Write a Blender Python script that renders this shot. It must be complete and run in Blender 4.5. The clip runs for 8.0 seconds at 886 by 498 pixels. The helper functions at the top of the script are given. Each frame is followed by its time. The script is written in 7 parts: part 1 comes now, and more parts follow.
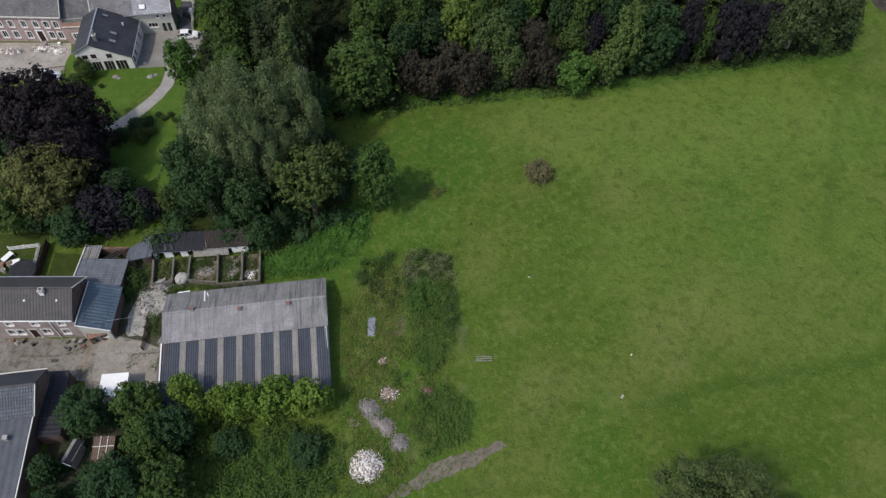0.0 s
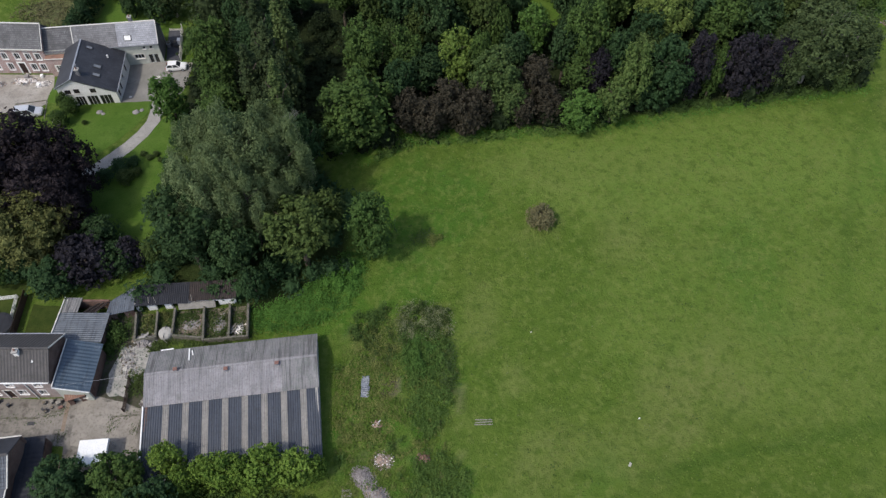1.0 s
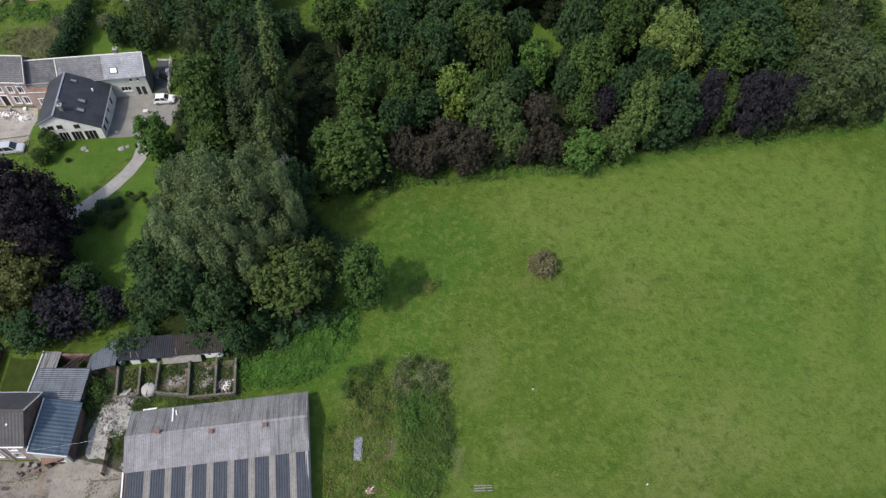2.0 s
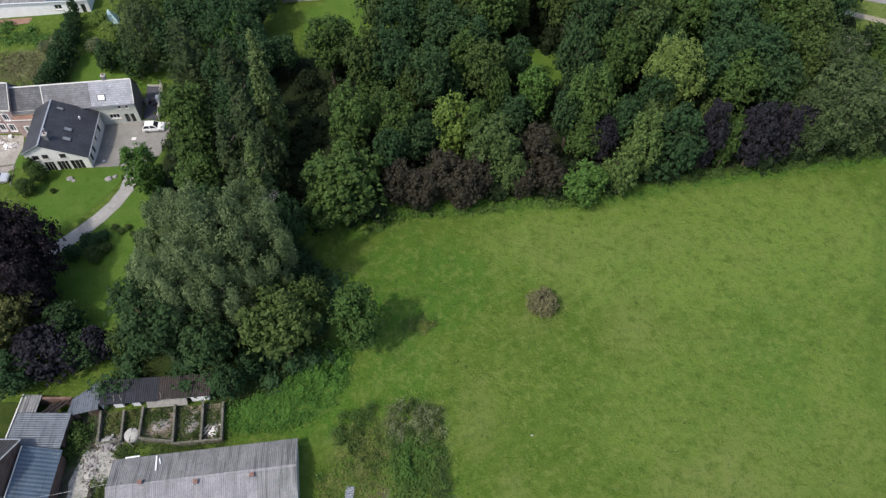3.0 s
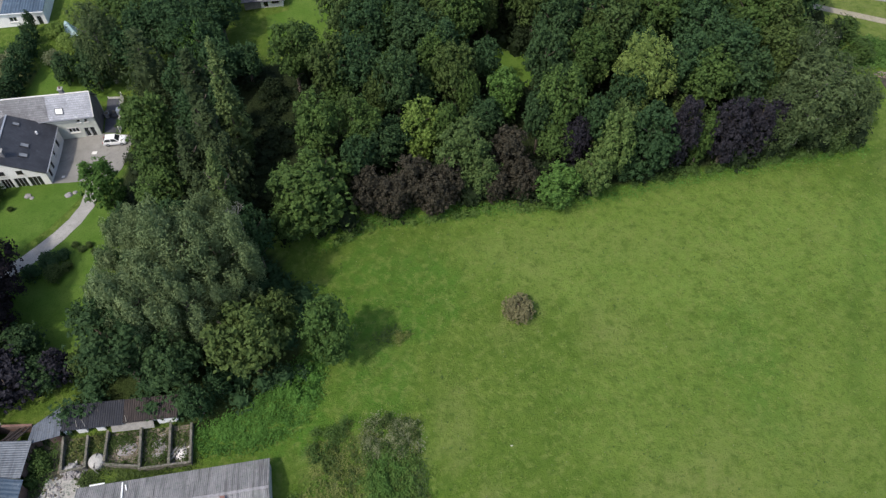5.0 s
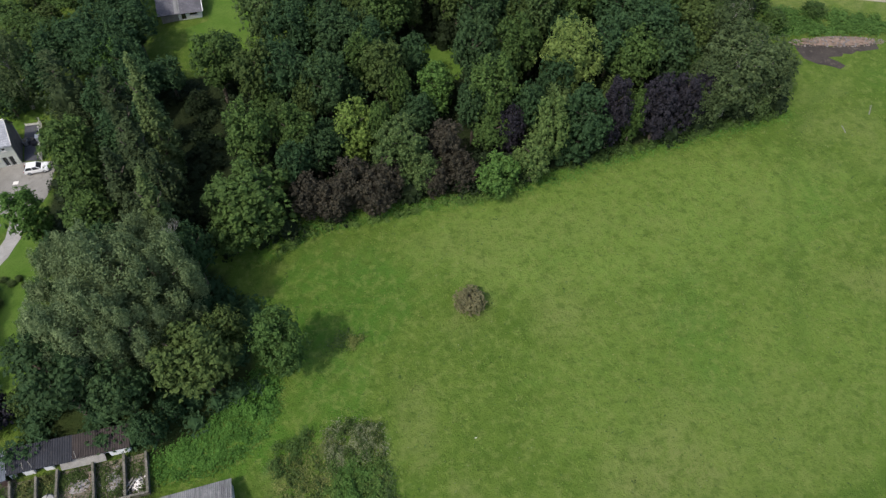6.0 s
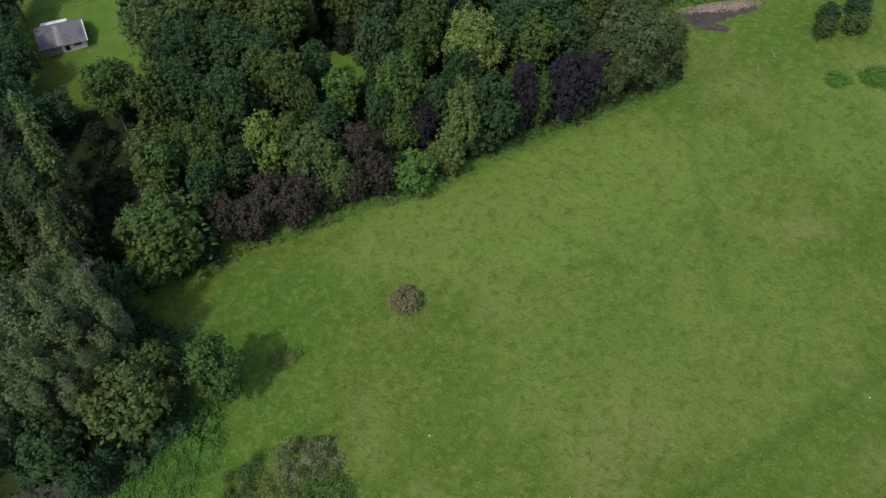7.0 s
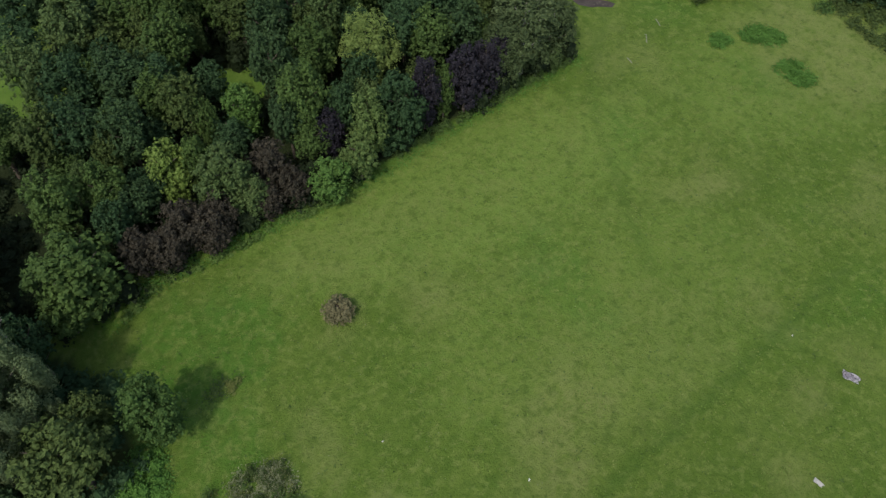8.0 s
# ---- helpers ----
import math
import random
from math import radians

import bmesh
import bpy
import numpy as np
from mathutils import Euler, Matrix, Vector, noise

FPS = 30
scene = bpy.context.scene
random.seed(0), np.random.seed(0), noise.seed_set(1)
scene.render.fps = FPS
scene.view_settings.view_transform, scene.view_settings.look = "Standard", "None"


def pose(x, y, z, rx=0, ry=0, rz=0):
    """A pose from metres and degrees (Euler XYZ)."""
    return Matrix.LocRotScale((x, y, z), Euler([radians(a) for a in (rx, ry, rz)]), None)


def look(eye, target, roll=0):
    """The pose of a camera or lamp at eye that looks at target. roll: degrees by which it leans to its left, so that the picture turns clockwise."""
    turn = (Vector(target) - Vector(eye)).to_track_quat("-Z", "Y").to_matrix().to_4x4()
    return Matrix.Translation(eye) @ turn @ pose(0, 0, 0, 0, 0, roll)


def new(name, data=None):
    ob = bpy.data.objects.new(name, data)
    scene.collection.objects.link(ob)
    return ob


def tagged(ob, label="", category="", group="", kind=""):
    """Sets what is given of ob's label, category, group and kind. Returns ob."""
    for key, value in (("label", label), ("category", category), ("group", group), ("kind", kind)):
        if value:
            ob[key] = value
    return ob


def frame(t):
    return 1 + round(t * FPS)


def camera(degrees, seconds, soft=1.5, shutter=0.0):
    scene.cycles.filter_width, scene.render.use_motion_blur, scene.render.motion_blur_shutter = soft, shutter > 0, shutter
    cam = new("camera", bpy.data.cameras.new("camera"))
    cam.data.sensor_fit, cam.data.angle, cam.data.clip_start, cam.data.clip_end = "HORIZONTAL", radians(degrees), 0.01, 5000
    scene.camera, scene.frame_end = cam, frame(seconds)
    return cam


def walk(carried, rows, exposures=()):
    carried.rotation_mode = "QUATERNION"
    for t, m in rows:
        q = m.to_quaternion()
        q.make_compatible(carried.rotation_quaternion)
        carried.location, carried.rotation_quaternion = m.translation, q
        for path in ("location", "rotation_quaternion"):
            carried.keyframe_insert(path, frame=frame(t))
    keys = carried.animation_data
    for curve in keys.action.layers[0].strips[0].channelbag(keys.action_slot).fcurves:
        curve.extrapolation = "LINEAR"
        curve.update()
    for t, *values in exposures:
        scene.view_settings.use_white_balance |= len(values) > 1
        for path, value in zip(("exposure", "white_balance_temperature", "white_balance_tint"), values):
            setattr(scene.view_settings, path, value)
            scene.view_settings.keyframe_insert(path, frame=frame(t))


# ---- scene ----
cam = camera(61.85, 8.0, 1.35, 0.22)
ROWS = [
    (0.0, -1.084, -1.808, 94.062, 35.323, -0.025, 0.354),
    (0.5, -0.897, 2.783, 94.13, 35.203, -0.008, 0.372),
    (1.0, -0.745, 7.572, 94.095, 35.184, 0.008, 0.363),
    (1.5, -0.543, 12.076, 94.072, 35.15, 0.059, 0.377),
    (3.0, 0.122, 21.4, 93.326, 35.904, -0.017, 0.44),
    (3.5, 0.576, 22.746, 93.132, 36.073, -0.023, 0.433),
    (4.0, 1.06, 23.301, 92.852, 36.054, -0.016, 0.342),
    (5.5, 1.344, 23.094, 90.913, 36.395, -0.269, -4.698),
    (6.0, 1.18, 23.045, 90.589, 36.446, -0.396, -8.699),
    (6.5, 0.944, 23.036, 90.248, 36.567, -0.47, -13.032),
    (7.0, 0.681, 22.969, 89.954, 36.731, -0.559, -18.251),
    (7.5, 0.396, 22.953, 89.73, 36.85, -0.56, -23.116),
    (8.0, 0.111, 23.044, 89.594, 36.959, -0.497, -28.377),
]
walk(cam, [(t, pose(x, y, z, rx, ry, rz)) for t, x, y, z, rx, ry, rz in ROWS],
     [(0.0, -0.19), (1.5, 0.06), (3.5, 0.31), (5.5, 0.32), (8.0, -0.02)])

# ---- world, sun ----
SUN_AZ, SUN_EL = radians(40), radians(55)  # the way the shadows fall, from +x; the sun's height
world = bpy.data.worlds.new("sky")
world.use_nodes = True
scene.world = world
wn = world.node_tree.nodes
sky = wn.new("ShaderNodeTexSky")
sky.sky_type = 'NISHITA'
sky.sun_disc = False
sky.sun_elevation, sky.sun_rotation = SUN_EL, radians(230)
sky.air_density, sky.dust_density = 1.0, 2.5
world.node_tree.links.new(sky.outputs[0], wn["Background"].inputs[0])
wn["Background"].inputs[1].default_value = 0.225
sun = new("sun", bpy.data.lights.new("sun", 'SUN'))
sun.data.energy, sun.data.angle, sun.data.color = 2.5, radians(2.0), (1.0, 0.95, 0.86)
sun.matrix_world = look((0, 0, 150), (math.cos(SUN_AZ) * math.cos(SUN_EL), math.sin(SUN_AZ) * math.cos(SUN_EL), 150 - math.sin(SUN_EL)))


# ---- the lie of the land ----
def smooth(v):
    v = min(1.0, max(0.0, v))
    return v * v * (3 - 2 * v)


def zg(x, y):
    """Height of the ground: a meadow rising gently to the north, with a dip at the hamlet."""
    k = 1.0 - smooth((math.hypot(x, y - 70) - 140) / 300)
    return (0.0227 * x + 0.0612 * y) * k + 6 * (1 - k) - 3.2 * smooth((-x - 28) / 18) * smooth((y - 90) / 22)


# ---- materials ----
MATS = {}


def nodes_of(name):
    m = bpy.data.materials.new(name)
    m.use_nodes = True
    nt = m.node_tree
    return m, nt, nt.nodes["Principled BSDF"]


def noise_node(nt, vec, scale, detail=4, rough=0.6):
    n = nt.nodes.new("ShaderNodeTexNoise")
    n.inputs["Scale"].default_value, n.inputs["Detail"].default_value, n.inputs["Roughness"].default_value = scale, detail, rough
    nt.links.new(vec, n.inputs["Vector"])
    return n.outputs[0]


def mix_node(nt, fac, a, b, kind='MIX'):
    n = nt.nodes.new("ShaderNodeMix")
    n.data_type, n.blend_type = 'RGBA', kind
    for i, v in ((0, fac), (6, a), (7, b)):
        if isinstance(v, (int, float)):
            n.inputs[i].default_value = v
        elif isinstance(v, tuple):
            n.inputs[i].default_value = (*v, 1)
        else:
            nt.links.new(v, n.inputs[i])
    return n.outputs[2]


def ramp_node(nt, fac, lo, hi):
    n = nt.nodes.new("ShaderNodeMapRange")
    n.inputs[1].default_value, n.inputs[2].default_value = lo, hi
    nt.links.new(fac, n.inputs[0])
    return n.outputs[0]


def bump_node(nt, bsdf, height, strength, dist):
    n = nt.nodes.new("ShaderNodeBump")
    n.inputs["Strength"].default_value, n.inputs["Distance"].default_value = strength, dist
    nt.links.new(height, n.inputs["Height"])
    nt.links.new(n.outputs[0], bsdf.inputs["Normal"])


def surf(name, a, b, stain=None, scale=0.6, fine=9.0, rough=0.8, bump=0.3, dist=0.03, metal=0.0, spec=0.3, vary=0.0, stain_at=(0.55, 0.7), streak=0.0):
    """A worn surface: two colours mixed by a coarse and a fine noise, a third as stains, a fine relief; streak: rain marks running down the slope."""
    if name in MATS:
        return MATS[name]
    m, nt, bsdf = nodes_of(name)
    co = nt.nodes.new("ShaderNodeTexCoord").outputs["Object"]
    big, small = noise_node(nt, co, scale), noise_node(nt, co, fine, 5)
    col = mix_node(nt, ramp_node(nt, big, 0.35, 0.65), a, b)
    dark = tuple(0.6 * v for v in a)
    col = mix_node(nt, ramp_node(nt, small, 0.5, 0.8), col, dark)
    if stain:
        col = mix_node(nt, ramp_node(nt, noise_node(nt, co, scale * 2.3, 6, 0.7), *stain_at), col, stain)
    if streak:
        mp = nt.nodes.new("ShaderNodeMapping")
        mp.inputs["Scale"].default_value = (2.6, 0.16, 0.16)
        nt.links.new(co, mp.inputs["Vector"])
        run = noise_node(nt, mp.outputs[0], 1.0, 5, 0.65)
        col = mix_node(nt, ramp_node(nt, run, 0.5, 0.5 + 0.25 / streak), col, tuple(0.5 * v for v in a))
        col = mix_node(nt, ramp_node(nt, run, 0.42, 0.42 - 0.3 / streak), col, tuple(min(1, 1.35 * v) for v in b))
    if vary:
        info = nt.nodes.new("ShaderNodeObjectInfo").outputs["Random"]
        col = mix_node(nt, ramp_node(nt, info, 0, 1 / vary), col, tuple(0.25 * v for v in a))
    nt.links.new(col, bsdf.inputs["Base Color"])
    bsdf.inputs["Roughness"].default_value, bsdf.inputs["Metallic"].default_value = rough, metal
    bsdf.inputs["Specular IOR Level"].default_value = spec
    bump_node(nt, bsdf, small, bump, dist)
    MATS[name] = m
    return m


def masonry(name, a, b, mortar, width=0.22, height=0.075, gap=0.012, rough=0.85, axis='XZ', spec=0.2, offset=0.5):
    """Courses of bricks, slates or tiles too small to be picked apart from the air."""
    if name in MATS:
        return MATS[name]
    m, nt, bsdf = nodes_of(name)
    co = nt.nodes.new("ShaderNodeTexCoord").outputs["Object"]
    sep = nt.nodes.new("ShaderNodeSeparateXYZ")
    com = nt.nodes.new("ShaderNodeCombineXYZ")
    nt.links.new(co, sep.inputs[0])
    add = nt.nodes.new("ShaderNodeMath")
    nt.links.new(sep.outputs[0], add.inputs[0])
    if axis == 'XZ':
        nt.links.new(sep.outputs[1], add.inputs[1])
    else:
        add.inputs[1].default_value = 0
    nt.links.new(add.outputs[0], com.inputs[0])
    nt.links.new(sep.outputs[2 if axis == 'XZ' else 1], com.inputs[1])
    br = nt.nodes.new("ShaderNodeTexBrick")
    br.offset = offset
    nt.links.new(com.outputs[0], br.inputs["Vector"])
    br.inputs["Color1"].default_value, br.inputs["Color2"].default_value, br.inputs["Mortar"].default_value = (*a, 1), (*b, 1), (*mortar, 1)
    br.inputs["Scale"].default_value = 1.0
    br.inputs["Mortar Size"].default_value, br.inputs["Brick Width"].default_value, br.inputs["Row Height"].default_value = gap, width, height
    big = noise_node(nt, co, 0.5, 5)
    col = mix_node(nt, ramp_node(nt, big, 0.45, 0.75), br.outputs[0], tuple(0.55 * v for v in a))
    col = mix_node(nt, ramp_node(nt, noise_node(nt, co, 1.7, 5), 0.6, 0.8), col, tuple(min(1, 1.5 * v) for v in b))
    nt.links.new(col, bsdf.inputs["Base Color"])
    bsdf.inputs["Roughness"].default_value, bsdf.inputs["Specular IOR Level"].default_value = rough, spec
    bump_node(nt, bsdf, br.outputs[1], -0.5, 0.02)
    MATS[name] = m
    return m


def leaf(name, dark, light, tip=None):
    """Foliage: every leaf clump has its own shade, and light shines through it."""
    if name in MATS:
        return MATS[name]
    dark, light = ((c[0] * 1.02, c[1], c[2] * 1.08) for c in (dark, light))
    m, nt, bsdf = nodes_of(name)
    isl = nt.nodes.new("ShaderNodeNewGeometry").outputs["Random Per Island"]
    co = nt.nodes.new("ShaderNodeTexCoord").outputs["Object"]
    info = nt.nodes.new("ShaderNodeObjectInfo").outputs["Random"]
    col = mix_node(nt, isl, dark, light)
    col = mix_node(nt, ramp_node(nt, noise_node(nt, co, 0.45, 3), 0.4, 0.75), col, tip or tuple(1.25 * v for v in light))
    col = mix_node(nt, ramp_node(nt, info, 0.0, 2.2), col, dark)
    nt.links.new(col, bsdf.inputs["Base Color"])
    bsdf.inputs["Roughness"].default_value, bsdf.inputs["Specular IOR Level"].default_value = 0.7, 0.12
    tr = nt.nodes.new("ShaderNodeBsdfTranslucent")
    nt.links.new(col, tr.inputs[0])
    mx = nt.nodes.new("ShaderNodeMixShader")
    mx.inputs[0].default_value = 0.3
    nt.links.new(bsdf.outputs[0], mx.inputs[1])
    nt.links.new(tr.outputs[0], mx.inputs[2])
    nt.links.new(mx.outputs[0], nt.nodes["Material Output"].inputs[0])
    MATS[name] = m
    return m


def ground_material():
    m, nt, bsdf = nodes_of("meadow_ground")
    co = nt.nodes.new("ShaderNodeTexCoord").outputs["Object"]

    def attr(name):
        n = nt.nodes.new("ShaderNodeAttribute")
        n.attribute_name = name
        return n.outputs["Fac"]

    mid = ramp_node(nt, noise_node(nt, co, 0.085, 6, 0.65), 0.34, 0.68)
    patch = noise_node(nt, co, 0.5, 5, 0.7)
    tuft = noise_node(nt, co, 1.3, 6, 0.75)
    blade = noise_node(nt, co, 4.5, 4, 0.7)

    def broken(fac, lo, hi):
        """A patch of growth whose edge and inside are broken up by tufts."""
        n = nt.nodes.new("ShaderNodeMath")
        n.operation = 'MULTIPLY'
        nt.links.new(fac, n.inputs[0])
        nt.links.new(ramp_node(nt, patch, lo, hi), n.inputs[1])
        return n.outputs[0]

    speck = noise_node(nt, co, 2.3, 5, 0.75)
    col = mix_node(nt, mid, (0.063, 0.108, 0.014), (0.096, 0.139, 0.0245))
    col = mix_node(nt, ramp_node(nt, patch, 0.47, 0.7), col, (0.053, 0.098, 0.0125))
    col = mix_node(nt, broken(attr("fresh"), 0.2, 0.65), col, (0.130, 0.192, 0.038))
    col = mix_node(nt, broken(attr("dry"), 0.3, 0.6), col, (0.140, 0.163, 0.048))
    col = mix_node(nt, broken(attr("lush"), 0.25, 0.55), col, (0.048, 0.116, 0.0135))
    def faint(fac, lo, hi, most):
        n = nt.nodes.new("ShaderNodeMapRange")
        n.inputs[1].default_value, n.inputs[2].default_value, n.inputs[4].default_value = lo, hi, most
        nt.links.new(fac, n.inputs[0])
        return n.outputs[0]

    col = mix_node(nt, faint(noise_node(nt, co, 0.9, 3, 0.6), 0.5, 0.64, 0.6), col, (0.126, 0.160, 0.039))
    col = mix_node(nt, faint(noise_node(nt, co, 0.62, 3, 0.6), 0.54, 0.68, 0.55), col, (0.045, 0.084, 0.0105))
    col = mix_node(nt, faint(tuft, 0.5, 0.68, 0.55), col, (0.046, 0.086, 0.011))
    col = mix_node(nt, faint(speck, 0.58, 0.74, 0.5), col, (0.134, 0.166, 0.045))
    col = mix_node(nt, faint(noise_node(nt, co, 3.1, 5, 0.75), 0.56, 0.72, 0.36), col, (0.036, 0.066, 0.010))
    col = mix_node(nt, faint(blade, 0.6, 0.85, 0.28), col, (0.038, 0.068, 0.010))
    col = mix_node(nt, broken(attr("track"), 0.2, 0.5), col, (0.040, 0.084, 0.0115))
    # wood floor colour, which also paints the shade under poplars and grove
    col = mix_node(nt, attr("shaded_wood"), col, (0.018, 0.026, 0.009))
    col = mix_node(nt, broken(attr("soil"), 0.2, 0.42), col, (0.125, 0.103, 0.076))
    nt.links.new(col, bsdf.inputs["Base Color"])
    bsdf.inputs["Roughness"].default_value, bsdf.inputs["Specular IOR Level"].default_value = 0.9, 0.1
    bump_node(nt, bsdf, mix_node(nt, 0.35, tuft, patch), 0.8, 0.8)
    return m


# ---- helpers for meshes ----
def mesh_of(name, bm):
    me = bpy.data.meshes.new(name)
    bmesh.ops.recalc_face_normals(bm, faces=bm.faces)
    bm.to_mesh(me)
    bm.free()
    return me


def part(name, bm, material, parent=None, label="", m=None):
    """Links a bmesh (or a ready mesh) as one object under a thing or a part."""
    me = bm if isinstance(bm, bpy.types.Mesh) else mesh_of(name, bm)
    if material and not me.materials:
        me.materials.append(material)
    ob = new(name, me)
    if m is not None:
        ob.matrix_basis = m
    if parent:
        ob.parent = parent
    return tagged(ob, label)


def thing(name, x, y, z=None, turn=0.0, label="", category="", group="", kind=""):
    ob = new(name)
    ob.empty_display_size = 0.3
    ob.matrix_basis = pose(x, y, zg(x, y) if z is None else z, 0, 0, turn)
    return tagged(ob, label, category, group, kind)


def box(bm, x0, x1, y0, y1, z0, z1, bevel=0.0):
    vs = [bm.verts.new((x, y, z)) for z in (z0, z1) for x, y in ((x0, y0), (x1, y0), (x1, y1), (x0, y1))]
    fs = [bm.faces.new([vs[i] for i in q]) for q in ((3, 2, 1, 0), (4, 5, 6, 7), (0, 1, 5, 4), (1, 2, 6, 5), (2, 3, 7, 6), (3, 0, 4, 7))]
    if bevel:
        bmesh.ops.bevel(bm, geom=list({e for f in fs for e in f.edges}), offset=bevel, segments=2, affect='EDGES')
    return bm


def hull(bm, lower, upper):
    """A solid between two rings of as many corners."""
    a, b = [bm.verts.new(p) for p in lower], [bm.verts.new(p) for p in upper]
    n = len(a)
    bm.faces.new(a[::-1]), bm.faces.new(b)
    for i in range(n):
        bm.faces.new((a[i], a[(i + 1) % n], b[(i + 1) % n], b[i]))
    return bm


def tube(bm, p, q, r0, r1, n=6):
    p, q = Vector(p), Vector(q)
    t = (q - p).to_track_quat('Z', 'Y').to_matrix()
    ring = [Vector((math.cos(k * math.tau / n), math.sin(k * math.tau / n), 0)) for k in range(n)]
    return hull(bm, [p + t @ (r0 * v) for v in ring], [q + t @ (r1 * v) for v in ring])


def drape(name, pts, material, lift=0.03, label="", category="", step=3.0):
    """A surface laid on the ground inside an outline."""
    bm = bmesh.new()
    bm.faces.new([bm.verts.new((x, y, 0)) for x, y in pts])
    for k, axis in ((0, Vector((1, 0, 0))), (1, Vector((0, 1, 0)))):
        lo, hi = min(p[k] for p in pts), max(p[k] for p in pts)
        v = lo + step
        while v < hi:
            bmesh.ops.bisect_plane(bm, geom=bm.verts[:] + bm.edges[:] + bm.faces[:], plane_co=axis * v, plane_no=axis)
            v += step
    for v in bm.verts:
        v.co.z = zg(v.co.x, v.co.y) + lift
    bmesh.ops.recalc_face_normals(bm, faces=bm.faces)
    if sum(f.normal.z for f in bm.faces) < 0:
        bmesh.ops.reverse_faces(bm, faces=bm.faces)
    me = bpy.data.meshes.new(name)
    bm.to_mesh(me)
    bm.free()
    me.materials.append(material)
    return tagged(new(name, me), label, category, "", "structure")


def wobble(pts, amount=0.35, step=1.0, seed=0):
    """An outline with an uneven edge."""
    rng, out = random.Random(seed), []
    for (x0, y0), (x1, y1) in zip(pts, pts[1:] + pts[:1]):
        n = max(1, int(math.hypot(x1 - x0, y1 - y0) / step))
        out += [(x0 + (x1 - x0) * k / n + rng.uniform(-amount, amount), y0 + (y1 - y0) * k / n + rng.uniform(-amount, amount)) for k in range(n)]
    return out


def inside(x, y, pts):
    hit, j = False, len(pts) - 1
    for i in range(len(pts)):
        (xi, yi), (xj, yj) = pts[i], pts[j]
        if (yi > y) != (yj > y) and x < (xj - xi) * (y - yi) / (yj - yi) + xi:
            hit = not hit
        j = i
    return hit


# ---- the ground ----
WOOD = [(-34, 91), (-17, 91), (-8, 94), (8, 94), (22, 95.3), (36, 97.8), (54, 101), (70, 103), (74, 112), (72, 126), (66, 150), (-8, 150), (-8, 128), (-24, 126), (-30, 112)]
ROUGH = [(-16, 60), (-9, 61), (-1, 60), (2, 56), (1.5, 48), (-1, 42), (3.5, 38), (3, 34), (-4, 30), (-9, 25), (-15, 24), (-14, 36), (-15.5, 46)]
# SHADE and GROVE: ground where tree shade is painted into the colour
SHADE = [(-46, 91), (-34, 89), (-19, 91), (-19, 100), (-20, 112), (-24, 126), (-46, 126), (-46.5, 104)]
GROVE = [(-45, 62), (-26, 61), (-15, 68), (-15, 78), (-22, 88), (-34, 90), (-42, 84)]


def near_line(x, y, pts):
    best = 1e9
    for (x0, y0), (x1, y1) in zip(pts, pts[1:]):
        t = max(0, min(1, ((x - x0) * (x1 - x0) + (y - y0) * (y1 - y0)) / ((x1 - x0) ** 2 + (y1 - y0) ** 2)))
        best = min(best, math.hypot(x - x0 - t * (x1 - x0), y - y0 - t * (y1 - y0)))
    return best


def blob(x, y, cx, cy, rx, ry):
    d = math.hypot((x - cx) / rx, (y - cy) / ry) + 0.5 * noise.noise((x * 0.5, y * 0.5, cx))
    return smooth((1.25 - d) / 0.5)


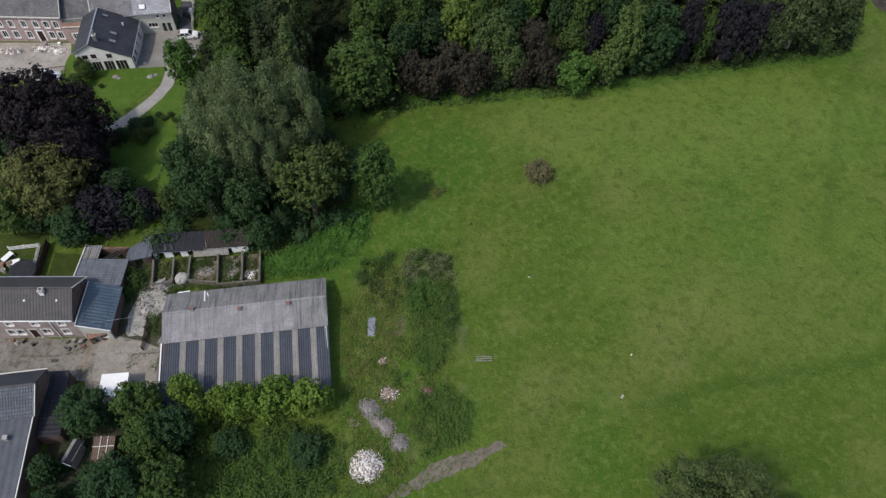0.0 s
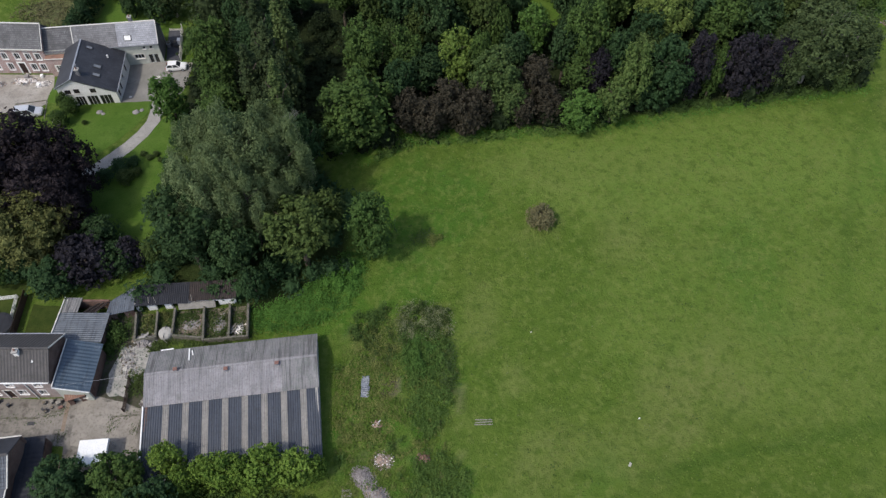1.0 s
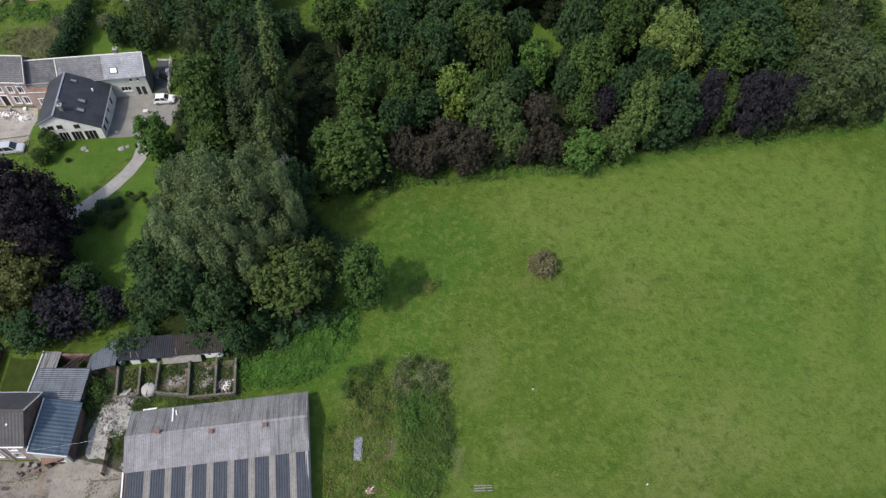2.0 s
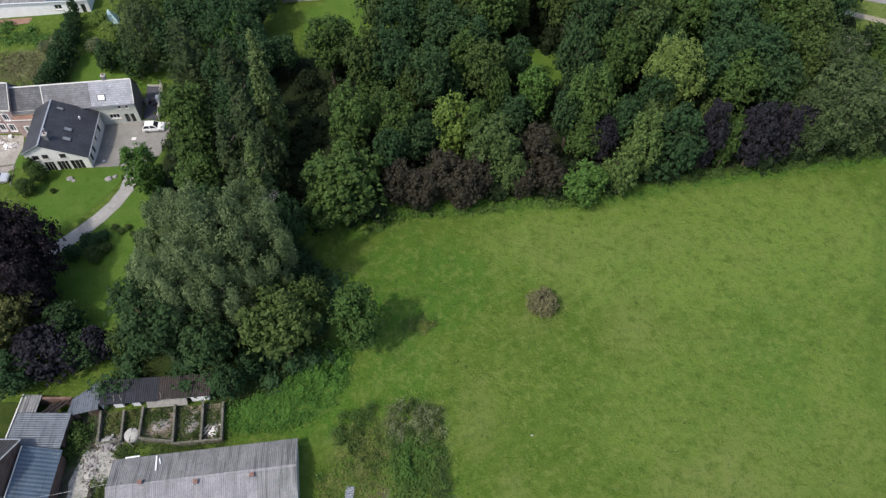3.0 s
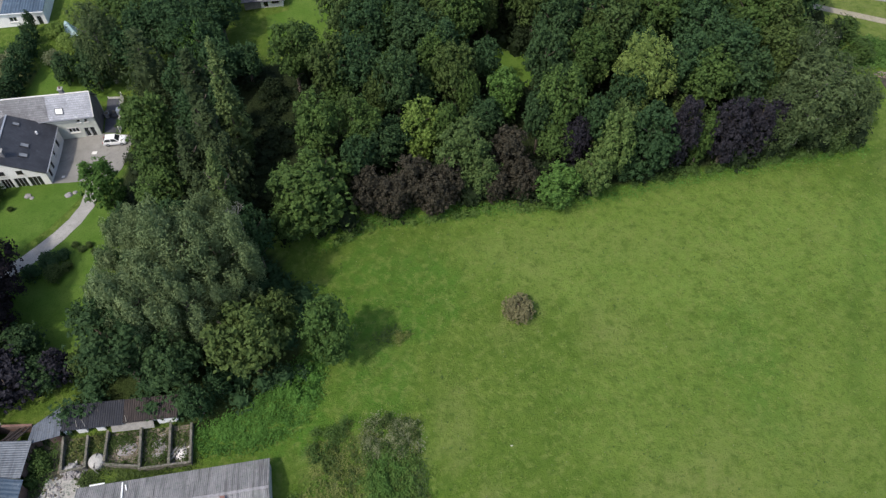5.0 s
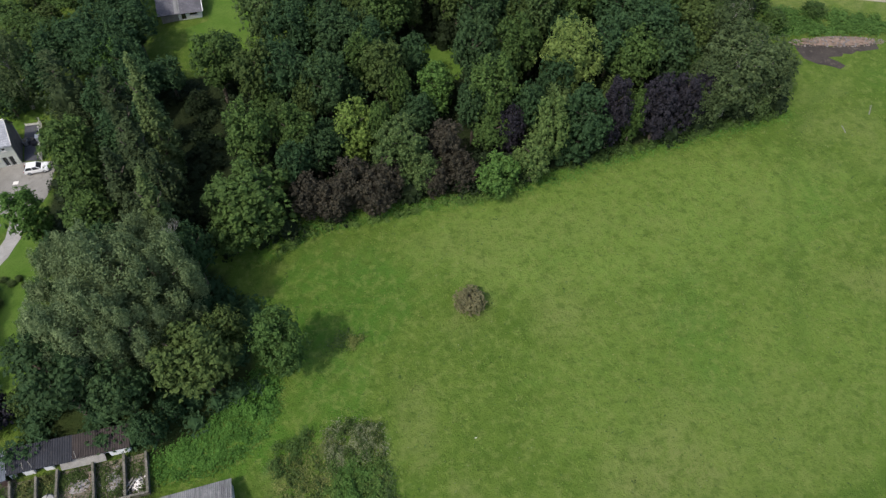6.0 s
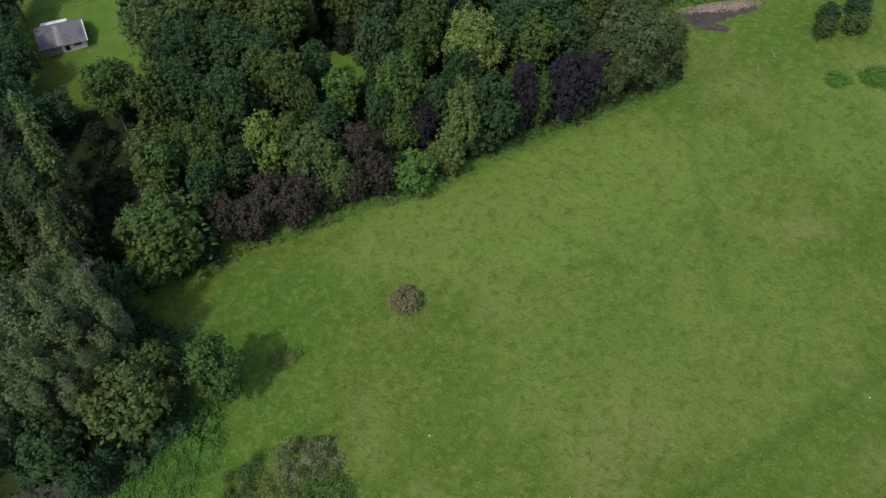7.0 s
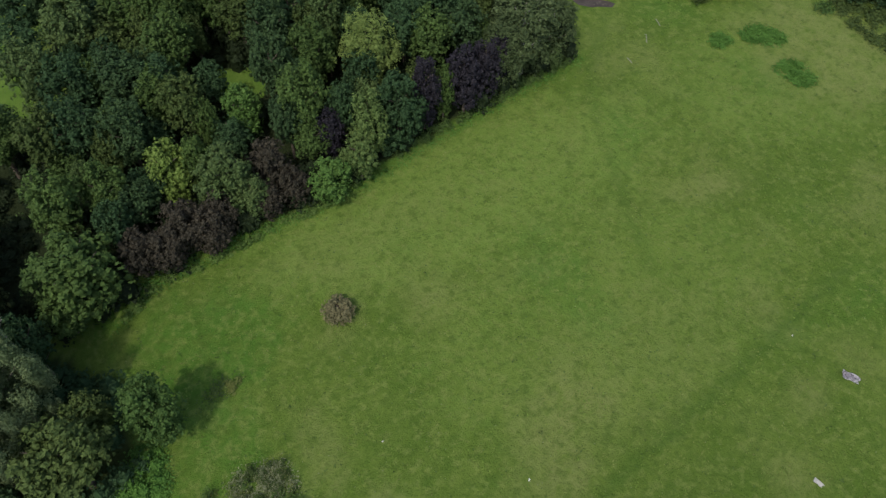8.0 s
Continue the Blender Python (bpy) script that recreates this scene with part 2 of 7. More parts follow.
def ground():
    far = [3000, 1500, 800, 400, 250]
    xs = [-v for v in far] + [-130 + k * 1.25 for k in range(221)] + far
    ys = [-v for v in far] + [-20 + k * 1.25 for k in range(145)] + [v - 20 for v in far]
    xs, ys = sorted(set(xs)), sorted(set(ys))
    verts, dry, lush, shaded_wood, soil, fresh, track = [], [], [], [], [], [], []
    wheel = [(84, 112), (70, 99), (64, 88), (60, 76), (55, 62)]
    hedge = [(112, 94), (110.5, 87), (110.2, 82), (118, 77.5), (130, 74)]
    furrow = [(24, 37), (33, 39.9), (45, 42), (58, 44.5), (80, 49)]
    for y in ys:
        for x in xs:
            verts.append((x, y, zg(x, y)))
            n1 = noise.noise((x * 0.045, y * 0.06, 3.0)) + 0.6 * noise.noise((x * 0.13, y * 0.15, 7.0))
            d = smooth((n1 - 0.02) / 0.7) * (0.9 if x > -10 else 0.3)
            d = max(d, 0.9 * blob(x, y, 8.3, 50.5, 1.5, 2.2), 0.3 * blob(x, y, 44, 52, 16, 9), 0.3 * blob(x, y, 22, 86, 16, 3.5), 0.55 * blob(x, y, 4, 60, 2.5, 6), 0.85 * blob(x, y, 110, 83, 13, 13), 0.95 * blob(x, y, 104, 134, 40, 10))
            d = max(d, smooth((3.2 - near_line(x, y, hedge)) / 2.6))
            l = smooth((noise.noise((x * 0.08, y * 0.08, 11.0)) - 0.15) / 0.5) * 0.5
            track.append(max(0.35 * smooth((1.5 - near_line(x, y, wheel)) / 1.2), 0.6 * smooth((1.3 - near_line(x, y, furrow)) / 1.2)))
            l = max(l, 0.85 * blob(x, y, -4, 79, 10, 8), 0.7 * blob(x, y, -6, 66, 5, 6), 0.75 * blob(x, y, -19, 62, 9, 6))
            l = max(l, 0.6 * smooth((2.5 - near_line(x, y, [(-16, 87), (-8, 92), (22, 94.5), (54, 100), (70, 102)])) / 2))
            # 1 on the wood floor and in painted poplar shade, less in the grove
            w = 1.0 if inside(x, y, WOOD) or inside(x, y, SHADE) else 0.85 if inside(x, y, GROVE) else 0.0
            s = max(0.95 * blob(x, y, -8.3, 49.9, 1.2, 1.6), 0.5 * blob(x, y, -9.6, 53.6, 0.9, 0.7), 0.5 * blob(x, y, -24, 26, 2.2, 1.6), 0.5 * blob(x, y, -76, 128, 7, 4))
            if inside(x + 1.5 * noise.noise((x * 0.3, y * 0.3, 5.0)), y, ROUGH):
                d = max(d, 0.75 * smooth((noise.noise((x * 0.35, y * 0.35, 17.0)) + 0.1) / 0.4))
                l = max(l, 0.95 * smooth((noise.noise((x * 0.3, y * 0.3, 19.0)) + 0.25) / 0.4))
                s = max(s, 0.35 * smooth((noise.noise((x * 0.5, y * 0.5, 23.0)) - 0.15) / 0.35))
            fresh.append(max(0.75 * blob(x, y, 40, 86, 34, 12), 0.45 * blob(x, y, 46, 60, 26, 15), 0.6 * blob(x, y, 98, 84, 18, 15)))
            dry.append(d), lush.append(l), shaded_wood.append(w), soil.append(s)
    n = len(xs)
    faces = [(j * n + i, j * n + i + 1, (j + 1) * n + i + 1, (j + 1) * n + i) for j in range(len(ys) - 1) for i in range(n - 1)]
    me = bpy.data.meshes.new("ground")
    me.from_pydata(verts, [], faces)
    for name, values in (("dry", dry), ("lush", lush), ("shaded_wood", shaded_wood), ("soil", soil), ("fresh", fresh), ("track", track)):
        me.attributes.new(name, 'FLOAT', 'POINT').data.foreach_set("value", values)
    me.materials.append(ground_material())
    me.shade_smooth()
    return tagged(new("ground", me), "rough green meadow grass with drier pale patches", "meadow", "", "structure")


ground()


# ---- trees ----
BARK = surf("bark", (0.07, 0.055, 0.04), (0.12, 0.10, 0.08), scale=2.0, fine=14, rough=0.95, bump=0.6)
PALE_BARK = surf("pale_bark", (0.34, 0.32, 0.28), (0.22, 0.20, 0.17), scale=2.0, fine=12, rough=0.9, bump=0.5)
LEAF = {
    "oak": leaf("leaf_mid_green", (0.033, 0.061, 0.0145), (0.066, 0.114, 0.0265)),
    "bright": leaf("leaf_bright_green", (0.045, 0.1, 0.018), (0.088, 0.165, 0.036)),
    "dark": leaf("leaf_dark_green", (0.020, 0.046, 0.016), (0.041, 0.081, 0.029)),
    "fresh": leaf("leaf_fresh_mid_green", (0.036, 0.076, 0.018), (0.076, 0.134, 0.031)),
    # near-black leaves: deep shade between the trees is put into the colour
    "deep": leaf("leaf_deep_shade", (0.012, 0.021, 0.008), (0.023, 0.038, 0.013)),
    "teal": leaf("leaf_bluish_green", (0.0225, 0.047, 0.0165), (0.043, 0.079, 0.0265)),
    "grey": leaf("leaf_greyish_green", (0.04, 0.072, 0.02), (0.082, 0.125, 0.038)),
    "olive": leaf("leaf_olive_green", (0.032, 0.055, 0.0135), (0.072, 0.107, 0.028)),
    "lime": leaf("leaf_lime_yellow", (0.075, 0.13, 0.02), (0.15, 0.215, 0.048)),
    "ash": leaf("leaf_yellow_green", (0.085, 0.132, 0.026), (0.175, 0.238, 0.062)),
    "vari": leaf("leaf_variegated", (0.04, 0.08, 0.018), (0.12, 0.175, 0.05)),
    "brown": leaf("leaf_brown_hazel", (0.029, 0.0275, 0.0175), (0.054, 0.0495, 0.032)),
    "plum": leaf("leaf_dark_plum", (0.016, 0.0155, 0.019), (0.034, 0.032, 0.037)),
    "beech": leaf("leaf_copper_beech", (0.013, 0.0105, 0.0115), (0.034, 0.027, 0.028)),
    "willow": leaf("leaf_silvery_willow", (0.066, 0.104, 0.039), (0.18, 0.234, 0.1)),
    "birch": leaf("leaf_birch", (0.034, 0.056, 0.0185), (0.079, 0.112, 0.042)),
    "spruce": leaf("leaf_spruce", (0.018, 0.034, 0.012), (0.06, 0.085, 0.032)),
    "field": leaf("leaf_field_tree", (0.042, 0.068, 0.019), (0.112, 0.15, 0.052)),
    "gold": leaf("leaf_golden_olive", (0.05, 0.065, 0.017), (0.15, 0.158, 0.052)),
    "sun": leaf("leaf_fresh_yellow_green", (0.062, 0.120, 0.016), (0.155, 0.235, 0.042)),
    "poplar": leaf("leaf_poplar", (0.042, 0.073, 0.020), (0.108, 0.150, 0.049)),
    "bramble": leaf("leaf_bramble", (0.05, 0.098, 0.02), (0.095, 0.155, 0.034)),
    "ivy": leaf("leaf_lush_climber", (0.042, 0.107, 0.0155), (0.077, 0.168, 0.030)),
    "pale": leaf("leaf_pale_weed", (0.075, 0.1, 0.038), (0.175, 0.195, 0.098)),
    "scrub": leaf("leaf_dry_thorn", (0.083, 0.085, 0.037), (0.165, 0.155, 0.075)),
    "grass": leaf("blade_grass", (0.062, 0.115, 0.016), (0.115, 0.172, 0.032)),
    "weed": leaf("blade_tall_grass", (0.085, 0.115, 0.026), (0.165, 0.185, 0.055)),
}


def cards(rng, centres, normals, size, slim=0.62):
    """Leaf sprays: small bent rhombs, one at each centre, square to each normal."""
    n = len(centres)
    side = np.cross(normals, rng.normal(size=(n, 3)))
    side /= np.linalg.norm(side, axis=1, keepdims=True) + 1e-9
    along = np.cross(normals, side)
    s = (size * rng.uniform(0.6, 1.25, n))[:, None]
    dip = normals * s * 0.22
    v = np.stack([centres + along * s - dip, centres + side * s * slim, centres - along * s - dip, centres - side * s * slim], 1).reshape(-1, 3)
    return v, np.arange(4 * n).reshape(n, 4)


def ball_dirs(rng, n):
    d = rng.normal(size=(n, 3))
    return d / np.linalg.norm(d, axis=1, keepdims=True)


ICO = bmesh.new()
bmesh.ops.create_icosphere(ICO, subdivisions=1, radius=1.0)
ICO_V = np.array([v.co[:] for v in ICO.verts])
ICO_F = np.array([[v.index for v in f.verts] for f in ICO.faces])
ICO.free()


def foliage(name, rng, puffs, density, size, core=0.72, droop=0.0, slim=0.62, middle=(0, 0, 0), whole=0.6):
    """A mesh of leaf sprays round a set of clumps (x, y, z, rx, rz)."""
    V, Q, T, base = [], [], [], 0
    least = 0.36 * max(p[3] for p in puffs)
    for x, y, z, rx, rz in puffs:
        if core and rx > least:
            jag = 1 + rng.uniform(-0.18, 0.18, (len(ICO_V), 1))
            V.append(ICO_V * jag * np.array([rx, rx, rz]) * core + (x, y, z))
            T.append(ICO_F + base)
            base += len(ICO_V)
        n = max(6, int(density * (rx * rx + 2 * rx * rz) * 4.2))
        d = ball_dirs(rng, n)
        out = np.array([x, y, z]) - np.array(middle)
        out = out / (np.linalg.norm(out) + 1e-6)
        d = d[(d @ out > -0.3) & (d[:, 2] > -0.6)]
        c = d * np.array([rx, rx, rz]) * rng.uniform(0.6, 1.3, (len(d), 1)) + (x, y, z)
        nor = (1.2 - whole) * d + whole * out + 0.55 * rng.normal(size=d.shape) + np.array([0, 0, 0.3 - droop])
        nor /= np.linalg.norm(nor, axis=1, keepdims=True)
        v, q = cards(rng, c, nor, size, slim)
        V.append(v)
        Q.append(q + base)
        base += len(v)
    v = np.concatenate(V)
    me = bpy.data.meshes.new(name)
    faces = [f for q in T for f in q.tolist()] + [f for q in Q for f in q.tolist()]
    me.from_pydata(v.tolist(), [], faces)
    return me


def crown_puffs(rng, kind, R, H):
    """Clumps of a crown of radius R on a tree of height H."""
    out = []
    if kind in ("round", "feather", "high"):
        belly = 0.64 if kind == "high" else 0.5 if H > 11 else 0.36
        foot = 0.34 if kind == "high" else 0.0

        def wide(h):
            return R * (math.sqrt(max(0.02, h - foot) / (belly - foot)) if h < belly else math.cos((h - belly) / (1 - belly) * math.pi / 2) ** 0.6)

        lobes = [(0.0, 0.0, (0.46 + 0.4 * foot) * H, 0.58 * R, (0.36 - 0.4 * foot) * H)]
        low = foot + 0.02 if foot else 0.13
        for k in range(18):
            h = low + (0.89 - low) * (k + 0.5) / 18 + rng.uniform(-0.05, 0.05)
            a, w = k * 2.39996 + rng.uniform(-0.5, 0.5), wide(h)
            d, lr = w * rng.uniform(0.45, 0.72), w * rng.uniform(0.28, 0.46) + 0.05 * R
            lobes.append((d * math.cos(a), d * math.sin(a), h * H, lr, lr * rng.uniform(0.95, 1.5)))
        for n, (lx, ly, lz, lr, lh) in enumerate(lobes):
            m = int(7 + 40 * (lr / R) ** 1.5)
            for k in range(m):
                u = 1 - 1.75 * (k + 0.5) / m
                a, q = k * 2.39996 + rng.uniform(-0.4, 0.4), math.sqrt(max(0, 1 - u * u))
                f = rng.uniform(0.7, 1.05)
                p = (lx + lr * q * f * math.cos(a), ly + lr * q * f * math.sin(a), lz + lh * u * f)
                if p[2] < 0.04 * H or any(((p[0] - o[0]) / o[3]) ** 2 + ((p[1] - o[1]) / o[3]) ** 2 + ((p[2] - o[2]) / o[4]) ** 2 < 0.45 for i, o in enumerate(lobes) if i != n):
                    continue
                r = R * rng.uniform(0.07, 0.17)
                out.append((*p, r, r * rng.uniform(0.8, 1.3)))
            out.append((lx, ly, lz, 0.6 * lr, 0.6 * lh))
        for k in range(90 if kind == "feather" else 50):
            h, a = 1 - (0.8 - foot) * rng.uniform(0, 1) ** 1.3, rng.uniform(0, math.tau)
            w, r = wide(min(0.97, h)) * rng.uniform(0.85, 1.14), R * rng.uniform(0.04, 0.075)
            out.append((w * math.cos(a), w * math.sin(a), H * h * rng.uniform(0.96, 1.03), r, r * rng.uniform(1.6, 2.6)))
    elif kind == "willow":
        c, rz, count = 0.5 * H, 0.46 * H, 26
        out.append((0.0, 0.0, 0.9 * c, 0.46 * R, 0.56 * rz))
        for k in range(count):
            u = 1 - 1.5 * (k + 0.5) / count
            a, q, f = k * 2.39996 + rng.uniform(-0.3, 0.3), math.sqrt(1 - u * u), rng.uniform(0.68, 1.06)
            lobe = np.array([R * q * f * math.cos(a), R * q * f * math.sin(a), c + rz * (0.16 + 0.84 * u * f)])
            r = R * rng.uniform(0.18, 0.32)
            out.append((*lobe, r, r * rng.uniform(1.2, 1.7)))
            for j in range(7):
                way = ball_dirs(rng, 1)[0] + 0.7 * np.array([q * math.cos(a), q * math.sin(a), u])
                tip = lobe + way * np.array([r, r, 1.4 * r]) * rng.uniform(0.45, 0.75)
                w = r * rng.uniform(0.3, 0.52)
                out.append((*tip, w, w * rng.uniform(1.1, 1.9)))
    elif kind == "column":
        for k in range(64):
            t = (k + 0.5) / 64
            z = H * (0.08 + 0.9 * t)
            w = R * min(1.0, 0.5 + 2.2 * t) * (1 - t ** 2.2) ** 0.8 * rng.uniform(0.55, 0.95)
            a = k * 2.39996
            r = R * rng.uniform(0.2, 0.36) * (1.1 - 0.55 * t)
            out.append((w * math.cos(a) * 0.8, w * math.sin(a) * 0.8, z, r, r * rng.uniform(1.5, 2.2)))
        out.append((0, 0, 0.45 * H, 0.4 * R, 0.36 * H))
    elif kind == "cone":
        for tier in range(15):
            t = tier / 14
            m = max(4, 11 - int(7 * t))
            for j in range(m):
                a = j * math.tau / m + tier * 1.1 + rng.uniform(-0.2, 0.2)
                w = R * (1 - 0.92 * t) ** 0.75 * rng.uniform(0.8, 1.1)
                n = max(3, int(w / 0.75))
                for k in range(n):
                    f = (k + 0.8) / n
                    r = 0.075 * R * (1.15 - 0.55 * f) * (1.1 - 0.5 * t)
                    out.append((w * f * math.cos(a), w * f * math.sin(a), H * (0.12 + 0.86 * t) - 0.34 * w * f * f, r, r * 0.6))
        out.append((0, 0, 0.4 * H, 0.3 * R, 0.38 * H))
    return out


def trunk_mesh(name, rng, H, R, lean=0.1, limbs=6):
    bm = bmesh.new()
    r = 0.022 * H + 0.03
    top = Vector((rng.uniform(-lean, lean) * 2, rng.uniform(-lean, lean) * 2, 0.8 * H))
    mid = top * 0.45
    tube(bm, (0, 0, -0.6), mid, r * 1.25, r * 0.8, 8)
    tube(bm, mid, top, r * 0.8, r * 0.2, 7)
    for k in range(limbs):
        a, t = k * 2.4, rng.uniform(0.3, 0.75)
        s = mid.lerp(top, t) if t > 0.45 else mid * (t / 0.45)
        e = s + Vector((math.cos(a) * 0.6 * R, math.sin(a) * 0.6 * R, 0.16 * H))
        tube(bm, s, e, r * 0.42, r * 0.1, 5)
    return mesh_of(name, bm)


PROTO = {}


def proto(shape, variant):
    """Height, radius, trunk mesh and crown mesh of a tree of one kind."""
    key = (shape, variant)
    if key not in PROTO:
        rng = np.random.default_rng(100 * variant + len(shape) * 7 + ord(shape[0]))
        H, R, kind, dens, size, slim, core = {
            "tree": (13.0, 4.3, "high", 3.5, 0.3, 0.6, 0.62), "edge": (13.0, 4.3, "round", 3.7, 0.3, 0.6, 0.7), "lone": (12.0, 4.3, "round", 6.0, 0.25, 0.6, 0.76), "far": (13.0, 4.3, "high", 1.9, 0.40, 0.6, 0.62), "large": (15.0, 7.2, "round", 5.4, 0.28, 0.6, 0.62), "broad": (19.5, 8.0, "round", 11.0, 0.17, 0.6, 0.66),
            "shrub": (6.0, 2.6, "round", 5.0, 0.225, 0.62, 0.6), "willow": (19.0, 7.0, "willow", 8.5, 0.27, 0.4, 0.6),
            "birch": (15.0, 5.0, "feather", 5.6, 0.25, 0.42, 0.5), "poplar": (22.0, 2.3, "column", 11, 0.25, 0.55, 0.7),
            "spruce": (20.0, 5.0, "cone", 24, 0.3, 0.3, 0.9)}[shape]
        PROTO[key] = (H, R, trunk_mesh("trunk", rng, H, R, 0.1, 0 if kind == "cone" else 6), foliage("crown", rng, crown_puffs(rng, kind, R, H), dens, size, core, 0.5 if kind == "willow" else 0.0, slim, (0, 0, 0.45 * H), 0.3 if kind == "willow" else 0.6))
    return PROTO[key]


COUNT = [0]


def tree(leafs, x, y, H, R, label, shape="tree", category="tree", bark=None, name=""):
    COUNT[0] += 1
    k = COUNT[0]
    h0, r0, tm, cm = proto(shape, k % (3 if shape in ("tree", "shrub", "edge", "far") else 2))
    ob = thing(name or ("shrub" if category == "shrub" else "tree"), x, y, None, (k * 77) % 360, label, category)
    ob.scale = (R / r0, R / r0, H / h0)
    for nm, me, mat in (("trunk", tm, bark or BARK), ("crown", cm, LEAF[leafs])):
        if not me.materials:
            me.materials.append(None)
        p = part(nm, me, None, ob)
        p.material_slots[0].link = 'OBJECT'
        p.material_slots[0].material = mat
    return ob


def trees(leafs, label, rows, **more):
    for x, y, H, R in rows:
        tree(leafs, x, y, H, R, label, **more)


# the wood along the north edge of the meadow
trees("brown", "brown-leaved hazel bush at the meadow edge of the wood", [(-6.6, 93.4, 9.2, 2.9), (-3.4, 92.6, 8.5, 2.6), (-0.6, 94.3, 10.2, 3.0), (2.6, 92.9, 8.8, 2.8), (4.6, 94.6, 9, 2.4), (13.8, 98.8, 10.6, 3.1), (15.4, 95.2, 7.8, 2.5), (11.6, 94.8, 6.8, 2.2)], shape="edge", category="shrub")
trees("oak", "mid-green broad-leaved tree in a dense wood", [(-7.8, 101.8, 13, 3.3), (-14, 101.5, 15.5, 3.9), (21.6, 103.6, 17, 3.8), (7.8, 124.5, 15, 4.2), (10.5, 130.6, 15, 4.0), (18.6, 132, 14, 3.6), (3.5, 114.8, 14, 3.2), (26.4, 113.1, 15, 4.0), (39.5, 123.9, 15, 4.4), (53.3, 120.3, 15, 4.3), (44.8, 108.6, 14, 4.0), (55.8, 127, 15, 4.7), (48.9, 127.1, 15, 4.7), (-19.3, 119.1, 13, 4.0), (20.9, 100.5, 9, 2.9)])
trees("oak", "mid-green tree with low boughs at the meadow edge", [(-14.6, 91, 14, 5.9), (-17.8, 89.2, 9, 3.2), (42.6, 100.2, 11, 1.9)], shape="edge")
trees("dark", "dark green tree with low boughs at the meadow edge", [(33.9, 98.4, 14, 4.1), (31, 97.6, 8, 2.2)], shape="edge")
trees("dark", "dark green tree in a dense wood", [(-8.9, 113.7, 15, 4.1), (4.2, 118, 14, 4.0), (-7.4, 122.1, 15, 4.2), (27.1, 123.4, 15, 4.4), (45.4, 119.1, 15, 4.3), (48.3, 114, 15, 4.4), (41.5, 111.6, 15, 3.8), (63.6, 127.6, 14, 4.3), (-27.4, 121, 8, 3.0), (-2.9, 102.5, 9, 2.9), (10.6, 106.3, 9, 3.0)])
trees("teal", "bluish green tree in a dense wood", [(-2.6, 109.5, 15.5, 3.7), (19.9, 112.4, 16, 3.4), (22.4, 119.6, 16, 3.6), (-0.5, 120, 15, 4.4), (50.5, 108.6, 14, 4.0)])
trees("olive", "olive green tree in a dense wood", [(-13.3, 113.8, 15, 3.7), (6.3, 111, 15, 3.8), (20.2, 128.4, 15, 4.5), (57.7, 120.2, 15, 4.3), (56, 113.3, 14, 4.0)])
trees("grey", "greyish green round-crowned tree in the wood", [(-11.8, 126.9, 16, 4.1), (31.4, 120.6, 16, 4.2)])
trees("grey", "greyish green round-crowned tree at the meadow edge", [(7.1, 97.6, 13.6, 4.0), (9.6, 95.4, 9, 2.6)], shape="edge")
trees("bright", "fresh bright green small tree among darker ones", [(20.6, 93.4, 8.2, 3.2), (13.9, 110.2, 11, 3.1)], shape="edge")
trees("lime", "lime yellow tree standing out from the wood", [(0.9, 102.6, 12.8, 3.2)], shape="edge")
trees("ash", "pale yellow-green tree above the wood", [(34.2, 109.2, 17.4, 4.7)], shape="birch")
trees("vari", "light variegated tree at the meadow edge", [(28.8, 97.6, 14.5, 2.9), (26.0, 95.2, 9, 2.7)], shape="edge")
trees("plum", "dark purple-leaved plum tree at the wood edge", [(39.2, 99.9, 14, 2.5), (46.2, 100, 13.5, 3.0), (50.2, 100.6, 12.5, 2.6), (53.0, 101.5, 12, 2.2), (23.8, 100.3, 10.5, 2.2)], shape="edge")
trees("birch", "grey-green drooping birch with pale bare limbs", [(59.2, 103.7, 17, 6.0), (54.5, 101.7, 14, 3.7), (65.6, 104.9, 13, 4.2), (60, 112, 15, 4.5)], shape="birch", bark=PALE_BARK)
trees("grey", "low grey-green bush at the foot of the wood", [(64.7, 102.7, 4, 1.9), (11.1, 96.2, 6, 2.5)], shape="shrub", category="shrub")
rng_wood = random.Random(5)
for kx in range(15):
    for ky in range(4):
        wx, wy = -5 + kx * 5.1 + rng_wood.uniform(-1.8, 1.8), 133.5 + ky * 5.8 + rng_wood.uniform(-1.6, 1.6)
        tree(rng_wood.choice(["oak", "dark", "teal", "olive", "oak", "grey"]), wx, wy, rng_wood.uniform(10, 16), rng_wood.uniform(2.7, 4.2), "tree in the far part of the dense wood", "far")
inner = [(-13, 96), (8, 99.5), (24, 101), (44, 105), (62, 108), (62, 131), (-6, 131), (-12, 118)]
rng_wood, young, taken = random.Random(11), 0, [(o.location.x, o.location.y) for o in scene.objects if o.name.startswith(("tree", "shrub"))]
while young < 46:
    wx, wy = rng_wood.uniform(-13, 62), rng_wood.uniform(96, 131)
    if inside(wx, wy, inner) and math.hypot(wx - 16, wy - 121.5) > 6.5 and min(math.hypot(wx - a, wy - b) for a, b in taken) > 2.9:
        young += 1
        taken.append((wx, wy))
        tree(rng_wood.choice(["oak", "dark", "teal", "olive", "grey", "oak", "dark"]), wx, wy, rng_wood.uniform(8, 13.5), rng_wood.uniform(1.9, 2.9), "younger tree filling a gap in the dense wood", "far")
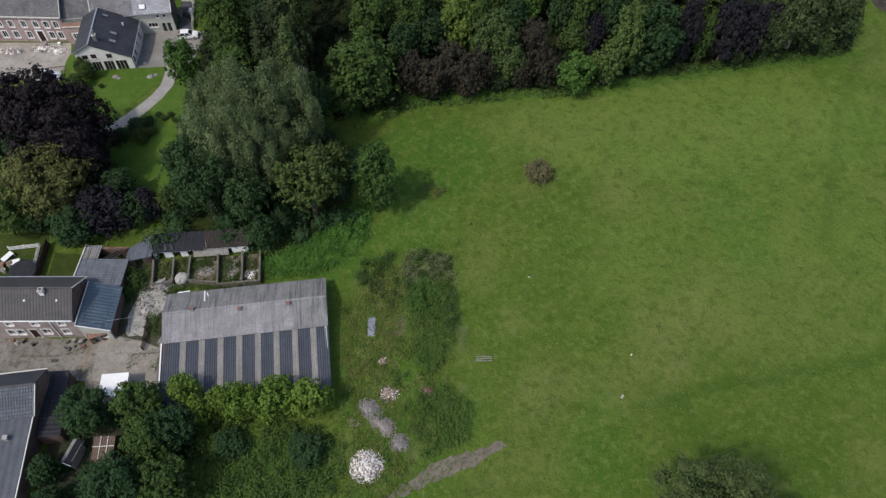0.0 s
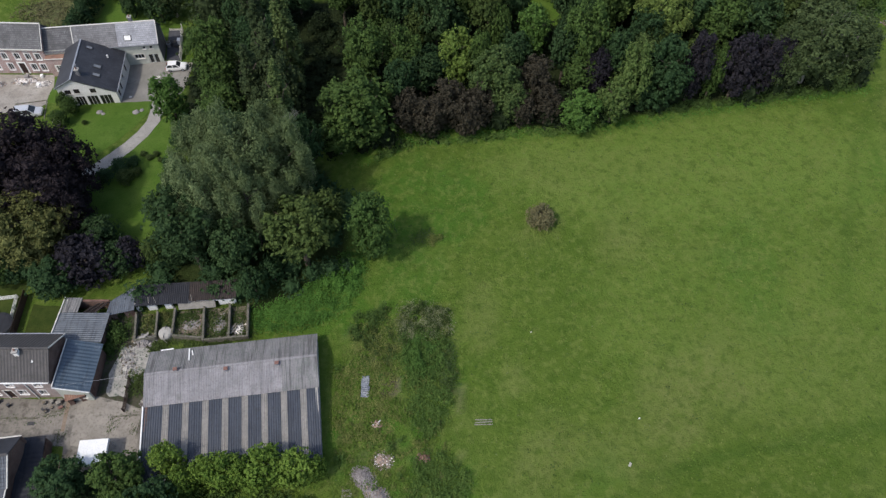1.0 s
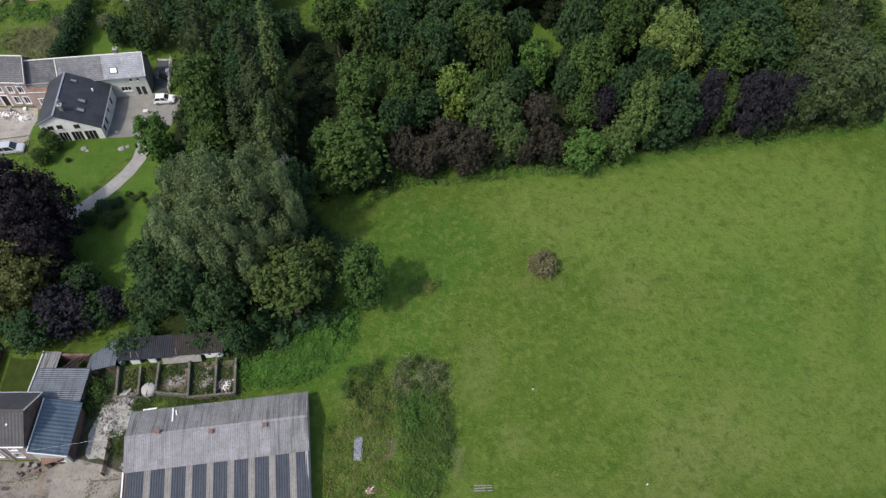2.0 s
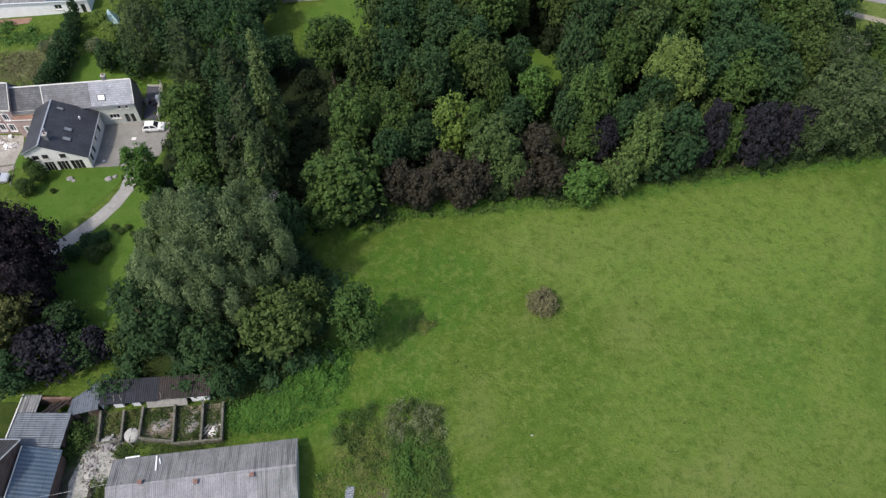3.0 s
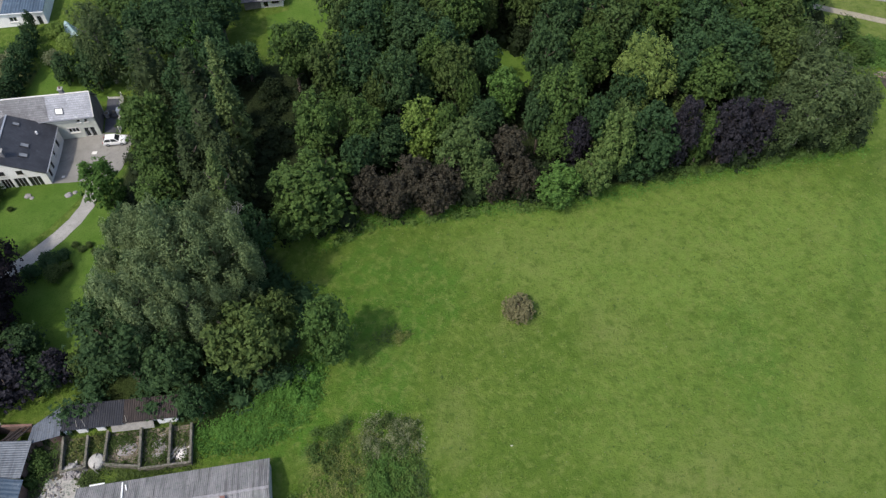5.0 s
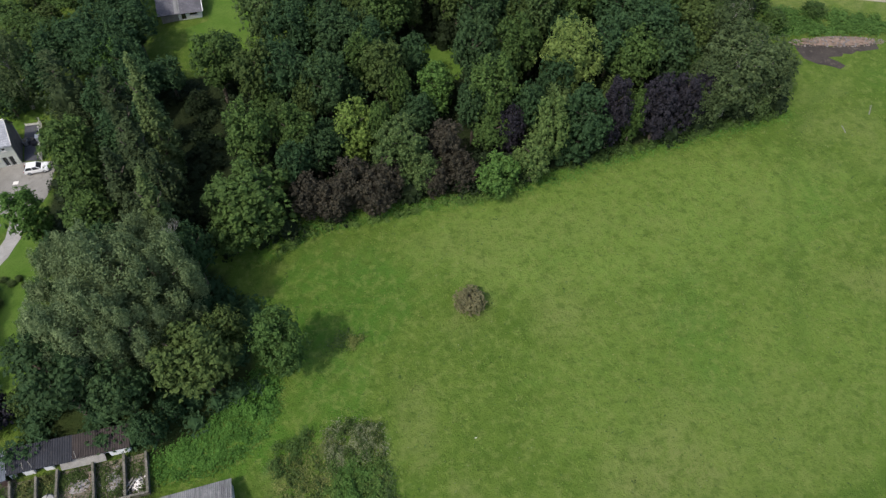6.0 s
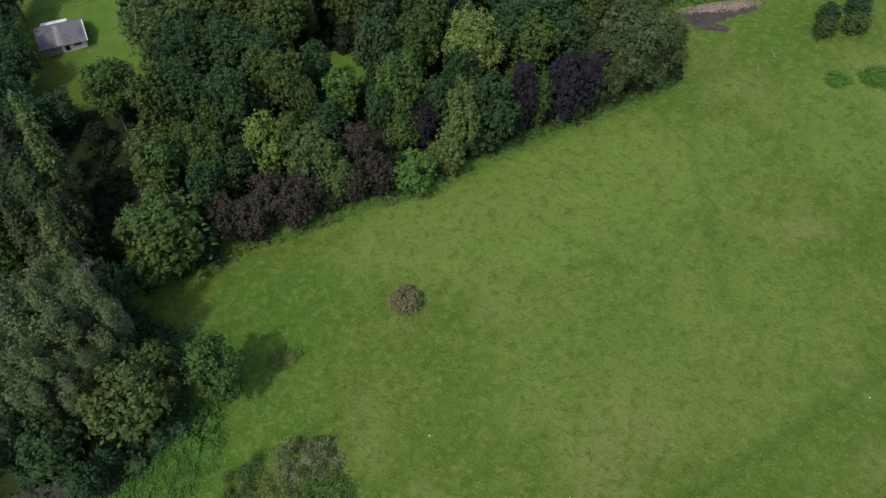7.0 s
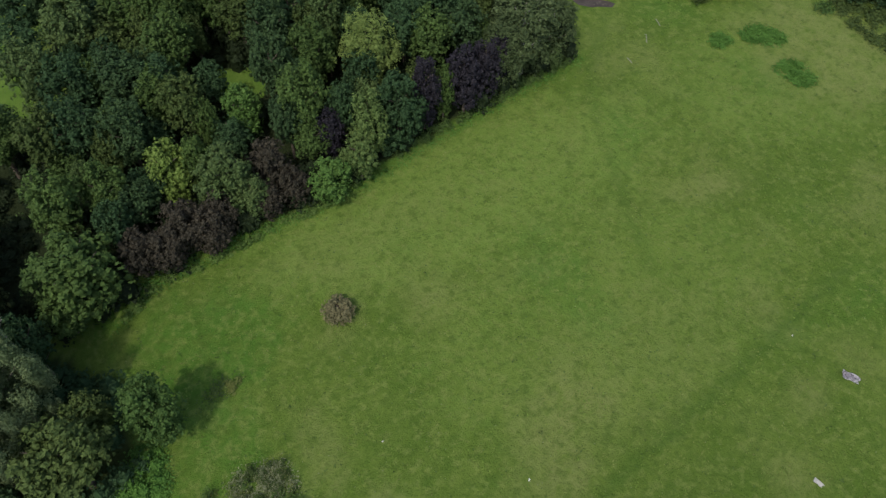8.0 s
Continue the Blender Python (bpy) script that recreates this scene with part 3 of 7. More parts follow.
trees("dark", "dark green tree beside a cabin lawn", [(-36, 138, 12, 4.2), (-40, 131, 13, 4.5), (-37, 147, 14, 4.5), (-33.5, 132.5, 11, 3.8), (-39.5, 141, 13, 4.0), (-34.5, 152, 12, 4), (-12.5, 136, 13, 4.3), (-11, 146, 14, 4.5), (-18, 126.5, 7, 2.2)])

# the grove between the hamlet and the meadow
trees("poplar", "tall narrow poplar with grey-green leaves", [(-26.6, 103.6, 24, 2.6), (-24.7, 86.4, 22, 2.4)], shape="poplar")
# the third is added to block the sun from the gap beside the row
trees("spruce", "dark olive poplar standing in the shaded row", [(-30.4, 102.6, 19, 2.7), (-31.0, 95, 17, 2.6), (-28.4, 98.6, 18, 2.8), (-34.2, 113.5, 15, 2.8)], shape="poplar")
trees("spruce", "dark olive tree crowding the poplars", [(-26.4, 94.6, 15.5, 3.4), (-28.2, 89.5, 14, 3.2)], shape="edge")
trees("oak", "mid-green garden tree beside the parking yard", [(-36, 92.8, 11, 3.6), (-38, 98.5, 11, 3.4), (-39.2, 104.4, 15, 4.3)])
trees("dark", "dark green tree crowding the shaded grove", [(-33.5, 106.5, 12, 3.4), (-37.4, 124.5, 13, 3.8), (-42, 128.5, 13, 3.8), (-36.6, 115, 12, 3.2), (-33, 121.5, 12, 3.2), (-48.6, 126.4, 12, 3.4), (-45.6, 130.5, 13, 3.8), (-29.4, 110, 11, 2.6), (-33.6, 88, 10, 3.2), (-21.6, 83.6, 13.5, 2.6), (-40.5, 88.5, 8, 3.0), (-31.5, 118.5, 11, 3.4), (-35.5, 128, 12, 3.6)])
# bushes added to cover lit floor in the dark gap
trees("deep", "low bush added, near-black, to darken the shaded gap", [(-23.5, 117.5, 4, 2.0), (-22.0, 95, 3, 1.8)], shape="shrub", category="shrub")
trees("bright", "fresh green tree behind the dark spruce", [(-35.8, 123.6, 12, 3.0)])
tree("spruce", -42.6, 117.8, 17.5, 7.6, "large dark spruce with drooping boughs", "spruce")
tree("birch", -52.8, 126.2, 16, 4.3, "feathery birch on a back lawn", "birch", bark=PALE_BARK)
trees("teal", "rounded bluish green garden shrub", [(-60.8, 126.9, 6, 2.6), (-55, 124.7, 7, 3.0), (-58, 130.5, 5, 2.3)], shape="shrub", category="shrub")
trees("lime", "yellow-leaved shrub in a flower garden", [(-63.5, 135.5, 3, 1.9), (-66, 138.5, 3, 2.0), (-61.5, 133.5, 3.4, 1.6)], shape="shrub", category="shrub")
trees("oak", "green garden tree behind the back lawn", [(-55, 142, 7, 3.4), (-50.5, 138, 8, 3.6), (-45, 136, 8, 3.4), (-58.5, 146.5, 6, 3.2), (-47, 148, 9, 4.0), (-41.5, 154, 9, 4.0)])
trees("olive", "olive garden shrub behind the back lawn", [(-52, 146, 5, 2.8), (-60, 141, 4, 2.4), (-44, 142.5, 6, 3.0), (-55.5, 152, 6, 3.2)], shape="shrub", category="shrub")
trees("bright", "bright green garden shrub", [(-49, 142.8, 4, 2.4), (-57.5, 137.5, 4, 2.2), (-62, 150, 5, 2.6), (-50, 153, 5, 3.0)], shape="shrub", category="shrub")
trees("dark", "dark clipped hedge shrub beside a back lawn", [(-70.2, 120.5, 5, 2.1), (-69.9, 123.4, 5, 2.3), (-69.6, 126.5, 5.5, 2.3), (-69.4, 129.7, 6, 2.2), (-69.6, 133.5, 5, 2.0), (-70.2, 137, 4.5, 1.7), (-70.8, 140, 5, 1.0)], shape="shrub", category="shrub")
trees("pale", "pale flowering garden shrub", [(-72.5, 132.5, 2.5, 1.6), (-74.5, 131.5, 2.2, 1.4), (-65, 131.5, 2.6, 1.8)], shape="shrub", category="shrub")
tree("bright", -45.6, 96.0, 11.2, 2.9, "small green tree beside the gravel drive", "edge")
trees("willow", "large silvery willow with hanging foliage", [(-29.6, 78.6, 19, 6.2), (-33.4, 72.0, 18.6, 4.6), (-35.8, 81.4, 15.5, 4.2), (-24.2, 77.6, 17.6, 4.4), (-28.2, 71.6, 17, 3.8), (-25.4, 83.5, 15, 3.2)], shape="willow")
trees("teal", "dense bluish green tree in the grove", [(-36.6, 68.0, 15.6, 5.0), (-29.8, 66.4, 12.5, 3.6), (-40.2, 72, 12, 3.0)])
trees("olive", "olive green tree with dry leaf tips", [(-21.0, 68.4, 13.8, 5.2), (-17.6, 72.2, 11, 2.9)])
trees("dark", "small dark tree behind the pens", [(-27.6, 63, 7, 2.1), (-25.4, 65.6, 6, 1.8), (-30.4, 67.6, 6, 2.0)], shape="shrub")
tree("fresh", -11.2, 69.9, 13.4, 3.5, "single bushy green tree standing on the meadow", "lone")
tree("scrub", 13.4, 75.4, 3.0, 2.3, "brownish thorn bush alone in the meadow", "shrub", "shrub")

# gardens of the hamlet
trees("beech", "huge dark copper beech in a garden", [(-63.2, 78.6, 17.5, 8.3), (-58.2, 80.6, 14.5, 5.2), (-57.0, 75.6, 12.5, 4.4)], shape="large")
tree("gold", -60.8, 70.0, 12.6, 6.3, "golden olive broad tree in a garden", "large")
trees("dark", "dark green garden tree", [(-67.7, 74.2, 12, 3.9), (-56.5, 63.9, 7, 3.3), (-73, 84, 12, 4.5), (-62.4, 66.6, 6, 2.6), (-68.6, 68.8, 7, 3.0)], shape="edge")
trees("plum", "dark plum-leaved shrub in a garden", [(-52.4, 66.8, 7.6, 4.2), (-46.6, 68.6, 6, 2.3)], shape="shrub", category="shrub")
tree("teal", -51.4, 71.8, 6.4, 3.0, "bluish green tree on the shaded lawn", "edge")
trees("teal", "bluish green shrub behind the sheds", [(-48.2, 67.6, 6, 2.6), (-40.5, 68.8, 5, 2.0), (-36.5, 69, 5, 1.9)], shape="shrub", category="shrub")
trees("olive", "olive shrub behind the sheds", [(-42.8, 68.8, 6, 2.0), (-33.4, 68.8, 5, 1.7)], shape="shrub", category="shrub")
tree("oak", -65.5, 66.1, 9, 3.4, "green garden tree beside a fence", "edge")
trees("dark", "dark bush at the bend of the drive", [(-52.9, 86.2, 2.0, 1.7), (-51.2, 87.4, 1.5, 1.1), (-54.8, 84.2, 2.2, 1.5), (-43.6, 85.6, 4.2, 1.9), (-42.8, 80.4, 5, 2.2), (-43.4, 90.2, 4.6, 1.9)], shape="shrub", category="shrub")
trees("oak", "leafy green shrub at the garden gate", [(-64.8, 99.6, 3.6, 1.5), (-65.8, 96.6, 3.2, 1.7), (-66.6, 101.2, 3.6, 1.3)], shape="shrub", category="shrub")
trees("olive", "low flowering shrub beside the drive", [(-51.7, 84.2, 1.9, 1.6), (-50.2, 85.4, 1.3, 0.9), (-50.0, 89.3, 0.8, 0.6), (-48.9, 88.6, 0.7, 0.7), (-47.9, 89.2, 0.9, 0.6), (-47.0, 88.0, 0.8, 0.5), (-62, 96.8, 0.8, 0.5)], shape="shrub", category="shrub")

# south side, below the barn
trees("dark", "dark green tree beside the farm track", [(-47.2, 35.6, 7.2, 3.2), (-40.0, 26.0, 10, 3.9), (-35.3, 32.9, 8, 3.1)], shape="edge")
trees("oak", "green tree south of the farm yard", [(-39.9, 36.0, 8.6, 3.2), (-37.4, 31.0, 9, 3.1), (-34.5, 26.5, 9, 3.4)], shape="edge")
trees("dark", "dark bush beside the brick outbuilding", [(-50.8, 28.6, 5, 2.1), (-49.5, 25, 4, 2.0)], shape="shrub", category="shrub")
trees("sun", "fresh yellow-green bush growing against the barn", [(-34.7, 38.3, 7, 2.2), (-32.7, 36.3, 6, 1.7), (-28, 37.1, 7, 2.5), (-22.9, 37.5, 7, 3.0), (-18.6, 37.5, 7, 2.6), (-16.3, 38.0, 4.6, 1.3), (-25.6, 37.2, 6.5, 2.0), (-30.4, 37.3, 6, 1.8)], shape="shrub")
trees("dark", "rounded dark bush in rough grass", [(-18.5, 31.5, 3.0, 2.6), (-28.5, 32.2, 2.8, 2.2)], shape="shrub", category="shrub")
tree("field", 28.6, 19.2, 19.5, 8.0, "large olive-green tree standing on the meadow", "broad")
tree("birch", 36.6, 18.8, 14, 3.4, "slender grey-green tree beside a large tree", "lone")

# hedge at the far east end
trees("olive", "brownish olive bush at the far hedge", [(98.5, 104.6, 3.6, 2.2), (104.2, 103.6, 3.8, 2.4)], shape="shrub", category="shrub")
trees("dark", "dark green bush at the far hedge", [(101, 107, 4, 2.2), (107.5, 107.5, 4, 2.6), (124, 91.5, 5, 2.8), (128, 88.5, 6, 3.4), (127, 94.5, 5, 3.0)], shape="shrub", category="shrub")
trees("oak", "green bush beyond the wood", [(75, 121.5, 4, 2.6), (84, 124, 2.4, 2.2), (74, 127, 4, 2.6), (88, 137, 4, 2.6)], shape="shrub", category="shrub")


# ---- low growth ----
def thicket(name, pts, count, height, r, leafs, label, category, size=0.2, density=12, core=0.8, seed=1, clump=-9.0):
    """Tangled low growth over a patch of ground."""
    rng = np.random.default_rng(seed)
    lo, hi = np.min(pts, 0), np.max(pts, 0)
    puffs = []
    while len(puffs) < count:
        x, y = rng.uniform(lo[0], hi[0]), rng.uniform(lo[1], hi[1])
        if inside(x, y, pts) and noise.noise((x * 0.4, y * 0.4, seed)) > clump and math.hypot(x - 16, y - 121.5) > 5:
            h = height * rng.uniform(0.45, 1.15)
            rr = r * rng.uniform(0.6, 1.2)
            puffs.append((x, y, zg(x, y) + 0.25 * h, rr, h * 0.8))
    me = foliage(name, rng, puffs, density, size, core, 0.0, 0.6, (lo[0] / 2 + hi[0] / 2, lo[1] / 2 + hi[1] / 2, -60))
    me.materials.append(LEAF[leafs])
    return tagged(new(name, me), label, category, "", "stuff")


def growth(name, pts, count, height, leafs, label, category, size=0.15, seed=1, upright=2.0):
    """Low plants covering a patch of ground, thinning out at its edge."""
    rng = np.random.default_rng(seed)
    lo, hi = np.min(pts, 0) - 0.8, np.max(pts, 0) + 0.8
    P = []
    while len(P) < count:
        x, y = rng.uniform(lo[0], hi[0]), rng.uniform(lo[1], hi[1])
        n = noise.noise((x * 0.55, y * 0.55, seed)) + 0.6 * noise.noise((x * 1.4, y * 1.4, seed))
        if inside(x + rng.normal(0, 0.5), y + rng.normal(0, 0.5), pts) and n > rng.uniform(-0.9, 0.15):
            P.append((x, y, zg(x, y) + height * max(0.08, 0.45 + 0.7 * n) * rng.uniform(0.25, 1.0)))
    c = np.array(P)
    nor = rng.normal(size=c.shape) * 0.8 + (0, 0, upright)
    nor /= np.linalg.norm(nor, axis=1, keepdims=True)
    v, q = cards(rng, c, nor, size, 0.6)
    me = bpy.data.meshes.new(name)
    me.from_pydata(v.tolist(), [], q.tolist())
    me.materials.append(LEAF[leafs])
    return tagged(new(name, me), label, category, "", "stuff")


# undergrowth whose near-black leaves carry the shade of wood and poplars
thicket("undergrowth", [(-15.5, 88), (-8, 92.5), (8, 94), (22, 95.3), (36, 97.8), (54, 101), (70, 103), (74, 112), (72, 126), (66, 150), (-8, 150), (-8, 128), (-24, 126), (-19, 116), (-16.5, 100)], 520, 4.5, 2.1, "deep", "undergrowth on the wood floor, near-black for shade", "undergrowth", 0.33, 3, seed=2)
thicket("undergrowth", [(-46, 91), (-34, 87), (-18.5, 88.5), (-19, 100), (-20, 112), (-23, 124), (-46, 126), (-46.5, 104)], 210, 1.6, 1.4, "deep", "undergrowth under poplars, near-black for their deep shade", "undergrowth", 0.28, 5, seed=23)
thicket("undergrowth", GROVE, 90, 3.0, 1.7, "dark", "dark undergrowth beneath the grove", "undergrowth", 0.28, 5, seed=3)
growth("climber", [(-28, 57.6), (-19, 58.2), (-16.5, 60), (-13.2, 63), (-12.6, 69.5), (-15, 71), (-19, 66), (-24, 62.5), (-27.5, 61.5)], 7000, 0.9, "ivy", "lush green climber mat over rough ground", "climber", 0.17, 4)
thicket("climber", [(-19, 65), (-15, 69), (-13, 67), (-14, 64)], 24, 1.6, 0.8, "ivy", "climber heaped over the grove edge", "climber", 0.17, 13, seed=24)
growth("bramble", [(-6.5, 57), (-2.5, 58), (-0.2, 55), (0.2, 51), (-0.5, 45.5), (-3, 42), (-5, 44.5), (-5.5, 50), (-7, 54)], 4500, 1.0, "bramble", "tangled green bramble thicket in the grass", "bramble", 0.15, 6)
growth("bramble", [(-1.0, 57), (0.4, 54), (0.6, 49.5), (-0.8, 49), (-1.4, 53)], 900, 1.3, "grey", "greyish bramble rim of the thicket", "bramble", 0.14, 26)
growth("nettle", [(-6, 55.4), (-2.6, 56), (-1.4, 53), (-3.4, 50.5), (-6, 52)], 2200, 1.9, "bright", "bright green nettles inside the thicket", "nettles", 0.15, 27)
growth("dry_weed", [(-7.2, 60.5), (-5.2, 61.8), (-0.2, 60.4), (-0.1, 56.5), (-3.4, 56.5), (-6.9, 55.4)], 2600, 1.3, "pale", "pale seeding dock and nettle patch", "weeds", 0.13, 7)
growth("bramble", [(-13.4, 58.4), (-8.2, 59.6), (-6.8, 54.6), (-8.6, 51), (-13.2, 52)], 1500, 0.7, "weed", "greyish scrub beside the barn", "scrub", 0.14, 8)
thicket("bramble", [(-13.8, 59.8), (-9.4, 60.8), (-9.6, 58.4), (-11.4, 57.6), (-11.6, 55.6), (-13.6, 55.8)], 22, 1.7, 0.6, "oak", "taller dark green bush casting shade", "scrub", 0.13, 14, 0.3, seed=28)
growth("rank_grass", [(-15.6, 52), (-7.5, 52.4), (-7, 46), (-7.5, 41), (-14.4, 41)], 3500, 0.4, "weed", "rank yellowish grass beside the barn", "weeds", 0.15, 29)
growth("bramble", [(-4.5, 39), (-1.5, 40.4), (2.5, 37.5), (1.8, 33.5), (-2.5, 31.5), (-5, 34)], 2600, 1.0, "bramble", "dark bramble patch near a bare earth strip", "bramble", 0.15, 9)
growth("nettle", [(-33, 35), (-20, 34.5), (-14.5, 33), (-14, 28.5), (-17, 23), (-34, 21)], 7000, 0.9, "bramble", "overgrown nettle bank below the barn", "nettles", 0.17, 10)
thicket("nettle", [(-33, 36), (-20, 35.5), (-15, 34), (-14, 28.5), (-17, 23), (-34, 21)], 190, 1.1, 0.9, "bramble", "overgrown nettle bank below the barn", "nettles", 0.16, 11, 0.45, seed=51)
thicket("nettle", [(-33, 36), (-20, 35.5), (-15, 34), (-14, 28.5), (-17, 23), (-34, 21)], 90, 1.5, 0.9, "oak", "darker bramble clumps in the nettle bank", "bramble", 0.16, 11, 0.45, seed=52)
thicket("bramble", [(-6.5, 57), (-2.5, 58), (-0.2, 55), (0.2, 51), (-0.5, 45.5), (-3, 42), (-5, 44.5), (-5.5, 50), (-7, 54)], 60, 1.2, 0.7, "bramble", "tangled green bramble thicket in the grass", "bramble", 0.14, 12, 0.4, seed=53)
thicket("bramble", [(-12.2, 57.6), (-8.2, 58.4), (-7.2, 54.6), (-8.6, 52.2), (-11.8, 53)], 22, 1.1, 0.55, "olive", "greyish scrub beside the barn", "scrub", 0.14, 12, 0.4, seed=54)
thicket("bramble", [(-4.5, 39), (-1.5, 40.4), (2.5, 37.5), (1.8, 33.5), (-2.5, 31.5), (-5, 34)], 42, 1.0, 0.7, "bramble", "dark bramble patch near a bare earth strip", "bramble", 0.14, 12, 0.4, seed=55)
thicket("rank_grass", [(-15.4, 52), (-7.5, 52.4), (-7, 46), (-7.5, 41), (-14.2, 41)], 70, 0.5, 0.6, "grass", "rank tussocks beside the barn", "weeds", 0.14, 12, 0.4, seed=56)
thicket("rank_grass", [(-15, 34), (-12.5, 40), (-7, 41), (-4.8, 36), (-6, 27), (-14, 25)], 60, 0.5, 0.6, "weed", "rank tussocks round the rubble heaps", "weeds", 0.14, 12, 0.4, seed=57)
thicket("rank_grass", ROUGH, 190, 0.45, 0.6, "grass", "rank grass tussocks east of the barn", "weeds", 0.14, 9, 0.4, seed=61, clump=-0.05)
thicket("rank_grass", ROUGH, 190, 0.6, 0.5, "weed", "yellowish seeding tussocks east of the barn", "weeds", 0.13, 9, 0.4, seed=62, clump=0.1)
thicket("bramble", ROUGH, 26, 1.2, 0.7, "bramble", "scattered dark bramble bushes in rough grass", "bramble", 0.14, 12, 0.4, seed=63, clump=0.2)
# undergrowth added to darken the gaps between trees and shed
thicket("undergrowth", [(-53, 23), (-34, 22), (-33, 36), (-41, 40), (-50, 37)], 120, 1.2, 1.1, "dark", "undergrowth added to darken gaps between farm track trees", "undergrowth", 0.2, 7, 0.5, seed=64)
thicket("dry_weed", [(-7.2, 60.5), (-5.2, 61.8), (-0.2, 60.4), (-0.1, 56.5), (-3.4, 56.5), (-6.9, 55.4)], 60, 1.1, 0.5, "olive", "olive seeding dock stalks in the thicket", "weeds", 0.12, 14, 0.4, seed=65)
thicket("nettle", [(-43.6, 56.6), (-38.9, 57.4), (-39.2, 60.4), (-44, 60)], 22, 0.9, 0.5, "gold", "weeds growing inside the ruined pens", "weeds", 0.13, 12, 0.4, seed=66)
thicket("nettle", [(-38.4, 57), (-29, 57), (-29, 61), (-38.6, 60.6)], 22, 0.8, 0.5, "olive", "weeds growing inside the ruined pens", "weeds", 0.13, 12, 0.4, seed=67)
thicket("nettle", [(-47.8, 54.4), (-45.6, 55.4), (-45.2, 58.4), (-47.4, 58.6)], 16, 1.8, 0.8, "oak", "green weeds crowding the shed end", "weeds", 0.15, 12, 0.4, seed=68)
for k, row in enumerate((((-60.4, 45.0), (-54.3, 45.0)), ((-53.8, 45.2), (-50.9, 46.4)), ((-44.7, 45.1), (-41.2, 45.4)), ((-44.2, 44.4), (-44.25, 42.7)), ((-40.95, 44.4), (-41.4, 42.9)), ((-50.8, 41.4), (-50.7, 43.4)))):
    (ax, ay), (bx, by) = row
    growth("weed_strip", [(ax, ay - 0.12), (bx, by - 0.12), (bx + 0.12, by + 0.12), (ax + 0.12, ay + 0.12)], 110, 0.25, "olive", "weeds growing along a joint of the yard", "weeds", 0.09, 80 + k)
thicket("bramble", [(-4.4, 73.0), (-1.2, 73.4), (-1.0, 71.8), (-4.0, 71.2)], 11, 0.6, 0.6, "weed", "low round weed clump in the meadow", "weeds", 0.13, 12, 0.3, seed=69)
thicket("nettle", [(115.6, 93), (118.6, 93), (118.8, 90.6), (116, 90.4)], 10, 1.0, 0.9, "fresh", "green mound of nettles at the far hedge", "nettles", 0.2, 8, 0.4, seed=74)
thicket("scrub", [(119.6, 93), (131, 92), (131, 73.5), (121.5, 75.4), (118.6, 79.6), (118.4, 86)], 135, 1.1, 1.2, "olive", "tangled scrub bank at the far meadow edge", "scrub", 0.2, 8, 0.4, seed=58)
growth("nettle", [(-26, 33.5), (-21, 33.8), (-21.5, 29), (-27, 25), (-29, 27)], 1500, 0.8, "ivy", "bright green nettles below the barn", "nettles", 0.16, 30)
growth("rank_grass", [(-16, 34), (-12.5, 40), (-7, 41), (-4.8, 36), (-6, 27), (-15, 25)], 2600, 0.4, "grass", "rank grass round the rubble heaps", "weeds", 0.16, 33)
growth("nettle", [(-6.4, 72.4), (-3.6, 74), (-1.0, 73.6), (-4.2, 71.6)], 420, 0.6, "grey", "greyish weeds beside the single tree", "weeds", 0.13, 11)
thicket("nettle", [(-14, 86.6), (-7, 90.4), (4, 91.2), (12, 92.4), (20, 92.6), (26, 94.2), (24, 95.4), (6, 92.4), (-8, 91.6)], 90, 0.9, 0.7, "bramble", "nettle fringe along the wood", "weeds", 0.16, 12, 0.5, seed=12)
thicket("nettle", [(30, 96.3), (44, 98), (58, 100.3), (70, 101.8), (70, 103), (54, 101.8), (36, 98.8)], 120, 1.0, 0.8, "oak", "nettle fringe along the wood", "weeds", 0.17, 10, 0.5, seed=13)
growth("nettle", [(-15, 85.6), (-7, 90.4), (4, 91.8), (12, 92.2), (26, 93.4), (44, 97), (70, 101), (70, 102.4), (26, 95), (-8, 92.6)], 3000, 0.6, "ivy", "lush nettles in the meadow margin", "weeds", 0.17, 35)
growth("nettle", [(-48.6, 54), (-46.4, 53), (-44.8, 57.5), (-46, 61), (-48.2, 60)], 1500, 1.6, "oak", "weeds growing between shed and rubble", "weeds", 0.15, 14)
growth("nettle", [(-43.2, 48.5), (-41.2, 48.5), (-41, 51.5), (-43, 51.5)], 600, 1.2, "olive", "weeds beside the barn end", "weeds", 0.14, 15)
growth("nettle", [(-44.0, 60), (-37.5, 60.5), (-35.5, 59.8), (-37.5, 58.5), (-43.5, 56.5)], 3200, 0.7, "olive", "weeds growing inside the ruined pens", "weeds", 0.12, 16)
growth("nettle", [(-37.5, 60.8), (-28.9, 61.2), (-28.9, 58), (-34.4, 57.4)], 2000, 0.6, "olive", "weeds growing inside the ruined pens", "weeds", 0.12, 31)
growth("nettle", [(-41.5, 54.3), (-28, 56), (-27.6, 57.4), (-41.5, 56)], 2600, 0.8, "olive", "weeds between the pens and the barn", "weeds", 0.13, 34)
for k, (cx, cy, r0) in enumerate(((94.9, 94.2, 1.5), (101.4, 92.6, 2.1), (103.6, 90.6, 1.9), (100.8, 83.0, 1.9), (101.2, 80.4, 1.6))):
    growth("nettle", [(cx + r0 * 1.25 * math.cos(a * 0.7), cy + r0 * math.sin(a * 0.7)) for a in range(9)], 2000, 0.6, "ivy", "dark green nettle patch in the far meadow", "nettles", 0.2, 40 + k)
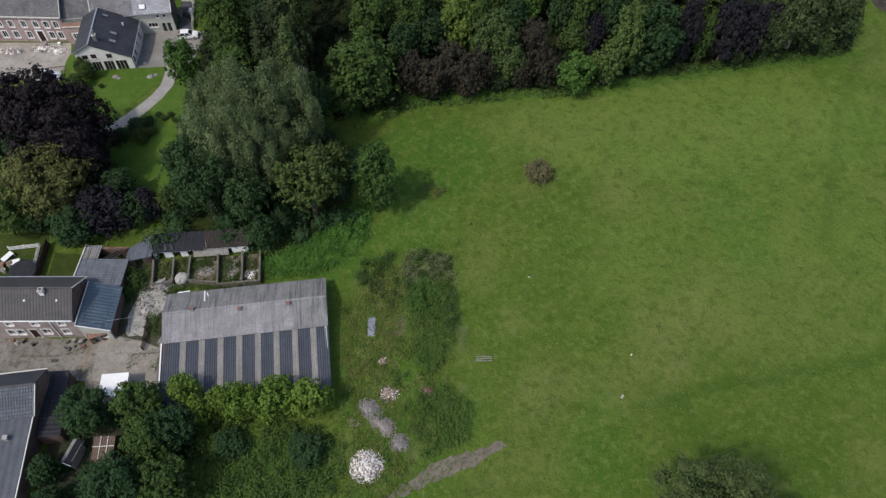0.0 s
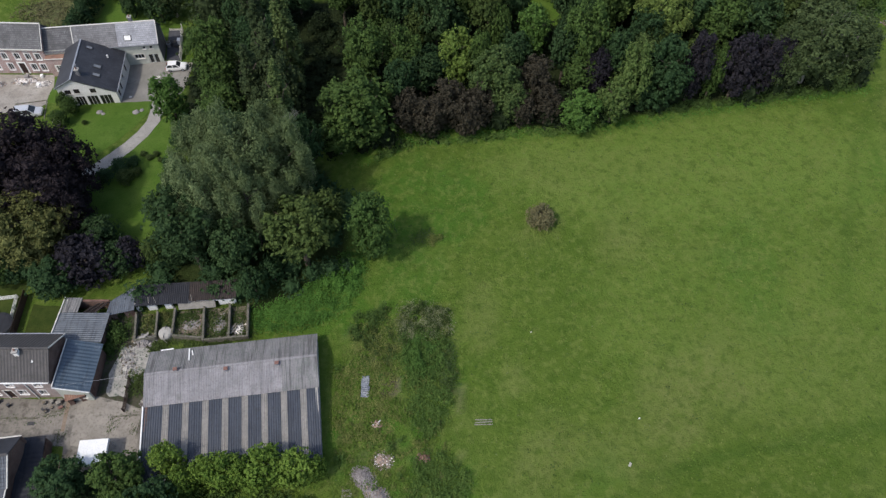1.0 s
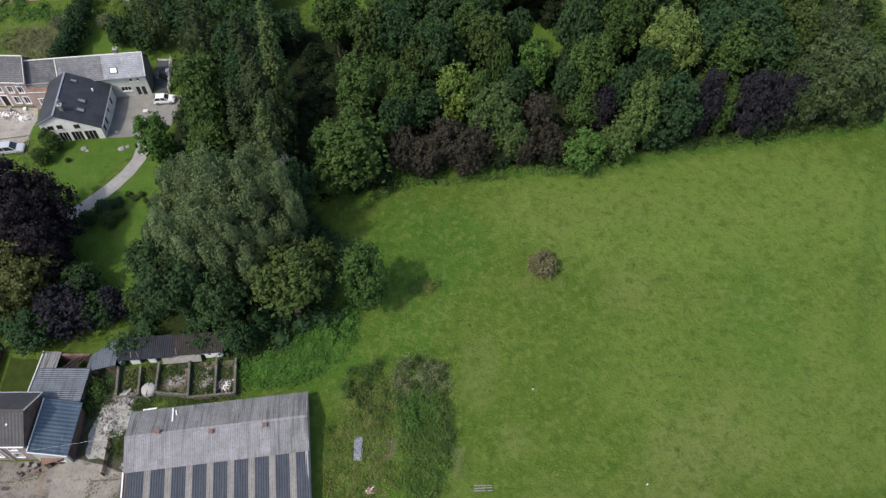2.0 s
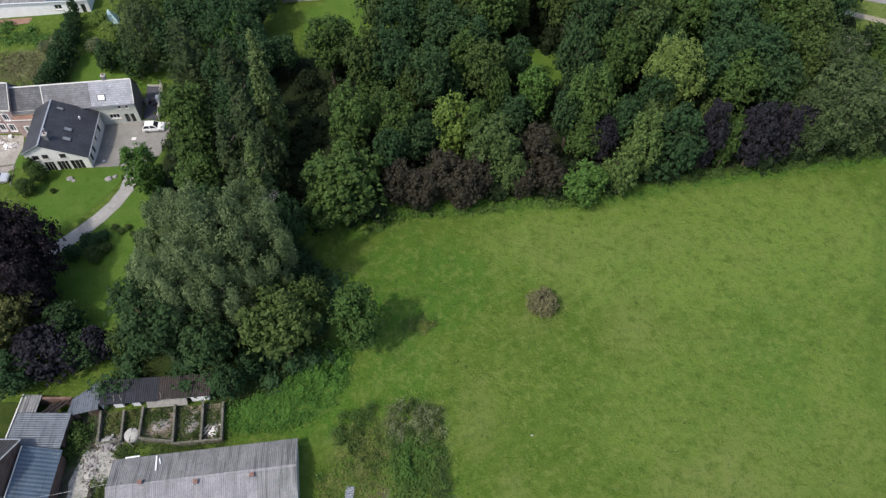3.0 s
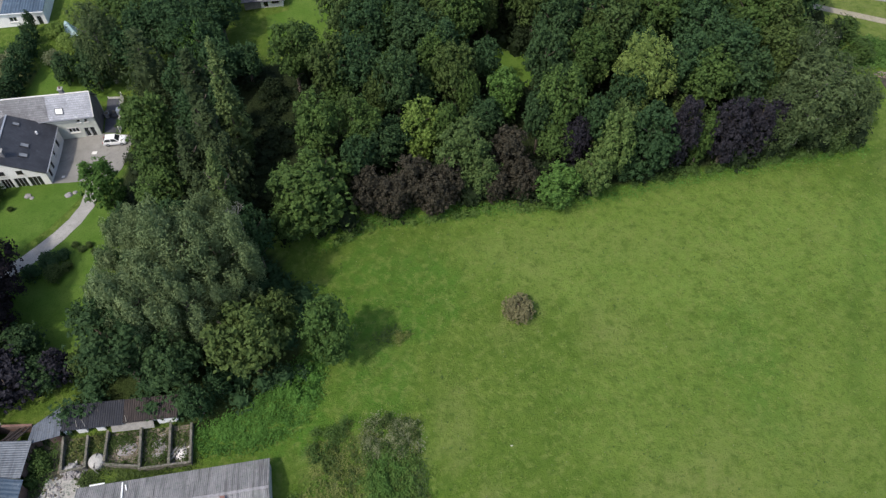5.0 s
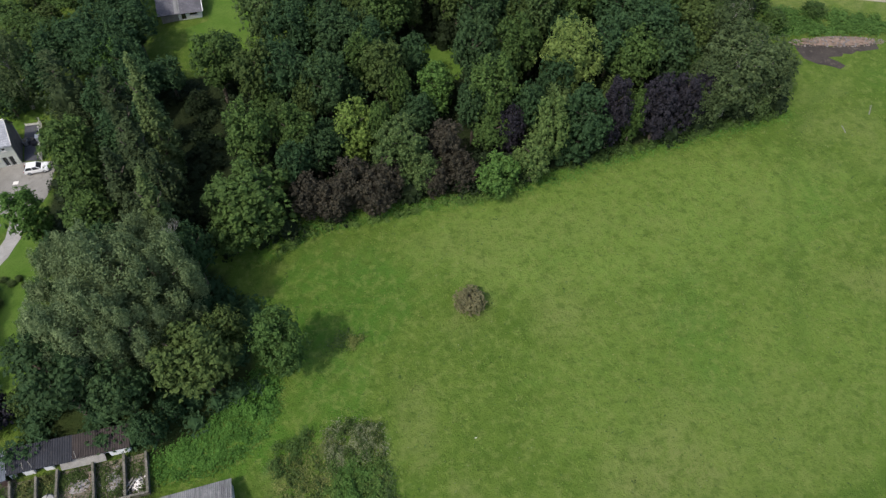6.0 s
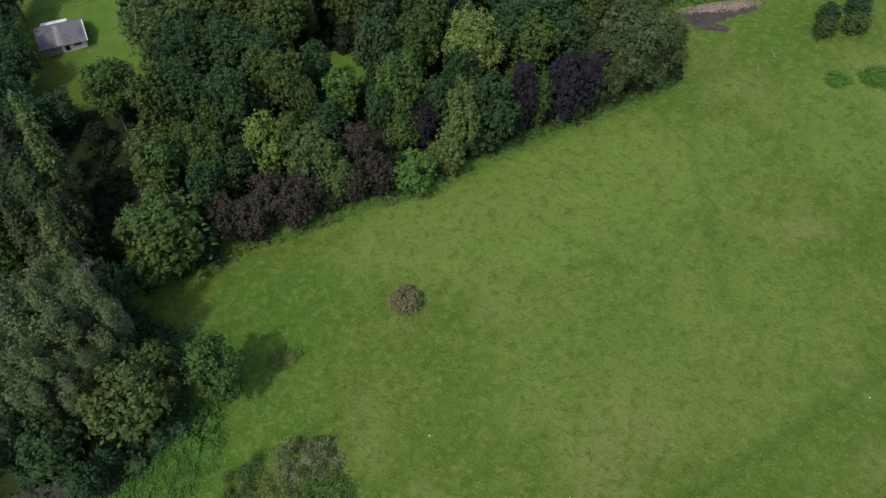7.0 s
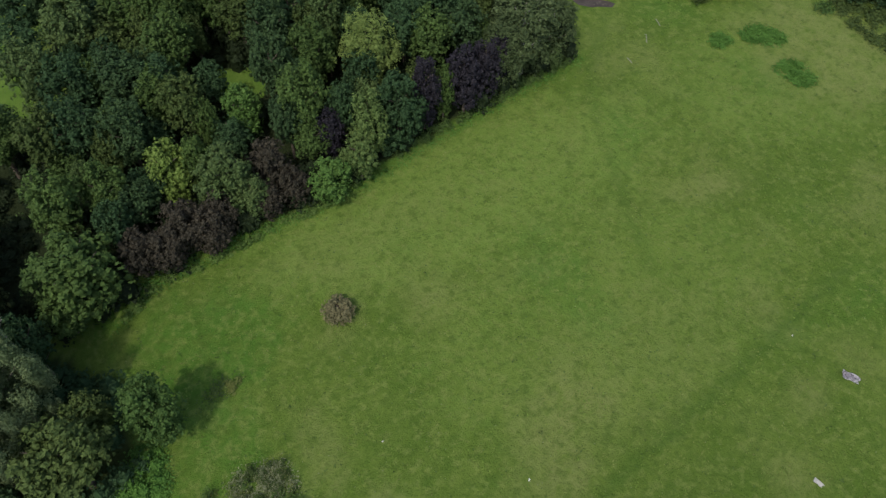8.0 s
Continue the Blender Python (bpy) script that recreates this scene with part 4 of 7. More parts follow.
growth("dry_weed", [(-84, 131), (-76, 132), (-72.5, 127), (-73, 123), (-80, 123), (-86, 127)], 1300, 0.6, "scrub", "brownish dry weeds on a fallow plot", "weeds", 0.2, 46)
thicket("nettle", [(-90, 140), (-76, 138), (-73, 131), (-78, 134), (-92, 134)], 60, 1.0, 1.0, "bright", "green hedge bank behind a low white building", "hedge", 0.2, 8, 0.5, seed=17)
thicket("nettle", [(72, 120), (84, 119), (96, 117), (96, 121), (84, 125), (73, 128)], 200, 0.9, 1.1, "bright", "green nettle bank beyond the wood", "weeds", 0.2, 8, 0.5, seed=32)


def tufts(count, seed, leafs, label, size, lift, scale, least):
    """Standing growth over the meadow, in uneven clumps."""
    rng = np.random.default_rng(seed)
    x, y = rng.uniform(-16, 112, count), rng.uniform(22, 112, count)
    edge = np.interp(x, [-16, -8, 22, 36, 54, 70, 112], [87, 92, 94.5, 97, 100, 102.5, 112])
    keep = (y < edge) & ~((x < -8) & (y > 60) & (y < 72))
    keep &= np.array([noise.noise((a * scale, b * scale, seed)) + 0.7 * noise.noise((a * scale * 3.1, b * scale * 3.1, seed)) > least for a, b in zip(x, y)])
    x, y = x[keep], y[keep]
    z = np.array([zg(a, b) for a, b in zip(x, y)]) + lift
    c = np.stack([x, y, z], 1)
    nor = rng.normal(size=c.shape) + (0, 0, 1.6)
    nor /= np.linalg.norm(nor, axis=1, keepdims=True)
    v, q = cards(rng, c, nor, size, 0.5)
    me = bpy.data.meshes.new("meadow_grass")
    me.from_pydata(v.tolist(), [], q.tolist())
    me.materials.append(LEAF[leafs])
    tagged(new("meadow_grass", me), label, "grass", "", "stuff")


tufts(42000, 21, "grass", "tufts of standing meadow grass", 0.17, 0.07, 0.25, 0.08)
tufts(45000, 71, "oak", "dark thistle and dock clumps in the meadow", 0.18, 0.1, 0.5, 0.5)
tufts(26000, 72, "weed", "straw-coloured seeding grass in the meadow", 0.14, 0.1, 0.3, 0.35)
tufts(1500, 73, "pale", "scattered pale seed heads in the meadow", 0.11, 0.15, 0.2, -0.3)


def dead_wood(x, y, z, s, seed, label):
    """Bare pale branches rising out of a crown."""
    rng = random.Random(seed)
    bm = bmesh.new()

    def grow(p, d, length, r, deep):
        q = p + d * length
        tube(bm, p, q, r, r * 0.6, 4)
        if deep:
            for _ in range(3):
                e = (d + Vector((rng.uniform(-0.8, 0.8), rng.uniform(-0.8, 0.8), rng.uniform(-0.3, 0.5)))).normalized()
                grow(q, e, length * rng.uniform(0.55, 0.8), r * 0.6, deep - 1)

    grow(Vector((0, 0, -z)), Vector((0, 0, 1)), z, 0.035, 0)
    for _ in range(3):
        grow(Vector((0, 0, 0)), Vector((rng.uniform(-0.6, 0.6), rng.uniform(-0.6, 0.6), 0.7)).normalized(), s, 0.035, 3)
    ob = part("dead_tree", bm, surf("dead_grey_wood", (0.20, 0.19, 0.175), (0.28, 0.265, 0.24), scale=2.0, fine=12, rough=0.9, bump=0.4))
    ob.matrix_basis = pose(x, y, zg(x, y) + z)
    tagged(ob, label, "dead tree")


dead_wood(-22.0, 81.8, 13.6, 1.2, 1, "bare pale dead branches beside the willow")
dead_wood(62.2, 104.7, 11.2, 1.3, 2, "bare pale birch limbs above the foliage")
dead_wood(61.6, 112.5, 11.2, 1.3, 3, "bare pale birch limbs above the foliage")


# ---- building materials ----
BRICK_RED = masonry("red_brick", (0.30, 0.188, 0.175), (0.375, 0.245, 0.228), (0.39, 0.36, 0.345))
BRICK_DARK = masonry("dark_brick", (0.13, 0.075, 0.06), (0.18, 0.10, 0.08), (0.16, 0.14, 0.12))
BRICK_MAUVE = masonry("mauve_brick", (0.30, 0.235, 0.225), (0.36, 0.28, 0.265), (0.36, 0.33, 0.31))
RENDER_WHITE = surf("white_render", (0.74, 0.73, 0.71), (0.82, 0.81, 0.79), (0.60, 0.59, 0.56), scale=0.8, fine=7, rough=0.9, bump=0.15, stain_at=(0.6, 0.85))
RENDER_GREY = surf("greenish_grey_render", (0.42, 0.44, 0.39), (0.50, 0.52, 0.47), (0.34, 0.35, 0.31), scale=0.7, fine=7, rough=0.9, bump=0.15, stain_at=(0.6, 0.85))
CONCRETE = surf("concrete", (0.30, 0.29, 0.27), (0.40, 0.385, 0.355), (0.20, 0.19, 0.17), scale=0.5, fine=6, rough=0.92, bump=0.4)
CONCRETE_DIRTY = surf("mossy_concrete", (0.13, 0.12, 0.10), (0.19, 0.175, 0.15), (0.06, 0.07, 0.03), scale=0.9, fine=6, rough=0.95, bump=0.6, stain_at=(0.5, 0.65))
PAVING = surf("yard_paving", (0.155, 0.142, 0.125), (0.22, 0.2, 0.175), (0.08, 0.072, 0.06), scale=0.35, fine=2.5, rough=0.92, bump=0.3, stain_at=(0.48, 0.66))
GRAVEL = surf("grey_gravel", (0.26, 0.248, 0.228), (0.33, 0.315, 0.29), (0.185, 0.175, 0.155), scale=0.6, fine=12, rough=0.95, bump=0.6)
TARMAC = surf("parking_tarmac", (0.18, 0.172, 0.155), (0.24, 0.23, 0.21), (0.14, 0.133, 0.12), scale=0.4, fine=8, rough=0.95, bump=0.3)
LAWN = surf("mown_lawn", (0.058, 0.112, 0.015), (0.08, 0.132, 0.023), (0.042, 0.09, 0.012), scale=0.35, fine=5, rough=0.92, bump=0.5, dist=0.1, spec=0.1)
# shabby olive lawn, darkened further for the shade it lies in
OLD_SHADED_LAWN = surf("shabby_shaded_lawn", (0.029, 0.046, 0.0095), (0.047, 0.063, 0.0145), (0.024, 0.043, 0.008), scale=0.5, fine=4, rough=0.95, bump=0.6, dist=0.12, spec=0.1)
DIRT = surf("trodden_dirt", (0.12, 0.10, 0.075), (0.19, 0.16, 0.12), (0.06, 0.08, 0.025), scale=0.6, fine=5, rough=0.95, bump=0.6)
SHEET_GREY = surf("grey_fibre_sheet", (0.215, 0.208, 0.216), (0.28, 0.27, 0.278), (0.16, 0.155, 0.155), scale=0.35, fine=4, rough=0.85, bump=0.25, stain_at=(0.52, 0.75), streak=0.8)
SHEET_OLD = surf("weathered_fibre_sheet", (0.17, 0.168, 0.17), (0.23, 0.225, 0.225), (0.12, 0.135, 0.12), scale=0.5, fine=4, rough=0.9, bump=0.3, stain_at=(0.5, 0.75), streak=1.3)
SHEET_BLUE = surf("slate_blue_sheet", (0.040, 0.047, 0.063), (0.055, 0.063, 0.080), (0.033, 0.037, 0.046), scale=0.5, fine=4, rough=0.6, bump=0.2, spec=0.4, streak=0.7)
SHEET_TAN = surf("dull_clear_sheet", (0.20, 0.19, 0.175), (0.25, 0.235, 0.215), (0.18, 0.165, 0.14), scale=0.6, fine=4, rough=0.55, bump=0.2, streak=0.6)
SHEET_BLUE_BIG = surf("blue_painted_sheet", (0.043, 0.068, 0.098), (0.066, 0.094, 0.126), (0.18, 0.215, 0.25), scale=0.45, fine=4, rough=0.45, bump=0.2, spec=0.5, stain_at=(0.58, 0.75), streak=1.0)
SHEET_STEEL = surf("dull_zinc_sheet", (0.095, 0.108, 0.128), (0.125, 0.14, 0.16), (0.07, 0.075, 0.083), scale=0.6, fine=4, rough=0.5, bump=0.2, metal=0.15, streak=1.0)
SHEET_BLACK = surf("black_bitumen_sheet", (0.015, 0.016, 0.022), (0.024, 0.026, 0.033), (0.038, 0.037, 0.037), scale=0.5, fine=4, rough=0.7, bump=0.3, streak=1.0)
RUST = surf("rusty_sheet", (0.030, 0.025, 0.025), (0.048, 0.037, 0.033), (0.034, 0.030, 0.029), scale=0.7, fine=5, rough=0.9, bump=0.4, streak=1.0)
SLATE = masonry("dark_slate", (0.033, 0.035, 0.042), (0.045, 0.047, 0.055), (0.02, 0.02, 0.024), 0.35, 0.22, 0.012, 0.55, 'XY', 0.4)
SLATE_PALE = masonry("pale_weathered_slate", (0.27, 0.28, 0.315), (0.35, 0.36, 0.395), (0.16, 0.165, 0.18), 0.35, 0.24, 0.02, 0.6, 'XY', 0.4)
SLATE_OLD = masonry("grey_old_slate", (0.15, 0.15, 0.16), (0.20, 0.20, 0.21), (0.09, 0.09, 0.095), 0.35, 0.24, 0.02, 0.65, 'XY', 0.3)
SLATE_DARK = masonry("dark_mottled_slate", (0.092, 0.092, 0.099), (0.135, 0.135, 0.142), (0.055, 0.055, 0.06), 0.35, 0.24, 0.02, 0.65, 'XY', 0.3)
TILE_DARK = surf("dark_brown_tile", (0.062, 0.058, 0.058), (0.085, 0.08, 0.079), (0.045, 0.046, 0.04), scale=0.6, fine=6, rough=0.7, bump=0.3)
TILE_PALE = masonry("pale_pantile", (0.085, 0.095, 0.115), (0.115, 0.125, 0.145), (0.045, 0.05, 0.06), 0.33, 0.36, 0.035, 0.7, 'XY', 0.3, 0.0)
TILE_RED = surf("faded_red_tile", (0.20, 0.115, 0.085), (0.26, 0.16, 0.12), (0.13, 0.085, 0.07), scale=0.9, fine=6, rough=0.85, bump=0.3)
WHITE = surf("white_paint", (0.74, 0.74, 0.73), (0.80, 0.80, 0.79), (0.60, 0.60, 0.58), scale=1.5, fine=9, rough=0.5, bump=0.05, stain_at=(0.6, 0.9))
OFFWHITE = surf("pale_stone_trim", (0.56, 0.54, 0.50), (0.64, 0.62, 0.58), (0.45, 0.43, 0.39), scale=1.5, fine=9, rough=0.8, bump=0.2)
DARKWOOD = surf("dark_stained_wood", (0.030, 0.016, 0.014), (0.045, 0.026, 0.022), scale=1.5, fine=12, rough=0.6, bump=0.3)
GREYWOOD = surf("grey_weathered_wood", (0.19, 0.18, 0.16), (0.27, 0.255, 0.23), scale=1.5, fine=12, rough=0.9, bump=0.4)
ZINC = surf("zinc", (0.30, 0.31, 0.33), (0.38, 0.39, 0.41), scale=1.5, fine=9, rough=0.45, metal=0.5)
IRON = surf("dark_iron", (0.05, 0.05, 0.055), (0.075, 0.075, 0.08), scale=2, fine=9, rough=0.6, metal=0.3)
TERRACOTTA = surf("terracotta", (0.17, 0.09, 0.075), (0.21, 0.12, 0.10), (0.10, 0.08, 0.065), scale=2, fine=9, rough=0.85)


def glass_mat():
    m, nt, b = nodes_of("window_glass")
    b.inputs["Base Color"].default_value = (0.22, 0.25, 0.27, 1)
    b.inputs["Roughness"].default_value = 0.04
    b.inputs["Transmission Weight"].default_value = 0.9
    b.inputs["IOR"].default_value = 1.45
    return m


GLASS = glass_mat()


# ---- parts of buildings ----
class Face:
    """A wall's plane in its building: u along the wall, d inwards, z up."""

    def __init__(self, ox, oy, turn):
        self.o, self.c, self.s = (ox, oy), math.cos(radians(turn)), math.sin(radians(turn))

    def at(self, u, d, z):
        return (self.o[0] + u * self.c - d * self.s, self.o[1] + u * self.s + d * self.c, z)

    def block(self, bm, u0, u1, d0, d1, z0, z1):
        ring = ((u0, d0), (u1, d0), (u1, d1), (u0, d1))
        return hull(bm, [self.at(u, d, z0) for u, d in ring], [self.at(u, d, z1) for u, d in ring])


def wall(house, face, u0, u1, z0, z1, material, holes=(), gable=None, thick=0.3, name="wall", label=""):
    """A wall with openings (u, z, w, h) right through it; gable: the apex (u, z) above it."""
    us = sorted({u0, u1, *[v for u, z, w, h in holes for v in (u, u + w)]})
    zs = sorted({z0, z1, *[v for u, z, w, h in holes for v in (z, z + h)]})
    bm, seen = bmesh.new(), {}

    def vert(i, j, d):
        if (i, j, d) not in seen:
            seen[i, j, d] = bm.verts.new(face.at(us[i], d * thick, zs[j]))
        return seen[i, j, d]

    def solid(i, j):
        if not (0 <= i < len(us) - 1 and 0 <= j < len(zs) - 1):
            return False
        a, c = (us[i] + us[i + 1]) / 2, (zs[j] + zs[j + 1]) / 2
        return not any(u < a < u + w and z < c < z + h for u, z, w, h in holes)

    top = len(zs) - 1
    for i in range(len(us) - 1):
        for j in range(top):
            if not solid(i, j):
                continue
            for d in (0, 1):
                bm.faces.new([vert(i, j, d), vert(i + 1, j, d), vert(i + 1, j + 1, d), vert(i, j + 1, d)])
            for near, a, b in (((i, j - 1), (i, j), (i + 1, j)), ((i, j + 1), (i, j + 1), (i + 1, j + 1)), ((i - 1, j), (i, j), (i, j + 1)), ((i + 1, j), (i + 1, j), (i + 1, j + 1))):
                if not solid(*near) and not (gable and near[1] == top):
                    bm.faces.new([vert(*a, 0), vert(*b, 0), vert(*b, 1), vert(*a, 1)])
    if gable:
        peak = [bm.verts.new(face.at(gable[0], d * thick, gable[1])) for d in (0, 1)]
        for d in (0, 1):
            bm.faces.new([vert(i, top, d) for i in range(len(us))] + [peak[d]])
        for i in (0, len(us) - 1):
            bm.faces.new([vert(i, top, 0), peak[0], peak[1], vert(i, top, 1)])
    return part(name, bm, material, house, label)


def window(house, face, u, z, w, h, frame=None, trim=None, bars=1, name="window", shut=False, label=""):
    """A window in an opening: frame and glazing bar, pane, sill, and the stone trim round it."""
    frame = frame or WHITE
    bm = bmesh.new()
    t = 0.07
    for a, b, c, d in ((u, u + t, z, z + h), (u + w - t, u + w, z, z + h), (u + t, u + w - t, z, z + t), (u + t, u + w - t, z + h - t, z + h)):
        face.block(bm, a, b, 0.10, 0.18, c, d)
    for k in range(bars):
        x = u + w * (k + 1) / (bars + 1)
        face.block(bm, x - 0.03, x + 0.03, 0.11, 0.17, z + t, z + h - t)
    ob = part(name, bm, frame, house, label)
    bm = bmesh.new()
    face.block(bm, u + t, u + w - t, 0.135, 0.147, z + t, z + h - t)
    part("pane", bm, GLASS, ob)
    if z > 0.5 + 0 and not shut:
        bm = bmesh.new()
        face.block(bm, u - 0.12, u + w + 0.12, -0.12, 0.1, z - 0.1, z - 0.004)
        part("sill", bm, trim or OFFWHITE, ob)
    if trim:
        bm = bmesh.new()
        k = 0.16
        for a, b, c, d in ((u - k, u - 0.003, z, z + h), (u + w + 0.003, u + w + k, z, z + h), (u - k, u + w + k, z + h + 0.003, z + h + k)):
            face.block(bm, a, b, -0.035, 0.05, c, d)
        part("surround", bm, trim, ob)
    return ob


def slab(name, house, e0, e1, r1, r0, material, thick=0.1, rib=0.0, amp=0.0, label="", soft=True):
    """One roof slope from its eave (e0, e1) to its ridge (r0, r1), with ribs running up it."""
    e0, e1, r1, r0 = map(Vector, (e0, e1, r1, r0))
    nor = (e1 - e0).cross(r0 - e0).normalized()
    if nor.z < 0:
        nor = -nor
    n = max(1, int((e1 - e0).length / rib * 6)) if rib else 1
    bm = bmesh.new()
    rows = []
    for k in range(n + 1):
        t = k / n
        off = nor * (amp * math.sin(math.tau * t * (e1 - e0).length / rib)) if rib else Vector()
        a, b = e0.lerp(e1, t), r0.lerp(r1, t)
        rows.append([bm.verts.new(p) for p in (a + off, b + off, b - nor * thick, a - nor * thick)])
    for p, q in zip(rows, rows[1:]):
        for i in range(4):
            bm.faces.new((p[i], q[i], q[(i + 1) % 4], p[(i + 1) % 4]))
    bm.faces.new(rows[0][::-1])
    bm.faces.new(rows[-1])
    return part(name, bm, material, house, label)


def bar(name, house, p, q, w, h, material, label=""):
    """A straight square bar from p to q: gutters, verges, ridge caps, rails."""
    p, q = Vector(p), Vector(q)
    d = (q - p).normalized()
    side = d.cross(Vector((0, 0, 1)))
    side = side.normalized() if side.length > 1e-4 else Vector((1, 0, 0))
    up = side.cross(d)
    ring = [side * (w / 2) * a + up * (h / 2) * b for a, b in ((-1, -1), (1, -1), (1, 1), (-1, 1))]
    bm = hull(bmesh.new(), [p + v for v in ring], [q + v for v in ring])
    return part(name, bm, material, house, label)


def chimney(house, x, y, z0, z1, w, material, pots=1):
    bm = bmesh.new()
    box(bm, x - w / 2, x + w / 2, y - w / 2, y + w / 2, z0, z1 - 0.15)
    ob = part("chimney", bm, material, house)
    bm = bmesh.new()
    box(bm, x - w / 2 - 0.08, x + w / 2 + 0.08, y - w / 2 - 0.08, y + w / 2 + 0.08, z1 - 0.15, z1)
    part("chimney_cap", bm, CONCRETE, ob)
    for k in range(pots):
        bm = tube(bmesh.new(), (x + (k - (pots - 1) / 2) * 0.35, y, z1), (x + (k - (pots - 1) / 2) * 0.35, y, z1 + 0.35), 0.13, 0.11, 10)
        part("chimney_pot", bm, TERRACOTTA, ob)
    return ob


# pale pane: the sky's reflection is put into its colour
SKY_GLASS = surf("sky_sheen_glass", (0.17, 0.18, 0.19), (0.22, 0.23, 0.24), scale=1.5, fine=6, rough=0.1, bump=0.0, spec=0.6)


def skylight(house, origin, right, up, w, h, material=None, name="skylight"):
    """A roof light lying on a slope: origin its lower corner, right and up along the slope."""
    o, r, v = Vector(origin), Vector(right).normalized(), Vector(up).normalized()
    n = r.cross(v).normalized()
    t = 0.09

    def blk(bm, a, b, c, d, z0, z1):
        ring = ((a, c), (b, c), (b, d), (a, d))
        return hull(bm, [o + r * p + v * q + n * z0 for p, q in ring], [o + r * p + v * q + n * z1 for p, q in ring])

    bm = bmesh.new()
    for a, b, c, d in ((0, t, 0, h), (w - t, w, 0, h), (t, w - t, 0, t), (t, w - t, h - t, h)):
        blk(bm, a, b, c, d, -0.06, 0.1)
    ob = part(name, bm, IRON, house)
    part("pane", blk(bmesh.new(), t, w - t, t, h - t, 0.03, 0.05), material or GLASS, ob)
    return ob


# ---- the barn ----
def barn():
    x0, y0 = -39.9, 49.35
    b = thing("barn", x0, y0, 1.9, 7.6, "long low barn with corrugated roof, partly striped with clear sheets", "barn")
    L, N, M, S = 22.4, 3.9, -4.0, -13.4
    zn, zr, zm, zs = 3.05, 4.25, 3.25, 1.95
    low = -1.2
    south, east = Face(0, S + 0.25, 0), Face(L - 0.2, S + 0.25, 90)
    wall(b, south, 0.2, L - 0.2, low, zs - 0.12, CONCRETE, [(2.2, 0.3, 2.2, 1.1), (7.2, 0.3, 2.2, 1.1), (12.2, 0.3, 2.2, 1.1), (17.2, 0.3, 2.2, 1.1)])
    wall(b, Face(L - 0.2, N - 0.25, 180), 0, L - 0.4, low, zn - 0.1, CONCRETE)
    for nm, ex in (("east", L - 0.2), ("west", 0.5)):
        bm = bmesh.new()
        prof = [(S + 0.25, low), (N - 0.25, low), (N - 0.25, zn - 0.1), (0, zr - 0.1), (M, zm - 0.1), (S + 0.25, zs - 0.1)]
        hull(bm, [(ex - 0.3, y, z) for y, z in prof], [(ex, y, z) for y, z in prof])
        part("end_wall", bm, BRICK_DARK if nm == "west" else CONCRETE, b)
    slab("north_slope", b, (0, N, zn), (L, N, zn), (L, 0.02, zr), (0, 0.02, zr), SHEET_OLD, 0.06, 0.22, 0.02, "weathered dark grey corrugated slope")
    cut = 17.7
    slab("south_slope", b, (0, M - 0.15, zm), (cut, M - 0.15, zm), (cut, -0.02, zr), (0, -0.02, zr), SHEET_GREY, 0.06, 0.22, 0.02, "light grey corrugated slope")
    slab("south_slope", b, (cut + 0.02, M - 0.15, zm), (L, M - 0.15, zm), (L, -0.02, zr), (cut + 0.02, -0.02, zr), SHEET_OLD, 0.06, 0.22, 0.02, "weathered replaced corrugated sheets")
    u = 0.0
    for k in range(9):
        end = L if k == 8 else 2.43 + 2.5 * k
        slab("roof_sheet", b, (u, S, zs), (end, S, zs), (end, M + 0.1, zm - 0.12), (u, M + 0.1, zm - 0.12), SHEET_BLUE, 0.05, 0.3, 0.03, "slate blue corrugated sheet")
        if k < 8:
            slab("clear_sheet", b, (end + 0.01, S + 0.03, zs), (end + 0.79, S + 0.03, zs), (end + 0.79, M + 0.1, zm - 0.115), (end + 0.01, M + 0.1, zm - 0.115), SHEET_TAN, 0.05, 0.26, 0.025, "dull tan translucent sheet")
        u = end + 0.8
    bar("ridge_cap", b, (0, 0, zr + 0.03), (L, 0, zr + 0.03), 0.34, 0.06, SHEET_GREY)
    bar("verge", b, (-0.05, S, zs + 0.02), (-0.05, M, zm - 0.1), 0.16, 0.2, WHITE, "white plastic verge strip")
    bar("gutter", b, (0, S - 0.1, zs - 0.06), (L, S - 0.1, zs - 0.06), 0.14, 0.12, ZINC)
    for u, v in ((4.05, 0.15), (10.55, -0.55), (17.15, -0.55)):
        bm = bmesh.new()
        zz = zr - 0.25 * abs(v)
        hull(bm, [(u + a, v + c, zz - 0.1) for a, c in ((-0.26, -0.24), (0.26, -0.24), (0.26, 0.24), (-0.26, 0.24))], [(u + a, v + c, zz + 0.36) for a, c in ((-0.2, -0.18), (0.2, -0.18), (0.2, 0.18), (-0.2, 0.18))])
        ob = part("roof_vent", bm, ZINC, b, "grey metal ventilation cowl")
        part("vent_cap", box(bmesh.new(), u - 0.28, u + 0.28, v - 0.26, v + 0.26, zz + 0.365, zz + 0.43, 0.02), TERRACOTTA, ob, "rusty red cap")
    for u, v0, v1, w in ((5.3, 3.7, 1.6, 0.18), (5.7, 3.3, 2.5, 0.14)):
        bar("broken_strip", b, (u, v0, zn + (N - v0) * 0.3 + 0.12), (u + 0.25, v1, zn + (N - v1) * 0.3 + 0.12), w, 0.05, WHITE, "loose white plastic strip on the roof")
    bar("broken_strip", b, (1.5, 3.9, zn + 0.15), (3.2, 3.95, zn + 0.15), 0.16, 0.05, WHITE, "loose white plastic strip on the roof")


barn()


